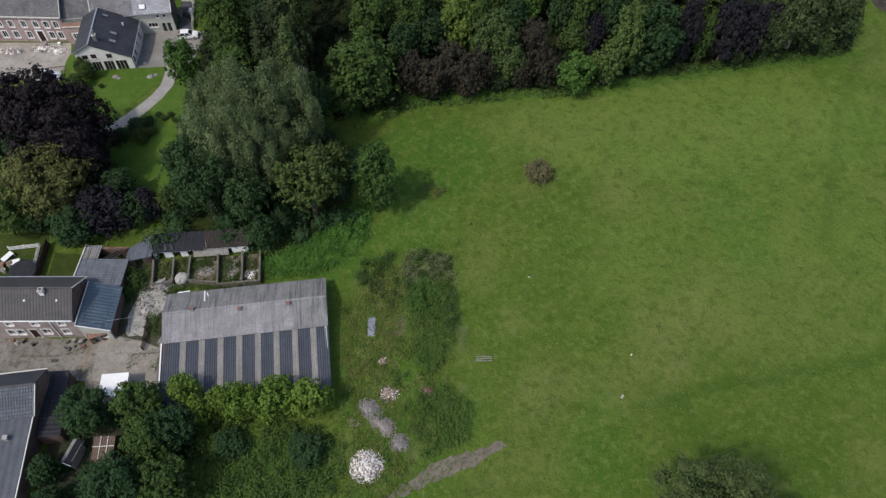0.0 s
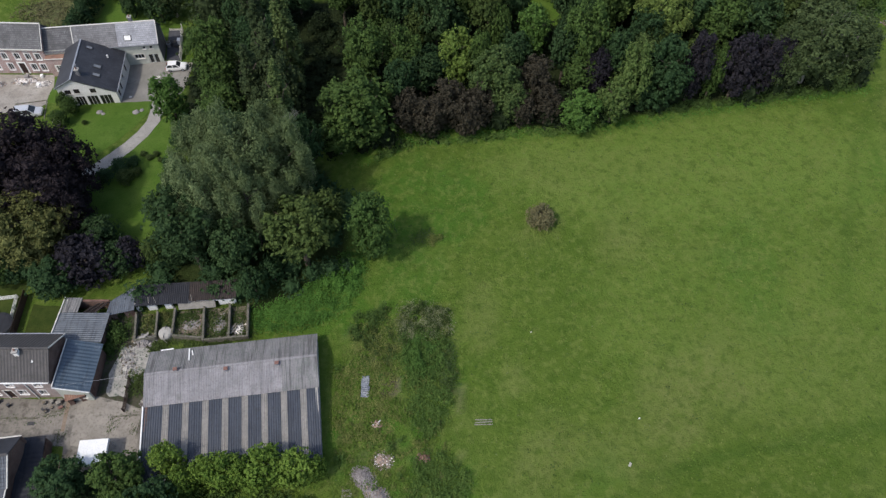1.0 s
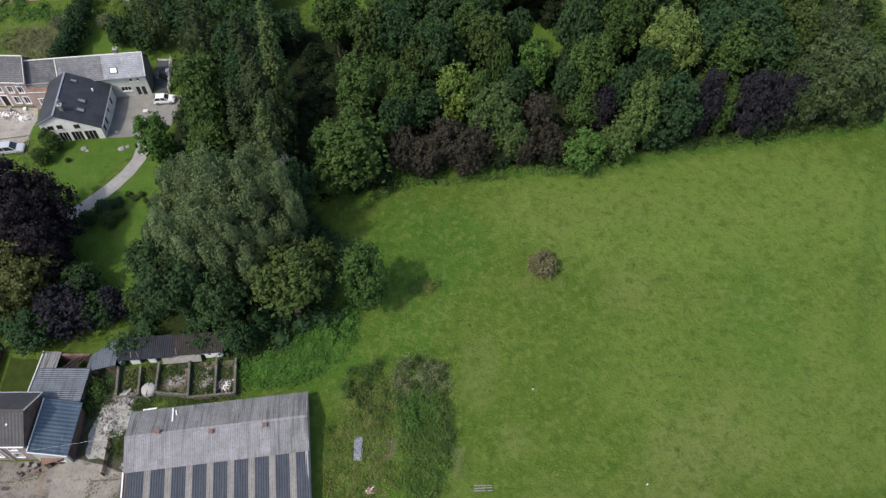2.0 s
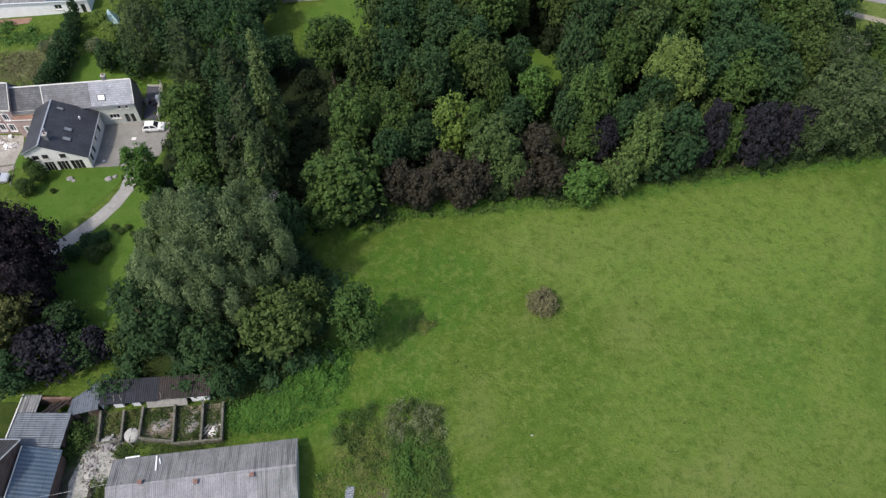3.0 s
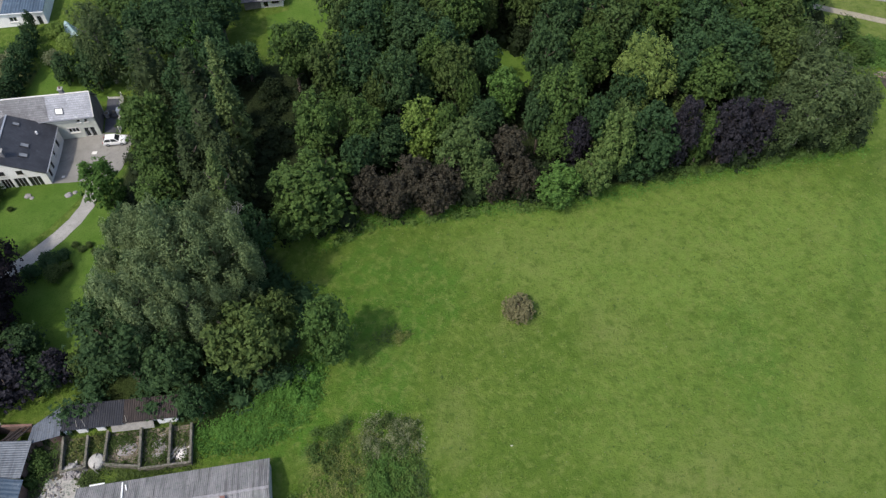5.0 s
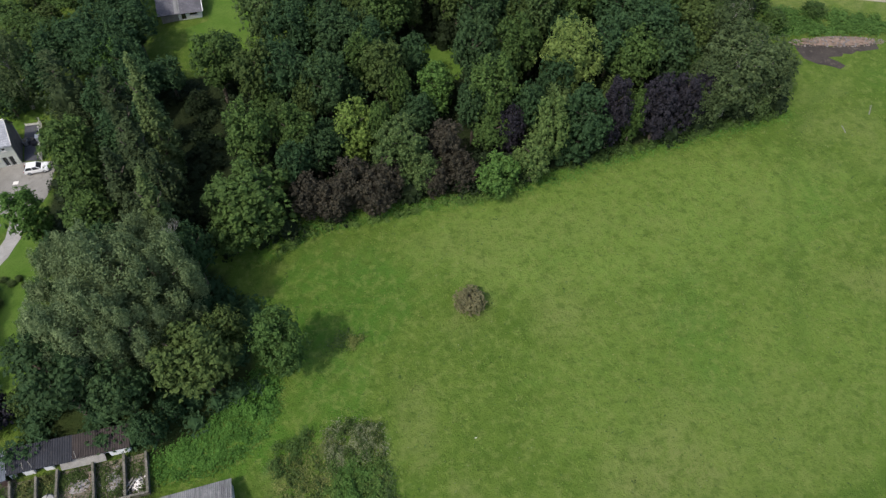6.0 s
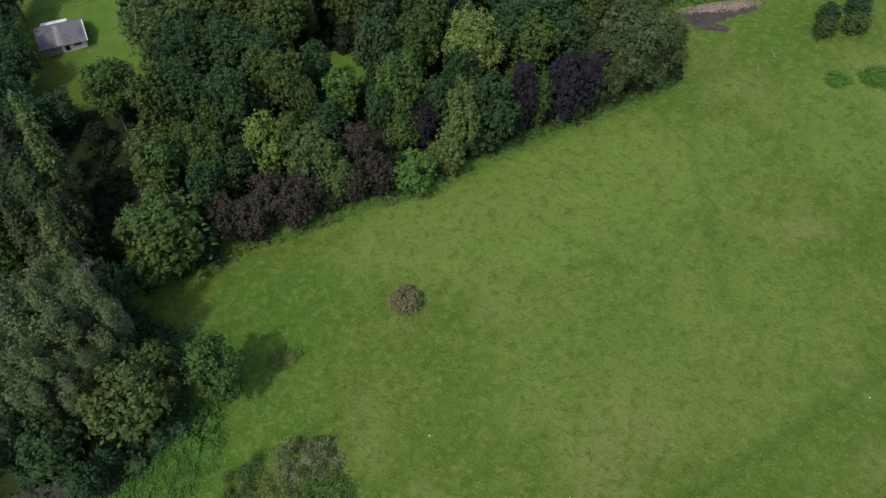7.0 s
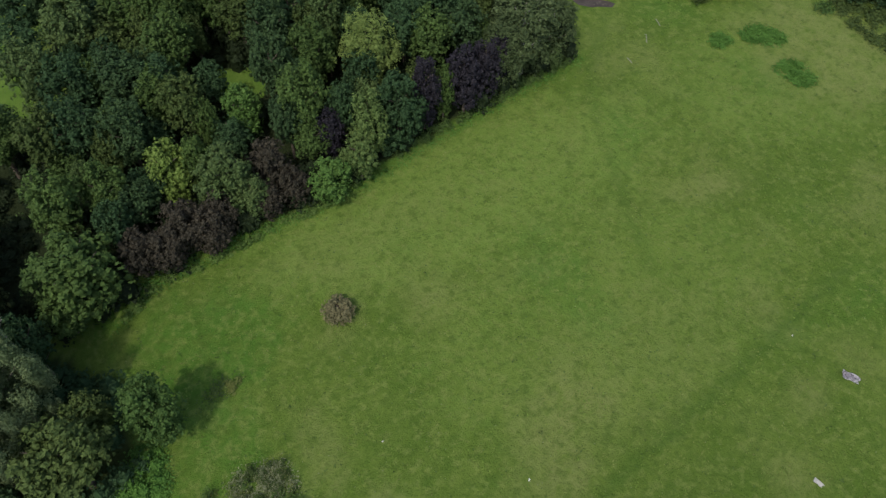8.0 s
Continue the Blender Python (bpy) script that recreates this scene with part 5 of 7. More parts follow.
# ---- the farmhouse and its lean-to ----
def farmhouse():
    x0, y0, L, W = -72.0, 47.85, 20.2, 6.7
    h = thing("farmhouse", x0, y0, 1.6, 0.6, "two-storey mauve brick farmhouse with dark ribbed tile roof", "house")
    ev, rz, ry = 4.95, 7.7, 3.4
    f = Face(0, 0, 0)
    up = [(2.0, 3.5, 0.9, 0.75), (6.4, 3.5, 0.9, 0.75), (10.8, 3.5, 0.9, 0.75), (14.3, 3.5, 0.9, 0.75), (17.95, 3.55, 0.9, 0.8)]
    lowr = [(1.6, 1.0, 1.0, 1.2), (4.6, 1.0, 1.0, 1.2), (7.4, 1.0, 1.0, 1.2), (10.1, 1.0, 0.9, 1.2), (11.45, 1.0, 0.9, 1.2), (15.0, 1.2, 1.1, 1.2), (17.8, 1.2, 0.9, 1.2)]
    door = (13.2, 0.05, 1.0, 2.3)
    wall(h, f, 0, L, -0.8, ev, BRICK_MAUVE, up + lowr + [door])
    # back and gables in dark brick, with the east gable's shade put in
    wall(h, Face(L, W, 180), 0, L, -0.8, ev, BRICK_DARK)
    wall(h, Face(L, 0.301, 90), 0, W - 0.602, -0.8, ev, BRICK_DARK, gable=(ry - 0.3, rz - 0.12))
    wall(h, Face(0, W - 0.301, 270), 0, W - 0.602, -0.8, ev, BRICK_DARK, gable=(W - ry - 0.3, rz - 0.12))
    for u, z, w, hh in up + lowr:
        window(h, f, u, z, w, hh, WHITE, WHITE)
    dr = part("door", f.block(bmesh.new(), 13.2, 14.2, 0.12, 0.18, 0.05, 2.35), DARKWOOD, h, "dark panelled front door")
    bm = bmesh.new()
    for a, b, c, d in ((13.02, 13.197, 0.0, 2.35), (14.203, 14.38, 0.0, 2.35), (13.02, 14.38, 2.353, 2.55)):
        f.block(bm, a, b, -0.04, 0.05, c, d)
    part("surround", bm, OFFWHITE, dr)
    part("handle", box(bmesh.new(), 14.02, 14.1, 0.06, 0.115, 1.05, 1.2), ZINC, dr)
    slab("front_slope", h, (-0.2, -0.1, ev + 0.03), (L + 0.12, -0.1, ev + 0.03), (L + 0.12, ry - 0.01, rz), (-0.2, ry - 0.01, rz), TILE_DARK, 0.14, 0.42, 0.03, "dark ribbed tile slope")
    slab("back_slope", h, (-0.2, W + 0.3, ev - 0.05), (L + 0.12, W + 0.3, ev - 0.05), (L + 0.12, ry + 0.01, rz), (-0.2, ry + 0.01, rz), TILE_DARK, 0.14, 0.42, 0.03)
    bar("ridge_cap", h, (-0.2, ry, rz + 0.03), (L + 0.14, ry, rz + 0.03), 0.3, 0.1, TILE_DARK)
    bar("gutter", h, (-0.2, -0.16, ev - 0.05), (L + 0.12, -0.16, ev - 0.05), 0.14, 0.12, WHITE, "white eaves gutter")
    bar("gutter", h, (-0.2, W + 0.4, ev - 0.1), (L + 0.12, W + 0.4, ev - 0.1), 0.14, 0.12, ZINC)
    bar("downpipe", h, (16.95, -0.08, ev - 0.12), (16.95, -0.08, 0.0), 0.1, 0.1, WHITE, "white rainwater pipe")
    bar("verge", h, (L + 0.18, ry, rz + 0.02), (L + 0.18, W + 0.3, ev), 0.1, 0.14, OFFWHITE)
    bar("verge", h, (L + 0.18, ry, rz + 0.02), (L + 0.18, -0.3, ev), 0.1, 0.14, TILE_DARK)
    chimney(h, 16.4, 2.9, 6.6, 8.1, 0.6, RENDER_WHITE, 1)
    for u in (10.2, 13.9, 18.3):
        part("roof_vent", box(bmesh.new(), u - 0.12, u + 0.12, 1.95, 2.2, 6.1, 6.75, 0.02), WHITE, h)

    # the blue lean-to at its gable
    s = thing("lean_to", -51.3, 47.6, 1.75, 0.4, "single-storey lean-to with blue painted sheet roof", "outbuilding")
    f2 = Face(0, 0, 0)
    wall(s, f2, 0, 3.9, -0.6, 3.0, RENDER_GREY, [(2.4, 0.9, 0.9, 1.0)])
    hull_bm = hull(bmesh.new(), [f2.at(u, 0, z) for u, z in ((0, 3.0), (3.9, 3.0), (0, 4.15))], [f2.at(u, 0.3, z) for u, z in ((0, 3.0), (3.9, 3.0), (0, 4.15))])
    part("gable_wedge", hull_bm, RENDER_GREY, s)
    window(s, f2, 2.4, 0.9, 0.9, 1.0, WHITE)
    wall(s, Face(3.9, 0.301, 90), 0, 6.2, -0.6, 2.95, BRICK_DARK)
    slab("blue_roof", s, (4.3, -0.15, 2.95), (4.3, 6.85, 3.1), (-0.05, 6.85, 4.5), (-0.05, -0.15, 4.4), SHEET_BLUE_BIG, 0.07, 0.5, 0.02)
    bar("edge_trim", s, (-0.05, -0.2, 4.42), (4.3, -0.2, 2.98), 0.1, 0.14, WHITE, "white edge trim")
    bar("wall_flashing", s, (-0.02, -0.1, 4.52), (-0.02, 6.8, 4.62), 0.14, 0.08, OFFWHITE)

    # corrugated shed behind it
    c = thing("shed", -53.5, 54.75, 2.1, 0.5, "low shed with zinc corrugated roof, partly collapsed", "shed")
    wall(c, Face(5.7, 0.6, 90), 0, 3.9, -0.5, 2.65, BRICK_DARK)
    wall(c, Face(-0.6, 6.8, 270), 0, 6.2, -0.5, 2.75, RENDER_GREY)
    wall(c, Face(5.4, 6.8, 180), 0, 5.7, -0.5, 2.6, BRICK_DARK)
    slab("roof", c, (-0.9, -0.15, 2.97), (-0.9, 4.55, 2.85), (6.1, 4.55, 2.75), (6.1, -0.15, 2.87), SHEET_STEEL, 0.06, 0.3, 0.018, "zinc corrugated roof")
    slab("roof", c, (-0.7, 4.58, 2.85), (1.6, 4.58, 2.85), (1.6, 7.0, 2.75), (-0.7, 7.0, 2.75), SHEET_OLD, 0.06, 0.36, 0.03, "grey corrugated roof")
    bar("edge_trim", c, (-0.95, 0.5, 3.02), (-0.75, 7.0, 2.9), 0.14, 0.12, OFFWHITE)
    for k, (a, b) in enumerate(((2.3, 3.9), (3.0, 4.6), (3.9, 5.3))):
        bar("rafter", c, (a, 4.65, 2.6), (b, 6.6, 2.0 + 0.2 * k), 0.14, 0.14, RUST, "rusty collapsed rafter")
    slab("fallen_sheet", c, (2.3, 4.7, 2.3), (3.8, 4.7, 2.1), (4.0, 6.2, 1.6), (2.6, 6.2, 1.9), RUST, 0.03, 0.3, 0.03, "rusty fallen roof sheet")


farmhouse()


# ---- the open pens with the black shed behind ----
def long_shed():
    s = thing("long_shed", -48.2, 58.9, 2.3, 5.0, "low row of sheds under patched black and rusty sheets", "shed")

    def quad(nm, u0, u1, mat, z0, z1, v0, v1, lab):
        slab(nm, s, (u0, v0, z0), (u1, v0, z0), (u1, v1, z1), (u0, v1, z1), mat, 0.05, 0.28, 0.025, lab)

    slab("roof", s, (0.1, 0.04, 2.3), (3.95, 0.7, 2.35), (3.6, 4.4, 2.7), (0.5, 2.3, 2.5), SHEET_STEEL, 0.05, 0.3, 0.018, "pale zinc sheet roof")
    quad("roof", 4.0, 11.4, SHEET_BLACK, 2.45, 2.85, 1.2, 4.45, "black sheet roof")
    quad("roof", 11.43, 18.05, RUST, 2.45, 2.85, 1.4, 4.4, "rust brown sheet roof")
    wall(s, Face(0.2, 1.6, 0), 3.6, 17.6, -0.6, 2.35, RENDER_WHITE, [(4.2, 0.2, 1.0, 1.6), (6.4, 0.2, 1.2, 1.6), (8.6, 0.2, 1.2, 1.6), (13.8, 0.2, 1.4, 1.7)])
    wall(s, Face(17.8, 4.2, 180), 0, 14.2, -0.6, 2.6, BRICK_DARK)
    wall(s, Face(17.8, 1.9, 90), 0, 2.0, -0.6, 2.4, BRICK_DARK)
    wall(s, Face(0.2, 0.4, 9), 0, 3.5, -0.6, 2.15, BRICK_DARK, [(1.0, 0.0, 1.2, 1.9)])
    slab("fallen_panel", s, (9.8, 0.9, 1.2), (15.0, 0.9, 1.25), (15.0, 1.5, 2.1), (9.8, 1.5, 2.05), GREYWOOD, 0.04, 0, 0, "grey fallen board against the front")
    for u, a in ((5.9, 0.2), (6.9, -0.1), (11.9, 0.05)):
        bar("stick", s, (u, 1.5, 2.55), (u + a, 1.9, 3.5), 0.06, 0.06, GREYWOOD)


long_shed()


def low_wall(p, q, h=0.9, t=0.2, mat=None, label="mossy concrete dividing wall of a ruined pen"):
    (x0, y0), (x1, y1) = p, q
    L, a = math.hypot(x1 - x0, y1 - y0), math.degrees(math.atan2(y1 - y0, x1 - x0))
    w = thing("pen_wall", x0, y0, None, a, label, "low wall", "walls of the ruined pens")
    z1 = zg(x1, y1) - zg(x0, y0)
    hull_bm = hull(bmesh.new(), [(0, -t / 2, -0.4), (L, -t / 2, z1 - 0.4), (L, t / 2, z1 - 0.4), (0, t / 2, -0.4)], [(0, -t / 2, h), (L, -t / 2, z1 + h), (L, t / 2, z1 + h), (0, t / 2, h)])
    part("wall_body", hull_bm, mat or CONCRETE_DIRTY, w)
    cap = hull(bmesh.new(), [(-0.02, -t / 2 - 0.05, h + 0.003), (L, -t / 2 - 0.05, z1 + h + 0.003), (L, t / 2 + 0.05, z1 + h + 0.003), (-0.02, t / 2 + 0.05, h + 0.003)], [(-0.02, -t / 2 - 0.04, h + 0.09), (L, -t / 2 - 0.04, z1 + h + 0.09), (L, t / 2 + 0.04, z1 + h + 0.09), (-0.02, t / 2 + 0.04, h + 0.09)])
    part("coping", cap, surf("stained_coping", (0.11, 0.10, 0.085), (0.17, 0.155, 0.135), (0.05, 0.06, 0.03), scale=1.2, fine=6, rough=0.95, bump=0.5, stain_at=(0.48, 0.62)), w)


for p, q in (((-43.7, 55.8), (-44.4, 60.2)), ((-40.9, 56.3), (-41.4, 60.3)), ((-38.7, 57.0), (-39.0, 60.8)), ((-34.2, 55.8), (-34.9, 61.0)), ((-30.7, 56.4), (-31.3, 61.5)), ((-28.1, 56.4), (-28.7, 61.5)), ((-34.0, 55.9), (-28.2, 56.45)), ((-38.6, 56.6), (-34.4, 56.2)), ((-43.6, 55.9), (-41.0, 56.3))):
    low_wall(p, q)
drape("pen_floor", [(-44.5, 56), (-28.2, 56.4), (-28.7, 61.6), (-44.6, 60.2)], DIRT, 0.03, "rubble-strewn dirt floor of ruined pens", "floor")


# ---- brick outbuilding at the farm road ----
def outbuilding():
    h = thing("outbuilding", -53.4, 41.1, 1.0, 188, "dark brick outbuilding with slate, pantile and sheet roofs", "outbuilding")
    L = 14.0
    n, r, m, s = 0.0, 3.2, 6.4, 16.2
    zn, zr, zm, zs = 4.75, 7.1, 4.5, 2.4
    wall(h, Face(L, 0.2, 180), 0, L, -0.6, zn - 0.15, BRICK_DARK, [(4, 1.0, 1.0, 1.2), (8, 1.0, 1.0, 1.2)])
    bm = bmesh.new()
    prof = [(0.15, 0.2, -0.8), (2.15, s - 0.2, -1.0), (2.15, s - 0.2, zs - 0.15), (0.95, m, zm - 0.2), (0.2, r, zr - 0.15), (0.15, 0.2, zn - 0.15)]
    hull(bm, prof, [(x + 0.35, y, z) for x, y, z in prof])
    part("gable_wall", bm, BRICK_DARK, h)
    slab("north_slope", h, (-0.1, n, zn), (L, n, zn), (L, r, zr), (-0.1, r, zr), SLATE, 0.12, 0, 0, "dark slate slope")
    slab("south_slope", h, (0.5, m, zm), (L, m, zm), (L, r + 0.02, zr), (-0.1, r + 0.02, zr), TILE_PALE, 0.12, 0.34, 0.03, "pale grey pantile slope")
    slab("lower_slope", h, (1.95, s, zs), (L, s, zs), (L, m - 0.1, zm - 0.12), (0.7, m - 0.1, zm - 0.12), surf("standing_seam", (0.055, 0.062, 0.076), (0.075, 0.083, 0.098), (0.045, 0.05, 0.058), scale=0.5, fine=4, rough=0.7, bump=0.2), 0.1, 0.9, 0.03, "grey standing-seam lower slope")
    bar("ridge_cap", h, (-0.12, r, zr + 0.03), (L, r, zr + 0.03), 0.28, 0.09, TILE_DARK)
    bar("verge", h, (1.89, s, zs), (0.64, m, zm - 0.1), 0.12, 0.16, OFFWHITE)
    bar("verge", h, (0.44, m, zm), (-0.16, r, zr), 0.1, 0.14, OFFWHITE)
    bar("gutter", h, (-0.1, n - 0.1, zn - 0.05), (L, n - 0.1, zn - 0.05), 0.14, 0.12, OFFWHITE)
    chimney(h, 3.6, 8.8, 3.6, 4.6, 0.42, CONCRETE, 0)
    chimney(h, 5.0, 13.8, 2.4, 3.5, 0.42, CONCRETE, 0)
    d = thing("lean_to", -53.2, 32.6, 1.0, 8, "low lean-to with dark flat roof beside the outbuilding", "outbuilding")
    slab("roof", d, (3.1, 0, 2.3), (3.1, 9.0, 2.8), (0.3, 9.0, 3.1), (0.3, 0, 2.7), SHEET_BLACK, 0.12, 0.6, 0.02)
    wall(d, Face(3.0, 0.1, 90), 0, 8.8, -0.6, 2.2, BRICK_DARK, [(3, 0, 1.8, 2.0)])
    wall(d, Face(0.3, 0.1, 0), 0.0, 2.6, -0.6, 2.2, BRICK_DARK)
    wall(d, Face(2.9, 8.9, 180), 0.0, 2.6, -0.6, 2.6, BRICK_DARK)
    t = thing("garden_shed", -49.3, 29.9, 0.85, -14, "small grey garden shed with pale gable trim", "shed")
    wall(t, Face(0, 0, 0), 0, 1.3, -0.4, 1.7, GREYWOOD, [(0.3, 0.0, 0.7, 1.5)], gable=(0.65, 2.1))
    wall(t, Face(1.3, 0.301, 90), 0, 2.4, -0.4, 1.8, GREYWOOD)
    wall(t, Face(0, 2.7, 270), 0, 2.4, -0.4, 1.8, GREYWOOD)
    slab("roof", t, (-0.15, -0.2, 1.65), (-0.15, 3.0, 1.65), (0.64, 3.0, 2.22), (0.64, -0.2, 2.22), SHEET_OLD, 0.05)
    slab("roof", t, (1.45, -0.2, 1.65), (1.45, 3.0, 1.65), (0.66, 3.0, 2.22), (0.66, -0.2, 2.22), SHEET_BLACK, 0.05)
    bar("verge", t, (-0.15, -0.24, 1.68), (0.65, -0.24, 2.25), 0.06, 0.16, WHITE)
    bar("verge", t, (1.45, -0.24, 1.68), (0.65, -0.24, 2.25), 0.06, 0.16, WHITE)
    g = thing("tile_shed", -45.5, 30.0, 0.9, 4, "small shed with brown roof and pale battens", "shed")
    slab("roof", g, (0, 0, 2.1), (2.7, 0, 2.1), (2.7, 2.9, 2.4), (0, 2.9, 2.4), surf("brown_felt", (0.095, 0.066, 0.052), (0.13, 0.09, 0.072), (0.06, 0.05, 0.042), scale=0.9, fine=6, rough=0.9, bump=0.3), 0.08, 0.3, 0.02)
    for u in (0.9, 1.8):
        bar("batten", g, (u, 0, 2.17), (u, 2.9, 2.47), 0.08, 0.06, OFFWHITE)
    bar("batten", g, (0, 1.6, 2.33), (2.7, 1.6, 2.33), 0.08, 0.06, OFFWHITE)
    wall(g, Face(0.1, 0.1, 0), 0, 2.5, -0.4, 2.0, BRICK_DARK, [(0.8, 0, 0.9, 1.8)], thick=0.15)
    wall(g, Face(0.1, 2.8, 270), 0, 2.5, -0.4, 2.1, BRICK_DARK, thick=0.15)
    wall(g, Face(2.6, 0.25, 90), 0, 2.5, -0.4, 2.1, BRICK_DARK, thick=0.15)


outbuilding()


# ---- the white house ----
def white_house():
    h = thing("white_house", -67.15, 101.85, 2.74, 6.3, "white rendered gable house with dark slate roof", "house")
    W, L, ap, ew, ee, rz = 9.4, 10.2, 3.05, 4.55, 3.0, 6.2
    f, e = Face(0, 0, 0), Face(W, 0.301, 90)
    ups = [(1.1, 2.95, 0.95, 0.85), (2.6, 3.05, 0.95, 0.85), (5.3, 2.95, 0.95, 0.85)]
    doors = [(2.35, 0.05, 1.5, 2.15), (4.3, 0.05, 1.75, 2.15), (6.4, 0.05, 1.95, 2.15)]
    top = ee - 0.2
    for fc, back in ((f, False), (Face(W, L, 180), True)):
        wall(h, fc, 0, W, -0.9, top, RENDER_WHITE, [] if back else doors)
        prof = [(0, top), (W, top), (W, ee - 0.1), (ap, rz - 0.15), (0, ew - 0.2)]
        if back:
            prof = [(W - u, z) for u, z in prof][::-1]
        part("gable", hull(bmesh.new(), [fc.at(u, 0, z) for u, z in prof], [fc.at(u, 0.3, z) for u, z in prof]), RENDER_WHITE, h)
    side = [(0.7, 0.5, 0.8, 1.9), (2.4, 0.5, 0.8, 1.9), (4.7, 1.1, 0.7, 1.2), (7.2, 0.5, 0.8, 1.9)]
    wall(h, e, 0, L - 0.6, -0.9, ee - 0.2, RENDER_WHITE, side)
    wall(h, Face(0, L - 0.301, 270), 0, L - 0.6, -0.9, ew - 0.25, RENDER_WHITE)
    for u, z, w, hh in ups:
        ob = part("window", f.block(bmesh.new(), u, u + w, -0.04, 0.0, z, z + hh), DARKWOOD, h, "dark framed upper window")
        for k in (0, 1):
            part("pane", f.block(bmesh.new(), u + 0.08 + k * w / 2, u + w / 2 - 0.03 + k * (w / 2 - 0.05), -0.055, -0.043, z + 0.08, z + hh - 0.08), GLASS, ob)
        part("sill", f.block(bmesh.new(), u - 0.06, u + w + 0.06, -0.14, -0.005, z - 0.09, z - 0.005), OFFWHITE, ob)
    for u, z, w, hh in doors:
        dr = window(h, f, u, z, w, hh, DARKWOOD, None, 3, "glazed_door", label="dark framed glazed garden door")
        for k in (1, 2):
            part("mullion", f.block(bmesh.new(), u + w * k / 3 - 0.022, u + w * k / 3 + 0.022, 0.05, 0.1, z, z + hh), WHITE, dr, "white mullion")
        part("threshold", f.block(bmesh.new(), u - 0.1, u + w + 0.1, -0.3, 0.09, z - 0.12, z - 0.01), OFFWHITE, dr)
    for u, z, w, hh in side:
        window(h, e, u, z, w, hh, DARKWOOD, None, 1)
    slab("east_slope", h, (W + 0.25, -0.2, ee - 0.1), (W + 0.25, L + 0.1, ee - 0.1), (ap, L + 0.1, rz), (ap, -0.2, rz), SLATE, 0.14, 0, 0, "long dark slate slope")
    slab("west_slope", h, (-0.25, -0.2, ew - 0.15), (-0.25, L + 0.1, ew - 0.15), (ap - 0.02, L + 0.1, rz), (ap - 0.02, -0.2, rz), SLATE, 0.14, 0, 0, "short dark slate slope")
    bar("ridge_cap", h, (ap, -0.22, rz + 0.03), (ap, L + 0.1, rz + 0.03), 0.26, 0.09, ZINC, "pale zinc ridge")
    bar("verge", h, (-0.25, -0.25, ew - 0.12), (ap, -0.25, rz + 0.02), 0.1, 0.18, ZINC, "pale zinc verge")
    bar("verge", h, (W + 0.25, -0.25, ee - 0.08), (ap, -0.25, rz + 0.02), 0.1, 0.16, IRON)
    bar("gutter", h, (W + 0.35, -0.2, ee - 0.14), (W + 0.35, L, ee - 0.14), 0.13, 0.12, ZINC)
    bar("downpipe", h, (W + 0.1, -0.08, ee - 0.2), (W + 0.1, -0.08, -0.3), 0.09, 0.09, ZINC)
    fall = (rz - ee + 0.1) / (W + 0.25 - ap)
    for x, y in ((5.6, 4.2), (5.75, 2.1)):
        skylight(h, (x + 1.2, y, rz - fall * (x + 1.2 - ap) + 0.06), (0, 1, 0), (-1, 0, fall), 0.85, 1.3, SKY_GLASS)
    skylight(h, (5.0, 8.4, rz - fall * (5.0 - ap) + 0.06), (0, 1, 0), (-1, 0, fall), 0.7, 1.1, SKY_GLASS)
    chimney(h, 4.05, 1.6, 5.2, 6.9, 0.6, SLATE_OLD, 1)
    part("flue", tube(bmesh.new(), (3.6, 2.9, 5.6), (3.6, 2.9, 6.8), 0.16, 0.16, 10), ZINC, h)
    part("roof_vent", box(bmesh.new(), 7.3, 7.55, 7.4, 7.65, 4.05, 4.65, 0.03), WHITE, h)


white_house()


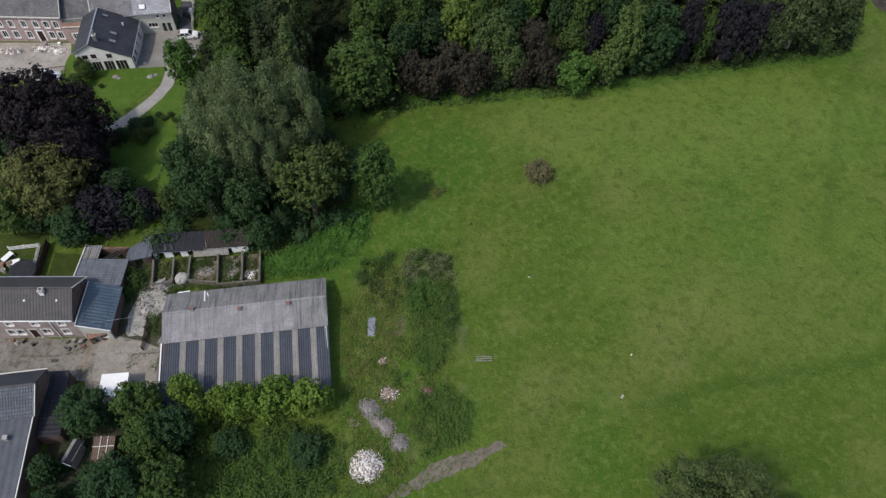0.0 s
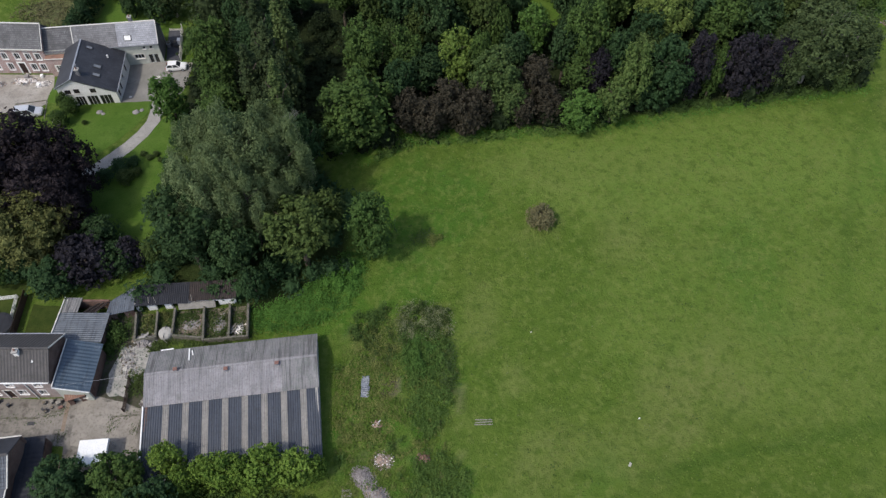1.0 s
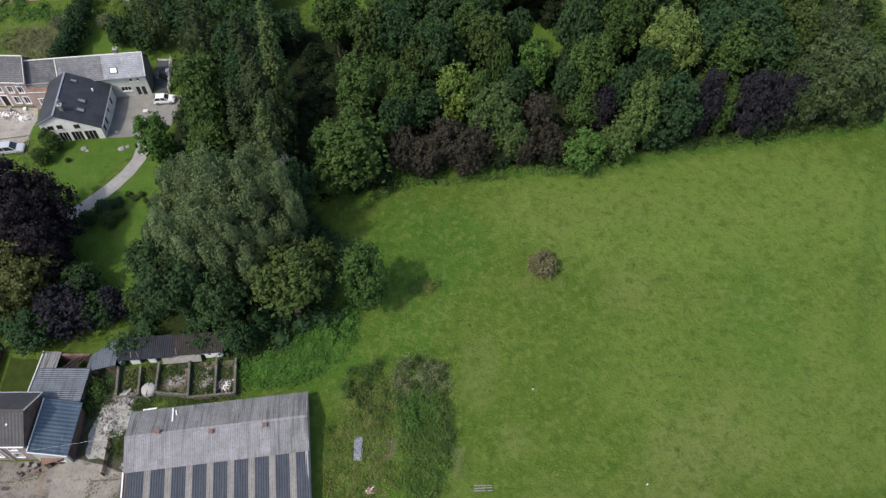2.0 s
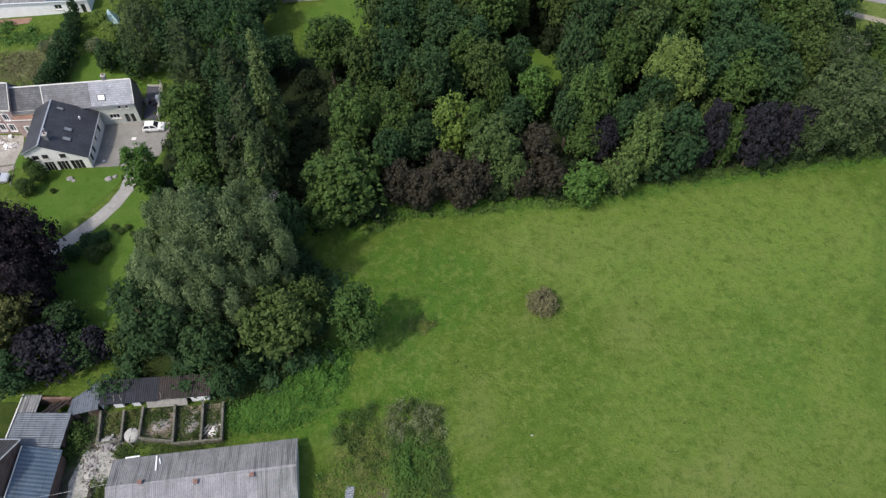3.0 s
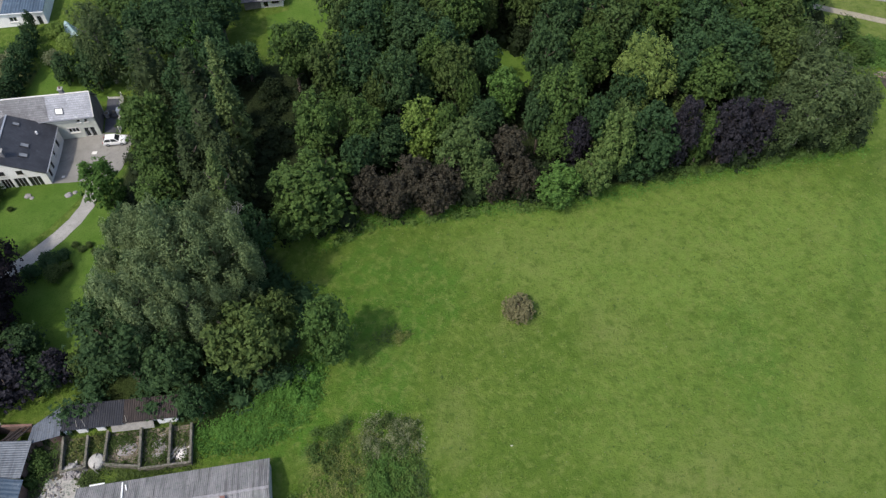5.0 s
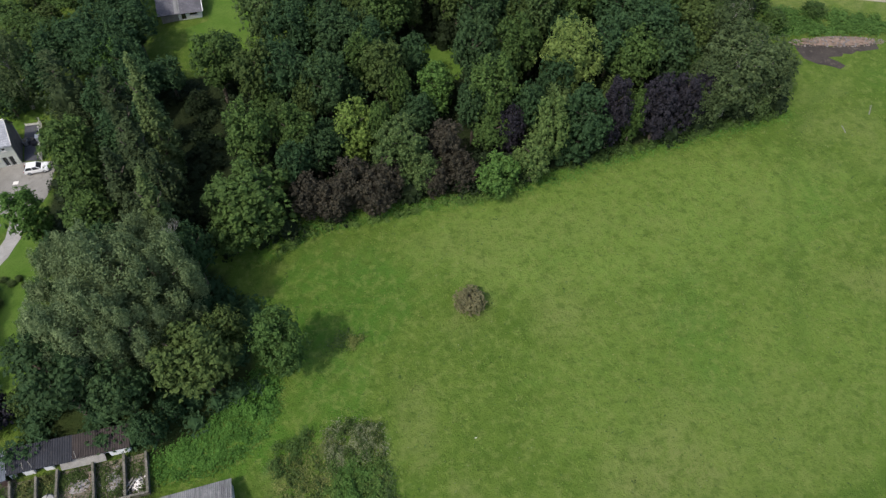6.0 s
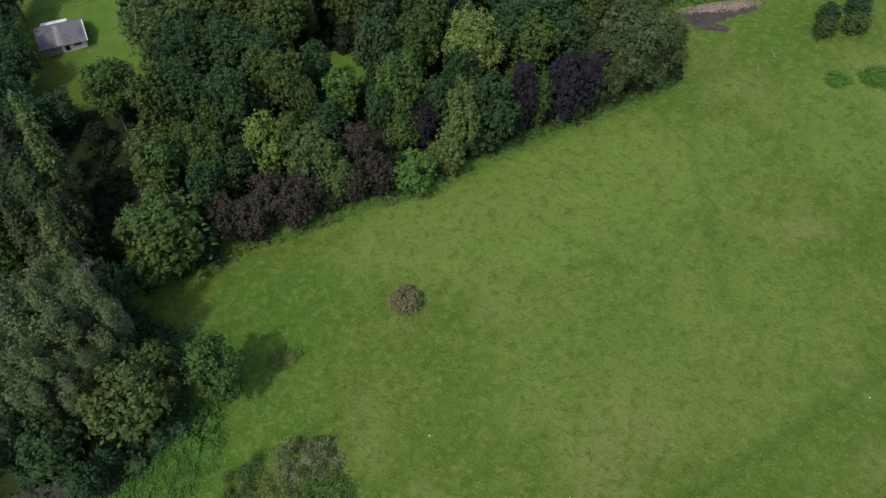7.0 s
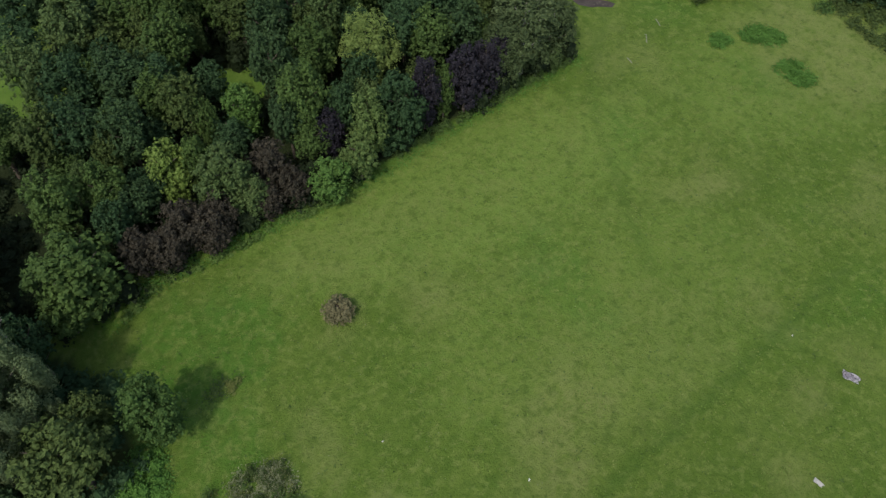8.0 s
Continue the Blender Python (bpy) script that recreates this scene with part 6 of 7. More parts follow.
# ---- the grey row behind it ----
def grey_house():
    h = thing("grey_house", -72.6, 111.55, 2.4, 7.0, "long low grey rendered house with pale slate roof", "house")
    L, W, ev, rz = 20.0, 4.9, 4.5, 7.5
    f, e = Face(0, 0, 0), Face(L, 0.301, 90)
    holes = [(15.2, 1.3, 1.7, 1.0), (17.6, 0.1, 0.8, 2.0), (18.55, 0.1, 0.8, 2.0), (17.1, 3.35, 0.6, 0.6), (18.3, 3.35, 0.6, 0.6)]
    wall(h, f, 0, L, -0.7, ev, RENDER_GREY, holes)
    wall(h, e, 0, W - 0.6, -0.7, ev, SLATE_OLD, gable=(W / 2 - 0.3, rz - 0.12), label="slate-hung gable wall")
    wall(h, Face(L, W, 180), 0, L, -0.7, ev, RENDER_GREY)
    window(h, f, *holes[0], WHITE, OFFWHITE, 2)
    for o in holes[1:3]:
        window(h, f, *o, WHITE, None, 0, "glazed_door", label="white glazed door")
    for o in holes[3:]:
        window(h, f, *o, WHITE, None, 0)
    slab("front_slope", h, (5.6, -0.25, ev), (13.2, -0.25, ev), (13.2, W / 2 - 0.01, rz), (5.6, W / 2 - 0.01, rz), SLATE_OLD, 0.13, 0, 0, "older mottled slate slope")
    slab("front_slope", h, (13.22, -0.25, ev + 0.03), (L + 0.15, -0.25, ev + 0.03), (L + 0.15, W / 2 - 0.01, rz + 0.03), (13.22, W / 2 - 0.01, rz + 0.03), SLATE_PALE, 0.13, 0, 0, "pale sunlit slate slope")
    slab("front_slope", h, (0, -0.25, ev - 0.35), (5.55, -0.25, ev - 0.35), (5.55, W / 2 - 0.01, rz - 0.12), (0, W / 2 - 0.01, rz - 0.12), SLATE_DARK, 0.13, 0, 0, "dark mottled slate slope")
    slab("back_slope", h, (0, W + 0.25, ev), (L + 0.15, W + 0.25, ev), (L + 0.15, W / 2 + 0.01, rz), (0, W / 2 + 0.01, rz), SLATE_OLD, 0.13)
    bar("ridge_cap", h, (0, W / 2, rz + 0.06), (L + 0.15, W / 2, rz + 0.06), 0.24, 0.1, OFFWHITE)
    bar("gutter", h, (5.6, -0.34, ev - 0.06), (L + 0.15, -0.34, ev - 0.06), 0.13, 0.12, ZINC)
    bar("roof_seam", h, (5.58, -0.25, ev + 0.06), (5.58, W / 2, rz + 0.06), 0.14, 0.1, OFFWHITE)
    bar("verge", h, (L + 0.2, -0.25, ev + 0.05), (L + 0.2, W / 2, rz + 0.05), 0.1, 0.14, OFFWHITE)
    fall = (rz - ev) / (W / 2 + 0.25)
    skylight(h, (14.4, 0.3, ev + fall * 0.55 + 0.1), (1, 0, 0), (0, 1, fall), 1.3, 1.0, WHITE)
    chimney(h, 16.0, W / 2 + 0.3, 6.5, 8.5, 0.6, SLATE_OLD, 1)


grey_house()


def red_house():
    h = thing("red_brick_house", -92.0, 111.9, 1.8, -1.5, "two-storey red brick house with white stone window trim", "house")
    L, W, ev, rz = 19.6, 5.2, 5.9, 9.2
    f = Face(0, 0, 0)
    up = [(u, 3.3, 0.9, 1.4) for u in (2.0, 4.4, 7.0, 9.2, 11.6, 13.9, 15.9, 17.7)]
    low = [(u, 0.85, 0.95, 1.5) for u in (2.0, 4.4, 7.0, 9.2, 11.7, 16.0, 17.7)]
    door = (13.8, 0.1, 1.1, 2.4)
    attic = [(u, 5.25, 0.7, 0.35) for u in (11.7, 13.9, 15.9, 17.7)]
    wall(h, f, 0, L, -1.2, ev, BRICK_RED, up + low + [door] + attic)
    wall(h, Face(L, 0.301, 90), 0, W - 0.6, -1.2, ev, BRICK_RED, gable=(W / 2 - 0.3, rz - 0.12))
    wall(h, Face(L, W, 180), 0, L, -1.2, ev, BRICK_RED)
    for o in up + low:
        window(h, f, *o, WHITE, WHITE)
    for o in attic:
        window(h, f, *o, WHITE, None, 0)
    dr = part("door", f.block(bmesh.new(), 13.8, 14.9, 0.12, 0.18, 0.1, 2.5), DARKWOOD, h, "dark front door in white surround")
    bm = bmesh.new()
    for a, b, c, d in ((13.55, 13.797, 0.0, 2.5), (14.903, 15.15, 0.0, 2.5), (13.55, 15.15, 2.503, 2.78)):
        f.block(bm, a, b, -0.05, 0.05, c, d)
    part("surround", bm, WHITE, dr)
    slab("front_slope", h, (0, -0.3, ev), (L + 0.15, -0.3, ev), (L + 0.15, W / 2 - 0.01, rz), (0, W / 2 - 0.01, rz), SLATE_DARK, 0.13, 0, 0, "grey slate slope")
    slab("back_slope", h, (0, W + 0.3, ev), (L + 0.15, W + 0.3, ev), (L + 0.15, W / 2 + 0.01, rz), (0, W / 2 + 0.01, rz), SLATE_DARK, 0.13)
    bar("ridge_cap", h, (0, W / 2, rz + 0.05), (L + 0.15, W / 2, rz + 0.05), 0.24, 0.1, OFFWHITE)
    bar("cornice", h, (0, -0.25, ev - 0.1), (L + 0.1, -0.25, ev - 0.1), 0.3, 0.24, OFFWHITE)
    bar("verge", h, (L + 0.2, -0.3, ev + 0.05), (L + 0.2, W / 2, rz + 0.05), 0.1, 0.14, OFFWHITE)
    # brick link between the two houses
    k = thing("brick_link", -72.3, 110.6, 2.0, 4, "small red brick link with flat zinc edge", "outbuilding")
    wall(k, Face(0, 0, 0), 0, 4.6, -0.8, 3.9, BRICK_RED, [(1.2, 1.2, 0.9, 1.2), (3.0, 1.2, 0.8, 1.2)])
    window(k, Face(0, 0, 0), 1.2, 1.2, 0.9, 1.2, WHITE, WHITE)
    window(k, Face(0, 0, 0), 3.0, 1.2, 0.8, 1.2, WHITE, None)
    slab("roof", k, (-0.1, -0.1, 3.95), (4.7, -0.1, 3.95), (4.7, 1.6, 4.15), (-0.1, 1.6, 4.15), TILE_RED, 0.12)
    bar("edge_trim", k, (-0.1, -0.15, 4.0), (4.7, -0.15, 4.0), 0.1, 0.14, OFFWHITE)


red_house()


# ---- far buildings ----
def far_buildings():
    w = thing("low_building", -92, 140.5, 3.6, 5, "long low white building with blue sheet roof", "building")
    f = Face(0, 0, 0)
    wall(w, f, 0, 23, -0.8, 3.2, RENDER_WHITE, [(16.5, 1.2, 1.4, 1.0), (19.5, 1.2, 1.4, 1.0), (21.4, 0.1, 0.9, 2.0)])
    window(w, f, 16.5, 1.2, 1.4, 1.0), window(w, f, 19.5, 1.2, 1.4, 1.0)
    window(w, f, 21.4, 0.1, 0.9, 2.0, name="glazed_door", bars=0)
    wall(w, Face(23, 0.301, 90), 0, 8, -0.8, 3.2, RENDER_WHITE)
    slab("roof", w, (-0.2, -0.2, 3.2), (15.5, -0.2, 3.2), (15.5, 8.6, 4.4), (-0.2, 8.6, 4.4), SHEET_OLD, 0.12, 0.5, 0.03, "grey sheet roof")
    slab("roof", w, (15.52, -0.2, 3.25), (23.2, -0.2, 3.25), (23.2, 8.6, 4.4), (15.52, 8.6, 4.4), SHEET_BLUE_BIG, 0.12, 0.5, 0.03, "blue sheet roof")
    bar("gutter", w, (-0.2, -0.3, 3.15), (23.2, -0.3, 3.15), 0.14, 0.12, WHITE)
    skylight(w, (19.5, 3.2, 3.82), (1, 0, 0), (0, 1, 0.13), 1.6, 1.2, WHITE)
    p = drape("terrace", [(-92, 137.4), (-80.5, 139.4), (-80.2, 141), (-92, 140)], TILE_RED, 0.05, "reddish brick terrace beside a low building", "terrace")
    c = thing("cabin", -31.0, 140.3, 8.0, 4, "small white-walled cabin with grey shingle roof", "cabin")
    wall(c, f, 3.0, 7.0, -0.8, 1.9, RENDER_WHITE, [(3.5, 0.1, 0.8, 1.7), (5.0, 0.8, 1.3, 0.9)])
    window(c, f, 3.5, 0.1, 0.8, 1.7, DARKWOOD, None, 0, "glazed_door", label="dark glazed cabin door"), window(c, f, 5.0, 0.8, 1.3, 0.9, DARKWOOD)
    wall(c, f, 0, 2.98, -0.8, 1.9, GREYWOOD, thick=0.2)
    wall(c, Face(7.0, 0.301, 90), 0, 5.2, -0.8, 1.9, RENDER_WHITE, gable=(2.4, 3.4))
    wall(c, Face(0, 5.5, 270), 0, 5.2, -0.8, 1.9, RENDER_WHITE, gable=(2.6, 3.4))
    wall(c, Face(7.0, 5.5, 180), 0, 7.0, -0.8, 1.9, RENDER_WHITE)
    slab("front_slope", c, (-0.4, -0.7, 1.75), (7.4, -0.7, 1.75), (7.4, 2.79, 3.6), (-0.4, 2.79, 3.6), masonry("weathered_shingle", (0.085, 0.083, 0.098), (0.115, 0.112, 0.128), (0.05, 0.05, 0.056), 0.35, 0.24, 0.02, 0.7, 'XY', 0.3), 0.1, 0, 0, "grey shingle slope")
    slab("back_slope", c, (-0.4, 6.2, 1.75), (7.4, 6.2, 1.75), (7.4, 2.81, 3.6), (-0.4, 2.81, 3.6), SHEET_STEEL, 0.1, 0, 0, "pale back slope")
    bar("verge", c, (7.45, -0.7, 1.8), (7.45, 2.8, 3.65), 0.1, 0.18, WHITE, "white barge board")
    slab("roof_patch", c, (2.6, -0.6, 1.89), (3.5, -0.6, 1.89), (3.5, 2.7, 3.64), (2.6, 2.7, 3.64), SHEET_OLD, 0.03, 0, 0, "paler replaced strip of roofing")
    slab("lean_to_roof", c, (0.2, 6.3, 1.7), (4.6, 6.3, 1.7), (4.6, 7.6, 1.4), (0.2, 7.6, 1.4), OFFWHITE, 0.06, 0.4, 0.02, "pale sheet lean-to roof")


far_buildings()


# ---- yards, drives and lawns ----
drape("yard", wobble([(-90, 40.0), (-58, 40.6), (-53.2, 41.5), (-50, 41.5), (-49.6, 38.0), (-39.6, 38.9), (-40.4, 46.3), (-43.2, 47.2), (-46.8, 48.1), (-51.4, 48.4), (-51.4, 47.9), (-90, 47.7)], 0.12, 2.0, 1), PAVING, 0.03, "worn sandy concrete farm yard", "yard")
drape("apron", wobble([(-49.4, 41.8), (-40.6, 40.2), (-40.9, 46.2), (-43.4, 47.0), (-46.6, 47.8), (-49.6, 47.6)], 0.3, 1.0, 15), surf("pale_worn_concrete", (0.21, 0.19, 0.165), (0.27, 0.248, 0.215), (0.12, 0.108, 0.09), scale=0.5, fine=3, rough=0.93, bump=0.3, stain_at=(0.56, 0.7)), 0.042, "paler worn concrete apron before the barn", "apron")
drape("bare_earth", wobble([(-9.0, 25.0), (-6.6, 26.0), (-3.2, 27.6), (0.4, 28.9), (3.4, 30.3), (7.0, 32.6), (5.8, 33.0), (3.2, 31.9), (0.2, 31.2), (-2.6, 30.2), (-5.2, 28.2), (-7.8, 26.6)], 0.28, 0.55, 31), surf("bare_earth", (0.110, 0.093, 0.073), (0.165, 0.143, 0.116), (0.055, 0.072, 0.022), scale=0.9, fine=6, rough=0.95, bump=0.5, stain_at=(0.5, 0.62)), 0.022, "bare brown earth strip in the grass", "earth")
drape("dirt_strip", wobble([(-47.8, 47.6), (-44, 47.0), (-40.2, 46.2), (-40.2, 56.4), (-44.4, 61), (-48.2, 60.5)], 0.2, 1.2, 22), surf("dark_dirt", (0.045, 0.042, 0.030), (0.075, 0.068, 0.05), (0.032, 0.045, 0.016), scale=0.8, fine=5, rough=0.95, bump=0.6, stain_at=(0.48, 0.6)), 0.024, "dark littered dirt between shed and barn", "dirt")
# dark mossy earth with the trees' shade put into its colour
drape("track_earth", wobble([(-53.2, 22), (-35, 22), (-34, 33), (-39, 38.6), (-49.4, 39.4), (-52.6, 36)], 0.4, 1.5, 23), surf("shaded_dark_earth", (0.026, 0.026, 0.016), (0.042, 0.042, 0.024), (0.022, 0.034, 0.011), scale=0.7, fine=5, rough=0.95, bump=0.6, stain_at=(0.5, 0.62)), 0.02, "dark earth among farm track trees, their shade painted in", "earth")
drape("rubble_floor", wobble([(-46.4, 48.4), (-43.4, 48.0), (-42.2, 51), (-40.9, 54.4), (-43.4, 55.6), (-45.6, 55.2), (-46.4, 52)], 0.25, 0.8, 2), surf("pale_rubble", (0.25, 0.24, 0.22), (0.35, 0.335, 0.305), (0.07, 0.095, 0.07), scale=1.2, fine=5, rough=0.95, bump=0.8, stain_at=(0.52, 0.62)), 0.045, "pale broken rubble beside the barn", "rubble floor")
drape("parking_yard", wobble([(-58.6, 102.8), (-51.8, 103.2), (-49.3, 101.5), (-47.6, 106), (-47.4, 113.6), (-52.6, 114.2), (-60.4, 113.4)], 0.06, 1.5, 3), TARMAC, 0.03, "grey gravelled parking yard", "parking yard", 1.5)
run = [(-51.2, 103.4), (-50.7, 100.5), (-50.5, 97.2), (-51.4, 94.0), (-53.0, 91.2), (-54.9, 88.9), (-57.0, 86.7), (-60, 84.6), (-63, 83.3)]
sides = [[], []]
for k, (x, y) in enumerate(run):
    (ax, ay), (bx, by) = run[max(0, k - 1)], run[min(len(run) - 1, k + 1)]
    n = math.hypot(bx - ax, by - ay)
    for i, w in ((0, 1.15), (1, -1.15)):
        sides[i].append((x - (by - ay) / n * w, y + (bx - ax) / n * w))
drape("drive", sides[0] + sides[1][::-1], GRAVEL, 0.05, "curving grey gravel drive between lawns", "drive", 1.5)
drape("lawn", wobble([(-66.6, 102.3), (-58.4, 102.7), (-52.0, 103), (-52.2, 99.4), (-53.2, 96.2), (-55, 92.8), (-58, 89.2), (-62, 86.8), (-64.6, 90)], 0.1, 1.5, 4), LAWN, 0.026, "mown green lawn before the white house", "lawn", 2)
drape("lawn", wobble([(-49, 98), (-50.4, 93.8), (-53, 89.8), (-56, 86.4), (-59, 84), (-56, 76), (-53, 70.5), (-44, 70.5), (-44.5, 80), (-43, 90), (-45, 97)], 0.1, 1.5, 5), LAWN, 0.024, "mown garden lawn between tree groups", "lawn", 2)
drape("lawn", wobble([(-68.6, 121.6), (-54, 121.8), (-50.5, 124), (-56, 128), (-62, 133), (-67, 134)], 0.15, 1.5, 6), LAWN, 0.024, "mown back lawn behind the grey house", "lawn", 2)
drape("lawn", wobble([(-25, 128), (-15, 128.5), (-14, 138), (-15, 152), (-34, 152), (-31, 146.5), (-23, 146), (-23, 139.5), (-27, 138)], 0.2, 1.5, 7), LAWN, 0.024, "mown lawn round the cabin", "lawn", 3)
drape("clearing", wobble([(12.5, 117), (18.5, 116), (20, 121), (18.5, 127), (14, 127.5), (12, 122)], 0.5, 1.5, 21), LAWN, 0.024, "small grassy clearing inside the wood", "clearing", 2)
drape("garden", wobble([(-60, 55.8), (-53.8, 56), (-53.6, 61.5), (-60, 62)], 0.1, 1.5, 8), OLD_SHADED_LAWN, 0.024, "overgrown garden behind the farmhouse, shade put into its colour", "garden", 2)
drape("garden", wobble([(-75, 55.8), (-61.5, 55.8), (-61.8, 65.5), (-75, 65.5)], 0.1, 1.5, 9), OLD_SHADED_LAWN, 0.022, "small back garden with lawn", "garden", 2)
drape("courtyard", [(-52.5, 114.4), (-49.9, 114.2), (-51.0, 122.4), (-53.6, 122.2)], surf("dark_court_paving", (0.05, 0.052, 0.062), (0.075, 0.078, 0.09), (0.035, 0.036, 0.042), scale=0.7, fine=5, rough=0.9, bump=0.3), 0.05, "narrow cluttered side court", "courtyard", 2)
drape("street", [(-95, 99), (-72.5, 100.5), (-70.5, 103.5), (-71.2, 107), (-72.4, 111), (-95, 111.6)], surf("sandy_forecourt", (0.26, 0.235, 0.205), (0.34, 0.315, 0.28), (0.17, 0.155, 0.14), scale=0.3, fine=3, rough=0.93, bump=0.3, stain_at=(0.5, 0.72)), 0.03, "sandy paved forecourt of the brick house", "street", 2)
drape("garden", wobble([(-71.3, 103.2), (-68.4, 102.8), (-68.6, 110.4), (-71.8, 110.4)], 0.08, 1.2, 10), LAWN, 0.035, "strip of lawn beside the white house", "lawn", 2)
drape("field_path", [(72, 134.6), (84, 129.6), (98, 125.2), (112, 121.4), (130, 117), (130, 118.6), (112, 123), (98, 126.8), (84, 131.2), (72, 136.2)], surf("pale_dust_path", (0.22, 0.2, 0.145), (0.28, 0.25, 0.185), (0.16, 0.16, 0.07), scale=0.5, fine=4, rough=0.95, bump=0.3), 0.03, "pale dusty field path", "path")
drape("road", [(58, 146), (76, 138.6), (96, 132.6), (130, 126), (130, 131), (96, 138), (78, 144), (60, 151)], surf("road_asphalt", (0.19, 0.185, 0.18), (0.24, 0.235, 0.23), scale=0.4, fine=6, rough=0.9, bump=0.2), 0.04, "grey asphalt lane beyond the wood", "road")
drape("mud", wobble([(78.0, 113.6), (79.2, 112.6), (83, 110.2), (84.4, 110.9), (82.4, 113.2), (86.4, 113.6), (91.5, 114.1), (92, 115.4), (84, 115.8), (77.8, 117.4)], 0.3, 1.0, 12), surf("wet_mud", (0.032, 0.026, 0.021), (0.055, 0.045, 0.036), (0.10, 0.08, 0.062), scale=0.4, fine=4, rough=0.8, bump=0.6), 0.04, "patch of dark churned mud in the grass", "mud")
drape("plank_path", [(-51.2, 48.0), (-50.7, 48.0), (-50.4, 43.4), (-50.9, 43.4)], surf("rust_strip", (0.16, 0.12, 0.09), (0.22, 0.17, 0.13), scale=1, fine=6), 0.05, "rusty gate rail set in the yard floor", "rail")
drape("drain", [(-55.6, 44.2), (-54.6, 44.2), (-54.6, 44.7), (-55.6, 44.7)], IRON, 0.05, "dark iron drain grate in the yard", "drain")
for k, (cx, cy, w, d) in enumerate(((-53.5, 109.6, 0.8, 0.7), (-56.8, 104.2, 0.5, 0.5))):
    drape("manhole", [(cx, cy), (cx + w, cy), (cx + w, cy + d), (cx, cy + d)], OFFWHITE, 0.06, "pale concrete manhole cover in the yard", "manhole")


# ---- cars ----
RUBBER = surf("tyre_rubber", (0.02, 0.02, 0.02), (0.03, 0.03, 0.03), scale=3, fine=12, rough=0.9)
GLASS_DARK = surf("tinted_glass", (0.02, 0.024, 0.028), (0.028, 0.03, 0.034), scale=3, fine=12, rough=0.08, bump=0.0, spec=0.6)
CAR_WHITE = surf("white_car_paint", (0.74, 0.74, 0.74), (0.78, 0.78, 0.78), scale=2, fine=12, rough=0.25, bump=0.0, spec=0.5)
CAR_SILVER = surf("silver_car_paint", (0.52, 0.53, 0.55), (0.56, 0.57, 0.59), scale=2, fine=12, rough=0.3, bump=0.0, metal=0.3)
LAMP_RED = surf("red_lamp", (0.30, 0.02, 0.02), (0.34, 0.03, 0.03), scale=3, fine=12, rough=0.2)
LAMP_CLEAR = surf("clear_lamp", (0.6, 0.6, 0.6), (0.7, 0.7, 0.7), scale=3, fine=12, rough=0.1)


def car(x, y, turn, paint, L, W, H, long_roof, label):
    c = thing("car", x, y, zg(x, y) + 0.05, turn, label, "car")
    a, b = L / 2, W / 2
    body = [(-a, 0.35), (-a + 0.05, 0.85), (-a + 0.2, 0.95), (0.28 * L, 0.92), (a - 0.12, 0.75), (a, 0.5), (a - 0.05, 0.25), (-a + 0.05, 0.25)]
    bm = bmesh.new()
    hull(bm, [(p, -b, q) for p, q in body], [(p, b, q) for p, q in body])
    bmesh.ops.bevel(bm, geom=bm.edges[:], offset=0.09, segments=2, affect='EDGES')
    ob = part("body", bm, paint, c)
    r0, r1 = (-a + 0.1, 0.26 * L) if long_roof else (-a + 0.12, 0.22 * L)
    t0, t1 = (-a + 0.35, 0.08 * L) if long_roof else (-a + 0.55, 0.04 * L)
    bm = bmesh.new()
    hull(bm, [(r0, -b + 0.08, 0.94), (r1, -b + 0.08, 0.9), (r1, b - 0.08, 0.9), (r0, b - 0.08, 0.94)], [(t0, -b + 0.24, H - 0.07), (t1, -b + 0.24, H - 0.06), (t1, b - 0.24, H - 0.06), (t0, b - 0.24, H - 0.07)])
    part("windows", bm, GLASS_DARK, c, "dark tinted glazing")
    bm = bmesh.new()
    box(bm, t0 - 0.05, t1 + 0.05, -b + 0.2, b - 0.2, H - 0.07, H, 0.03)
    part("roof", bm, paint, c)
    for s in (-1, 1):
        for p, q in ((r0 + 0.02, t0), ((r0 + r1) / 2, (t0 + t1) / 2), (r1 - 0.02, t1)):
            bar("pillar", c, (p, s * (b - 0.07), 0.93), (q, s * (b - 0.23), H - 0.05), 0.09, 0.09, paint)
        for p in (-0.3 * L, 0.31 * L):
            w = part("wheel", tube(bmesh.new(), (p, s * (b - 0.18), 0.3), (p, s * (b + 0.01), 0.3), 0.3, 0.3, 16), RUBBER, c)
            part("rim", tube(bmesh.new(), (p, s * (b + 0.012), 0.3), (p, s * (b + 0.03), 0.3), 0.19, 0.17, 12), ZINC, w)
        part("headlight", box(bmesh.new(), a - 0.16, a - 0.03, s * (b - 0.28) - 0.16, s * (b - 0.28) + 0.16, 0.58, 0.72, 0.02), LAMP_CLEAR, c)
        part("rear_light", box(bmesh.new(), -a - 0.01, -a + 0.1, s * (b - 0.16) - 0.09, s * (b - 0.16) + 0.09, 0.65, 0.9, 0.02), LAMP_RED, c)
    part("number_plate", box(bmesh.new(), -a - 0.025, -a - 0.005, -0.26, 0.26, 0.5, 0.61), WHITE, c)
    return c


car(-50.0, 112.1, 6, CAR_WHITE, 3.7, 1.65, 1.45, False, "small white hatchback parked in the yard")
car(-72.6, 99.6, 8, CAR_SILVER, 4.6, 1.8, 1.65, True, "silver estate car parked beside a garden")
car(-93.5, 97.8, 4, CAR_SILVER, 4.4, 1.75, 1.5, True, "silver car parked on the forecourt")


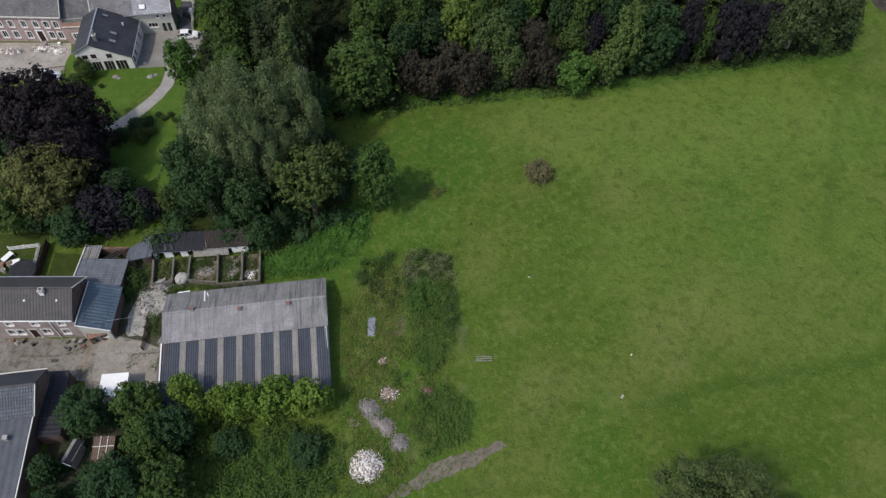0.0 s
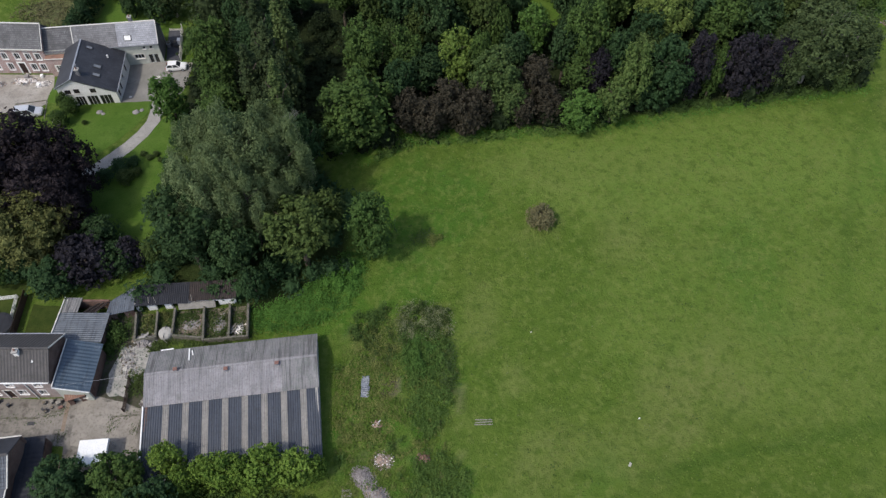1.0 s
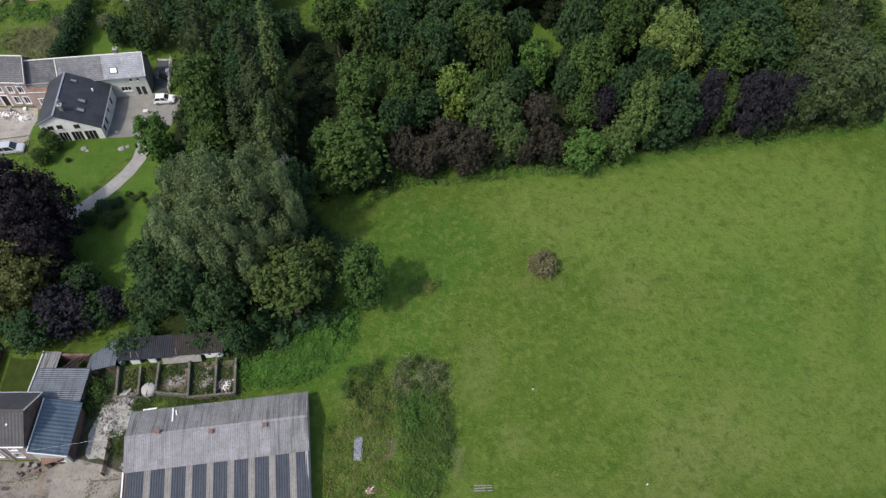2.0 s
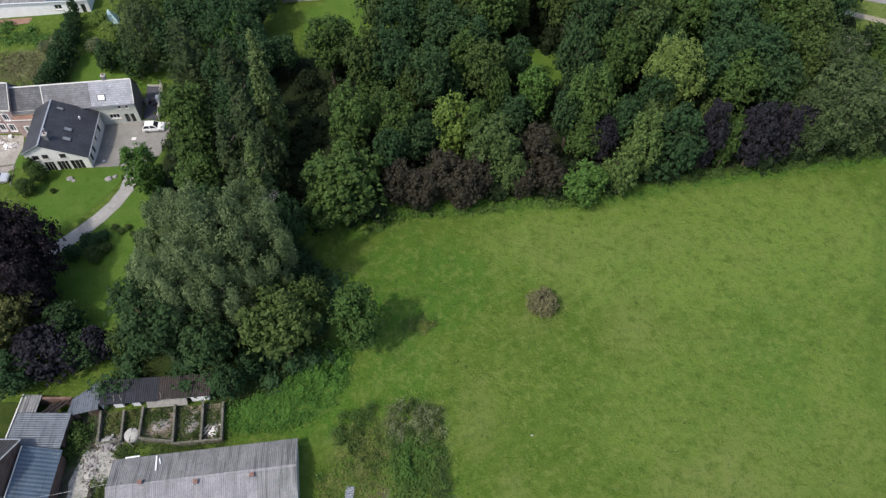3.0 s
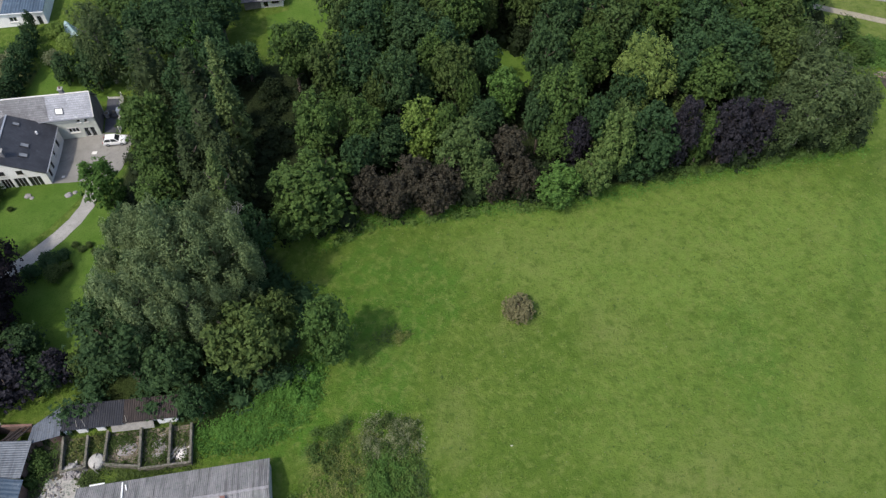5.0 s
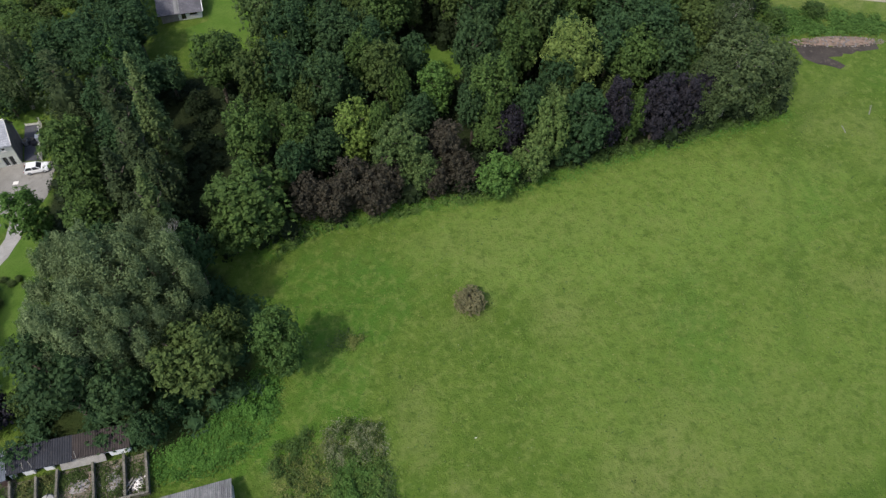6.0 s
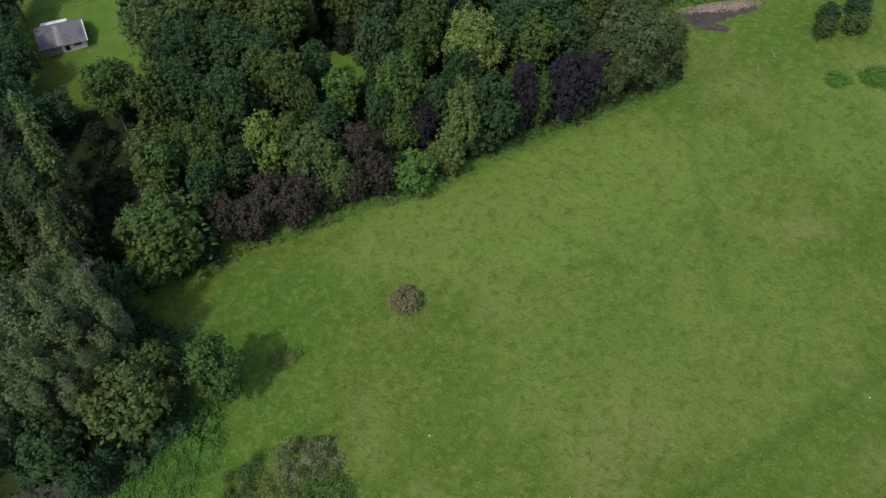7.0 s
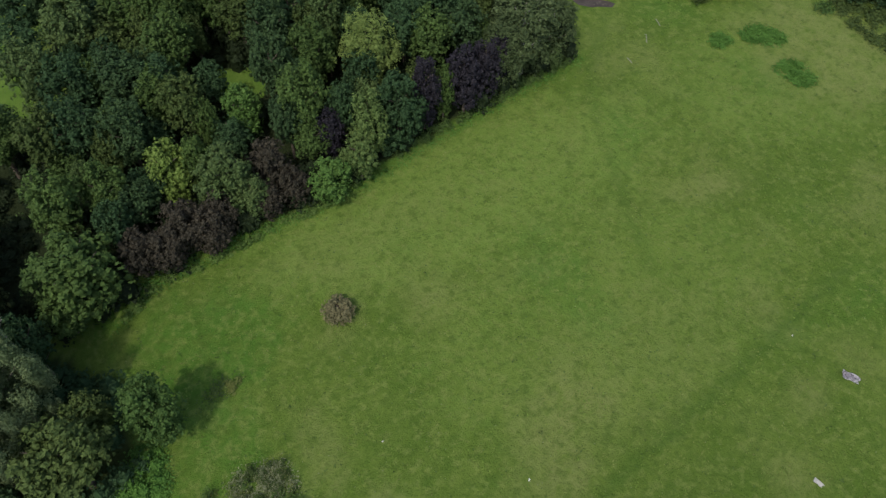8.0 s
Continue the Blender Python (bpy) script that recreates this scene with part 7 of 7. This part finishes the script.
# ---- things in the yards ----
def gazebo():
    g = thing("gazebo", -46.5, 38.0, 1.45, 5, "white flat-topped garden gazebo in the yard", "gazebo")
    bm = bmesh.new()
    hull(bm, [(-0.05, -0.05, 2.25), (3.65, -0.05, 2.25), (3.65, 3.35, 2.25), (-0.05, 3.35, 2.25)], [(0.02, 0.02, 2.5), (3.58, 0.02, 2.5), (3.58, 3.28, 2.55), (0.02, 3.28, 2.55)])
    part("canopy", bm, WHITE, g, "white sheet canopy")
    for u in (0.08, 3.52):
        for v in (0.08, 3.2):
            bar("post", g, (u, v, -0.3), (u, v, 2.25), 0.08, 0.08, WHITE)


gazebo()


def heap(name, x, y, rx, ry, h, n, size, mats, label, turn=0, seed=1, spread=1.12):
    """A heap of broken lumps."""
    rng = random.Random(seed)
    bm = bmesh.new()
    c, s = math.cos(radians(turn)), math.sin(radians(turn))
    ring = [(rx * 0.92 * math.cos(k * math.tau / 18) * rng.uniform(0.9, 1.05), ry * 0.92 * math.sin(k * math.tau / 18) * rng.uniform(0.9, 1.05)) for k in range(18)]
    lo = [bm.verts.new((a * c - b * s, a * s + b * c, zg(x + a * c - b * s, y + a * s + b * c) - zg(x, y) - 0.1)) for a, b in ring]
    mid = [bm.verts.new((0.55 * (a * c - b * s), 0.55 * (a * s + b * c), h * 0.68)) for a, b in ring]
    top = bm.verts.new((0, 0, h * 0.95))
    for i in range(18):
        bm.faces.new((lo[i], lo[(i + 1) % 18], mid[(i + 1) % 18], mid[i]))
        bm.faces.new((mid[i], mid[(i + 1) % 18], top))
    for _ in range(n):
        t, q = rng.uniform(0, math.tau), math.sqrt(rng.uniform(0, 1)) * spread
        a, b = rx * q * math.cos(t), ry * q * math.sin(t)
        px, py = a * c - b * s, a * s + b * c
        pz = max(0.02, h * (1 - min(1, q) ** 1.6)) + (zg(x + px, y + py) - zg(x, y)) * min(1, q)
        e = size * rng.uniform(0.5, 1.3)
        m = pose(px, py, pz, rng.uniform(0, 360), rng.uniform(0, 360), rng.uniform(0, 360))
        vs = [bm.verts.new(m @ Vector((i * e * rng.uniform(0.6, 1.1), j * e * rng.uniform(0.5, 1.0), k * e * rng.uniform(0.3, 0.6)))) for k in (-1, 1) for i, j in ((-1, -1), (1, -1), (1, 1), (-1, 1))]
        fi = rng.randrange(len(mats))
        for f in ((3, 2, 1, 0), (4, 5, 6, 7), (0, 1, 5, 4), (1, 2, 6, 5), (2, 3, 7, 6), (3, 0, 4, 7)):
            bm.faces.new([vs[i] for i in f]).material_index = fi
    me = mesh_of(name, bm)
    for m in mats:
        me.materials.append(m)
    ob = new(name, me)
    ob.matrix_basis = pose(x, y, zg(x, y))
    return tagged(ob, label, "rubble heap", "", "stuff")


CHALK = surf("white_rubble", (0.64, 0.60, 0.58), (0.76, 0.73, 0.70), (0.50, 0.46, 0.42), scale=3, fine=9, rough=0.9)
STONE_GREY = surf("grey_rubble", (0.21, 0.195, 0.19), (0.29, 0.27, 0.265), scale=3, fine=9, rough=0.9)
STONE_DARK = surf("dark_rubble", (0.15, 0.135, 0.13), (0.21, 0.19, 0.185), scale=3, fine=9, rough=0.9)
STONE_PINK = surf("pinkish_rubble", (0.27, 0.20, 0.16), (0.36, 0.28, 0.23), scale=3, fine=9, rough=0.9)
heap("rubble_heap", -10.9, 29.9, 2.0, 2.0, 1.1, 800, 0.125, [CHALK, CHALK, CHALK, STONE_PINK, STONE_GREY], "round heap of white broken rubble on grass", 0, 1)
heap("rubble_heap", -10.9, 37.4, 1.7, 1.2, 0.6, 520, 0.09, [STONE_GREY, STONE_DARK, STONE_DARK, STONE_GREY], "grey heap of broken stone on grass", -30, 2)
heap("rubble_heap", -9.1, 35.2, 1.9, 1.2, 0.65, 520, 0.09, [STONE_GREY, STONE_DARK, STONE_GREY, STONE_PINK, STONE_GREY], "grey heap of broken stone on grass", -40, 3)
heap("rubble_heap", -6.9, 32.8, 1.2, 1.2, 0.55, 380, 0.09, [STONE_GREY, STONE_DARK, STONE_GREY], "small grey heap of broken stone", -35, 4)
heap("rubble_heap", -8.6, 39.6, 1.3, 1.2, 0.4, 220, 0.09, [STONE_PINK, STONE_PINK, STONE_GREY, DIRT, DIRT, CHALK], "pinkish heap of broken brick and plaster", 0, 5)
heap("rubble_heap", -3.4, 39.7, 0.9, 0.8, 0.6, 60, 0.14, [TILE_RED, TERRACOTTA, DIRT], "small heap of rusty red scrap", 0, 6)
heap("rubble_heap", -9.6, 44.1, 0.7, 0.7, 0.3, 30, 0.13, [STONE_PINK, TILE_RED, CHALK], "few broken bricks in the grass", 0, 7)
heap("rubble_heap", -42.6, 56.2, 1.3, 1.0, 0.7, 60, 0.28, [CONCRETE, STONE_GREY, STONE_GREY], "heap of broken concrete beside the barn", 0, 8)
heap("rubble_heap", -44.2, 53.0, 1.2, 2.2, 0.3, 130, 0.14, [CONCRETE, STONE_GREY, STONE_GREY, DIRT], "scattered broken concrete slabs", 10, 9)
heap("rubble_heap", -36.6, 58.8, 1.9, 1.4, 0.25, 140, 0.11, [STONE_GREY, STONE_PINK, DIRT, DIRT, DIRT], "broken plaster and earth in a ruined pen", 0, 10)
heap("rubble_heap", -32.6, 58.6, 1.3, 1.8, 0.25, 120, 0.11, [STONE_GREY, DIRT, DIRT], "broken plaster and earth in a ruined pen", 0, 11)
heap("rubble_heap", -29.6, 57.9, 1.0, 1.3, 0.3, 60, 0.14, [CHALK, STONE_GREY, STONE_DARK, STONE_DARK, IRON, DIRT], "white and dark scrap in a ruined pen", 0, 12)
heap("rubble_heap", -40.3, 47.0, 0.9, 1.2, 0.4, 40, 0.2, [STONE_DARK, CONCRETE], "scrap beside the barn corner", 0, 13)
heap("earth_bank", 85.4, 116.6, 7.6, 1.2, 0.9, 380, 0.16, [surf("pinkish_subsoil", (0.17, 0.12, 0.095), (0.24, 0.18, 0.145), scale=2, fine=8, rough=0.95), DIRT, STONE_DARK], "bank of bare dug earth beside the wood", -8, 14)

heap("rubble_heap", -77.2, 109.4, 2.4, 0.9, 0.5, 150, 0.15, [CHALK, STONE_PINK, STONE_GREY, CHALK], "pale building rubble along the brick house", 0, 15)
heap("rubble_heap", -73.6, 108.4, 1.3, 0.8, 0.5, 90, 0.14, [CHALK, CHALK, STONE_GREY, OFFWHITE], "pale building rubble along the brick house", 20, 16)
heap("rubble_heap", -83.2, 108.6, 2.6, 0.9, 0.45, 150, 0.15, [CHALK, STONE_PINK, STONE_GREY], "pale building rubble along the brick house", -5, 17)


def stone(x, y, r, turn, label):
    """A rounded garden boulder half sunk in the lawn."""
    rng = random.Random(int(abs(x) * 10))
    bm = bmesh.new()
    bmesh.ops.create_icosphere(bm, subdivisions=2, radius=r)
    for v in bm.verts:
        v.co *= rng.uniform(0.85, 1.1)
        v.co.z *= 0.55
    ob = part("garden_stone", bm, STONE_GREY)
    ob.matrix_basis = pose(x, y, zg(x, y) + 0.1 * r, 0, 0, turn)
    tagged(ob, label, "stone", "stones on the lawn")


stone(-60.6, 100.0, 0.55, 0, "pale flat stone lying on the lawn")
stone(-59.8, 99.5, 0.35, 40, "pale flat stone lying on the lawn")
stone(-54.2, 99.8, 0.6, 20, "grey boulder on the lawn beside the drive")
stone(-53.4, 100.4, 0.4, 70, "grey boulder on the lawn beside the drive")


def tank():
    t = thing("round_tank", -39.7, 57.1, None, 0, "weathered grey round concrete tank cover", "tank")
    bm = bmesh.new()
    n, prof = 24, ((0.98, -0.2), (0.98, 0.7), (0.85, 0.92), (0.5, 1.06), (0.1, 1.1))
    rings = [[bm.verts.new((r * math.cos(k * math.tau / n), r * math.sin(k * math.tau / n), z)) for k in range(n)] for r, z in prof]
    for a, b in zip(rings, rings[1:]):
        for k in range(n):
            bm.faces.new((a[k], a[(k + 1) % n], b[(k + 1) % n], b[k]))
    bm.faces.new(rings[-1])
    part("dome", bm, CONCRETE, t)
    bar("seam", t, (0.02, -0.95, 0.92), (0.0, 0.95, 0.94), 0.06, 0.3, IRON)
    bar("stick", t, (-0.2, -1.0, 0.9), (0.5, -1.5, 0.5), 0.06, 0.06, GREYWOOD)


tank()


def boards(name, x, y, turn, count, L, w, gap, mat, label, category, z=0.05):
    b = thing(name, x, y, None, turn, label, category)
    rng = random.Random(int(x * 10))
    for k in range(count):
        o = k * (w + gap)
        p = part("board", box(bmesh.new(), -L / 2 + rng.uniform(-0.15, 0.15), L / 2 + rng.uniform(-0.15, 0.15), o, o + w, z, z + 0.05), mat, b)
        p.rotation_euler = (0, 0, radians(rng.uniform(-2, 2)))
    return b


boards("plank_stack", 4.3, 44.1, 3, 3, 2.2, 0.12, 0.2, GREYWOOD, "few grey weathered planks lying in the grass", "planks")
boards("plank_stack", -12.9, 35.0, 0, 3, 1.2, 0.25, 0.1, GREYWOOD, "few boards lying beside the rubble", "planks")


def kerb(p, q, label):
    """A low worn concrete edge standing a hand above the yard."""
    (x0, y0), (x1, y1) = p, q
    L, a = math.hypot(x1 - x0, y1 - y0), math.degrees(math.atan2(y1 - y0, x1 - x0))
    k, n = thing("kerb", x0, y0, None, a, label, "kerb"), max(1, round(L / 1.1))
    dz = zg(x1, y1) - zg(x0, y0)
    for i in range(n):
        b = part("kerb_stone", box(bmesh.new(), 0.01, L / n - 0.01, -0.09, 0.09, -0.2, 0.16, 0.015), CONCRETE_DIRTY, k)
        b.location = (L * i / n, 0, dz * i / n)


kerb((-60.4, 45.2), (-54.4, 45.2), "low concrete edge of the farmhouse terrace")
kerb((-53.9, 45.4), (-50.9, 46.6), "low concrete edge of the farmhouse terrace")
kerb((-44.7, 45.3), (-40.9, 45.6), "low concrete edge beside the barn")
boards("plank_stack", -30.2, 57.6, 60, 2, 1.9, 0.14, 0.25, GREYWOOD, "grey boards leaning in a ruined pen", "planks", 0.45)


SHEET_PALE = surf("pale_crumpled_metal", (0.13, 0.145, 0.17), (0.27, 0.29, 0.32), (0.07, 0.075, 0.08), scale=2.2, fine=7, rough=0.45, bump=0.8, stain_at=(0.52, 0.62))


def sheet_pile():
    s = thing("metal_sheets", -11.4, 49.4, None, 92, "bent grey metal sheets lying in the grass", "metal sheet")
    slab("sheet", s, (-1.6, -0.55, 0.12), (-0.1, -0.6, 0.35), (0.0, 0.5, 0.3), (-1.5, 0.55, 0.1), SHEET_PALE, 0.03, 0.3, 0.03)
    slab("sheet", s, (0.1, -0.5, 0.4), (1.5, -0.55, 0.15), (1.5, 0.5, 0.2), (0.0, 0.55, 0.35), SHEET_PALE, 0.03, 0.3, 0.03)
    slab("sheet", s, (-0.8, -0.4, 0.5), (0.6, -0.5, 0.42), (0.5, 0.4, 0.4), (-0.8, 0.5, 0.55), SHEET_PALE, 0.03, 0.3, 0.03)


sheet_pile()


def litter(x, y, s, turn, label, mat):
    """A scrap of sheeting, crumpled in the grass."""
    rng = random.Random(int(x * 7 + y))
    bm = bmesh.new()
    g = [[bm.verts.new((s * (i - 2) / 2 * rng.uniform(0.8, 1.1), 0.55 * s * (j - 1.5) / 1.5 * rng.uniform(0.7, 1.1), 0.12 + 0.14 * s * rng.uniform(0, 1))) for i in range(5)] for j in range(4)]
    for j in range(3):
        for i in range(4):
            bm.faces.new((g[j][i], g[j][i + 1], g[j + 1][i + 1], g[j + 1][i]))
    bmesh.ops.solidify(bm, geom=bm.faces[:], thickness=0.02)
    ob = part("litter", bm, mat)
    ob.matrix_basis = pose(x, y, zg(x, y), 0, 0, turn)
    tagged(ob, label, "litter")


litter(24.36, 44.9, 0.17, 40, "scrap of white plastic in the meadow", WHITE)
litter(22.4, 38.94, 0.3, 60, "crumpled pale plastic on a bare spot", OFFWHITE)
litter(68.0, 36.5, 1.1, -60, "crumpled white and grey sheeting in the meadow", surf("grey_pink_plastic", (0.22, 0.20, 0.215), (0.62, 0.59, 0.61), (0.12, 0.10, 0.11), scale=1.6, fine=4, rough=0.6, stain_at=(0.5, 0.6)))
litter(54.6, 28.44, 0.6, -80, "white plastic scrap in the meadow", OFFWHITE)
litter(11.1, 57.2, 0.15, 10, "scrap of pale plastic in the grass", OFFWHITE)
litter(65.5, 44.6, 0.14, 30, "scrap of white plastic in the meadow", OFFWHITE)


def branch(x, y, L, turn, label):
    b = thing("branch", x, y, None, turn, label, "branch")
    part("stick", tube(bmesh.new(), (-L / 2, 0, 0.1), (L / 2, 0.15, 0.25), 0.07, 0.03, 6), GREYWOOD, b)
    part("twig", tube(bmesh.new(), (0, 0.05, 0.18), (L * 0.35, 0.5, 0.5), 0.03, 0.015, 5), GREYWOOD, b)


branch(83.6, 100.6, 2.2, 50, "pale fallen branch in the grass")
branch(88.0, 103.0, 1.8, 70, "pale fallen branch in the grass")
branch(77.6, 97.4, 1.4, 80, "pale fallen branch in the grass")


def fence(p, q, h, mat, label, rails=3, step=2.0):
    (x0, y0), (x1, y1) = p, q
    L, a = math.hypot(x1 - x0, y1 - y0), math.degrees(math.atan2(y1 - y0, x1 - x0))
    f = thing("fence", x0, y0, None, a, label, "fence")
    dz = zg(x1, y1) - zg(x0, y0)
    n = max(1, round(L / step))
    for k in range(n + 1):
        bar("post", f, (L * k / n, 0, dz * k / n - 0.4), (L * k / n, 0, dz * k / n + h), 0.12, 0.12, mat)
    for k in range(rails):
        z = h * (k + 0.6) / rails
        bar("rail", f, (0, -0.08, z), (L, -0.08, z + dz), 0.04, 0.16, mat)


fence((-67.2, 62.6), (-62.6, 63.2), 0.9, WHITE, "white painted garden fence")
fence((-62.6, 63.2), (-62.3, 59.6), 0.9, WHITE, "white painted garden fence")
fence((-61.2, 55.9), (-61.4, 63.5), 1.6, DARKWOOD, "dark board fence between two gardens", 8)
fence((-68.2, 103.4), (-66.0, 101.8), 0.8, WHITE, "white garden gate beside the white house", 3, 1.1)
fence((-49.7, 114.2), (-50.9, 122.2), 1.5, OFFWHITE, "pale boarded fence along the side court", 6)
fence((-53.4, 122.3), (-50.9, 122.3), 0.45, OFFWHITE, "low pale fence closing the side court", 2)
fence((-43.1, 46.0), (-43.3, 50.5), 1.2, DARKWOOD, "dark old fence beside the barn", 4, 1.5)


kerb((-71.2, 103.7), (-69.6, 98.2), "pale concrete edge of a parking bay")
kerb((-71.2, 103.7), (-76.5, 102.6), "pale concrete edge of a parking bay")


def bench():
    b = thing("garden_bench", -66.9, 97.2, None, -12, "white slatted garden bench beside a bush", "bench")
    for k in range(4):
        part("seat_slat", box(bmesh.new(), -0.8, 0.8, -0.22 + 0.12 * k, -0.13 + 0.12 * k, 0.42, 0.46), WHITE, b)
    for k in range(3):
        part("back_slat", box(bmesh.new(), -0.8, 0.8, 0.27, 0.31, 0.52 + 0.14 * k, 0.62 + 0.14 * k), WHITE, b)
    for u in (-0.7, 0.7):
        bar("leg", b, (u, -0.18, -0.05), (u, -0.18, 0.42), 0.06, 0.06, WHITE)
        bar("leg", b, (u, 0.25, -0.05), (u, 0.25, 0.92), 0.06, 0.06, WHITE)


bench()


def pool():
    p = thing("garden_pool", -63.6, 58.4, None, 0, "round above-ground pool with dark cover", "pool")
    part("wall", tube(bmesh.new(), (0, 0, -0.2), (0, 0, 1.0), 1.9, 1.9, 28), ZINC, p)
    part("cover", tube(bmesh.new(), (0, 0, 1.003), (0, 0, 1.08), 1.93, 1.5, 28), SHEET_BLACK, p)


pool()


def table(x, y, turn, label):
    t = thing("garden_table", x, y, None, turn, label, "table")
    part("tabletop", box(bmesh.new(), -0.9, 0.9, -0.45, 0.45, 0.7, 0.76, 0.01), WHITE, t)
    for a in (-0.8, 0.8):
        for b in (-0.36, 0.36):
            bar("leg", t, (a, b, -0.1), (a, b, 0.7), 0.06, 0.06, WHITE)


table(-65.5, 60.0, 20, "white garden table on a small lawn")
table(-66.8, 61.0, 60, "white garden table on a small lawn")


def tent():
    t = thing("tent", -64.2, 139.6, None, 20, "pale turquoise pyramid tent in a garden", "tent")
    cloth = surf("turquoise_cloth", (0.36, 0.52, 0.52), (0.50, 0.62, 0.62), (0.62, 0.68, 0.68), scale=1.2, fine=7, rough=0.8)
    ring = [(-1.3, -1.3, -0.1), (1.3, -1.3, -0.1), (1.3, 1.3, -0.1), (-1.3, 1.3, -0.1)]
    part("canvas", hull(bmesh.new(), ring, [(0.06 * a, 0.06 * b, 2.7) for a, b, _ in ring]), cloth, t)
    part("pole", tube(bmesh.new(), (0, 0, 2.7), (0, 0, 2.95), 0.04, 0.03, 6), GREYWOOD, t)


tent()


def clutter(x, y, n, spread, seed, label, mats, size=0.5):
    """Loose boxes, tubs and sacks, each a thing of its own."""
    rng = random.Random(seed)
    for k in range(n):
        px, py = x + rng.uniform(-spread, spread), y + rng.uniform(-spread, spread) * 0.6
        w, d, h = (size * rng.uniform(0.5, 1.2) for _ in range(3))
        c = thing("crate" if k % 2 else "tub", px, py, None, rng.uniform(0, 90), label, "crate" if k % 2 else "tub")
        m = rng.choice(mats)
        if k % 2:
            part("box_body", box(bmesh.new(), -w / 2, w / 2, -d / 2, d / 2, -0.1, h, 0.02), m, c)
            part("lid", box(bmesh.new(), -w / 2 - 0.02, w / 2 + 0.02, -d / 2 - 0.02, d / 2 + 0.02, h + 0.003, h + 0.05, 0.01), m, c)
        else:
            part("tub_body", tube(bmesh.new(), (0, 0, -0.1), (0, 0, h), w * 0.45, w * 0.55, 12), m, c)
            part("contents", tube(bmesh.new(), (0, 0, h + 0.002), (0, 0, h + 0.04), w * 0.46, w * 0.4, 12), DIRT, c)


clutter(-51.8, 118.2, 9, 1.1, 1, "stored garden clutter in the side court", [IRON, ZINC, WHITE, SHEET_BLUE], 0.8)
clutter(-53.0, 46.7, 8, 1.6, 2, "plant tub standing before the farmhouse", [STONE_GREY, TERRACOTTA, IRON, GREYWOOD], 0.5)
clutter(-60.2, 46.9, 5, 1.8, 3, "plant tub standing before the farmhouse", [WHITE, TERRACOTTA, IRON], 0.5)
clutter(-76.0, 109.6, 6, 2.6, 4, "tub standing before the brick house", [WHITE, OFFWHITE, STONE_GREY], 0.7)
clutter(-66.4, 59.4, 5, 1.4, 5, "garden clutter behind the farmhouse", [TILE_RED, WHITE, STONE_PINK], 0.8)


def porch():
    p = thing("porch_shelter", -50.4, 46.9, None, 20, "small brick lean shelter in front of the lean-to", "shelter")
    wall(p, Face(0, 0, 0), 0, 2.2, -0.4, 1.7, BRICK_DARK, [(0.6, 0, 0.9, 1.5)], thick=0.15)
    wall(p, Face(2.2, 0.16, 90), 0, 1.0, -0.4, 1.8, BRICK_DARK, thick=0.15)
    wall(p, Face(0, 1.2, 270), 0, 1.0, -0.4, 1.8, BRICK_DARK, thick=0.15)
    slab("roof", p, (-0.15, -0.15, 1.75), (2.35, -0.15, 1.75), (2.35, 1.3, 2.1), (-0.15, 1.3, 2.1), TILE_RED, 0.08, 0.3, 0.02)


porch()


def cable(p, q, sag, label):
    c = thing("overhead_cable", *p, 0, label, "cable")
    v = Vector(q) - Vector(p)
    bm = bmesh.new()
    pts = [v * (k / 10) - Vector((0, 0, sag * 4 * (k / 10) * (1 - k / 10))) for k in range(11)]
    for a, b in zip(pts, pts[1:]):
        tube(bm, a, b, 0.012, 0.012, 5)
    part("wire", bm, ZINC, c)


cable((-51.4, 47.6, 6.2), (-40.3, 50.0, 5.6), 0.3, "pale overhead cable from farmhouse to barn")
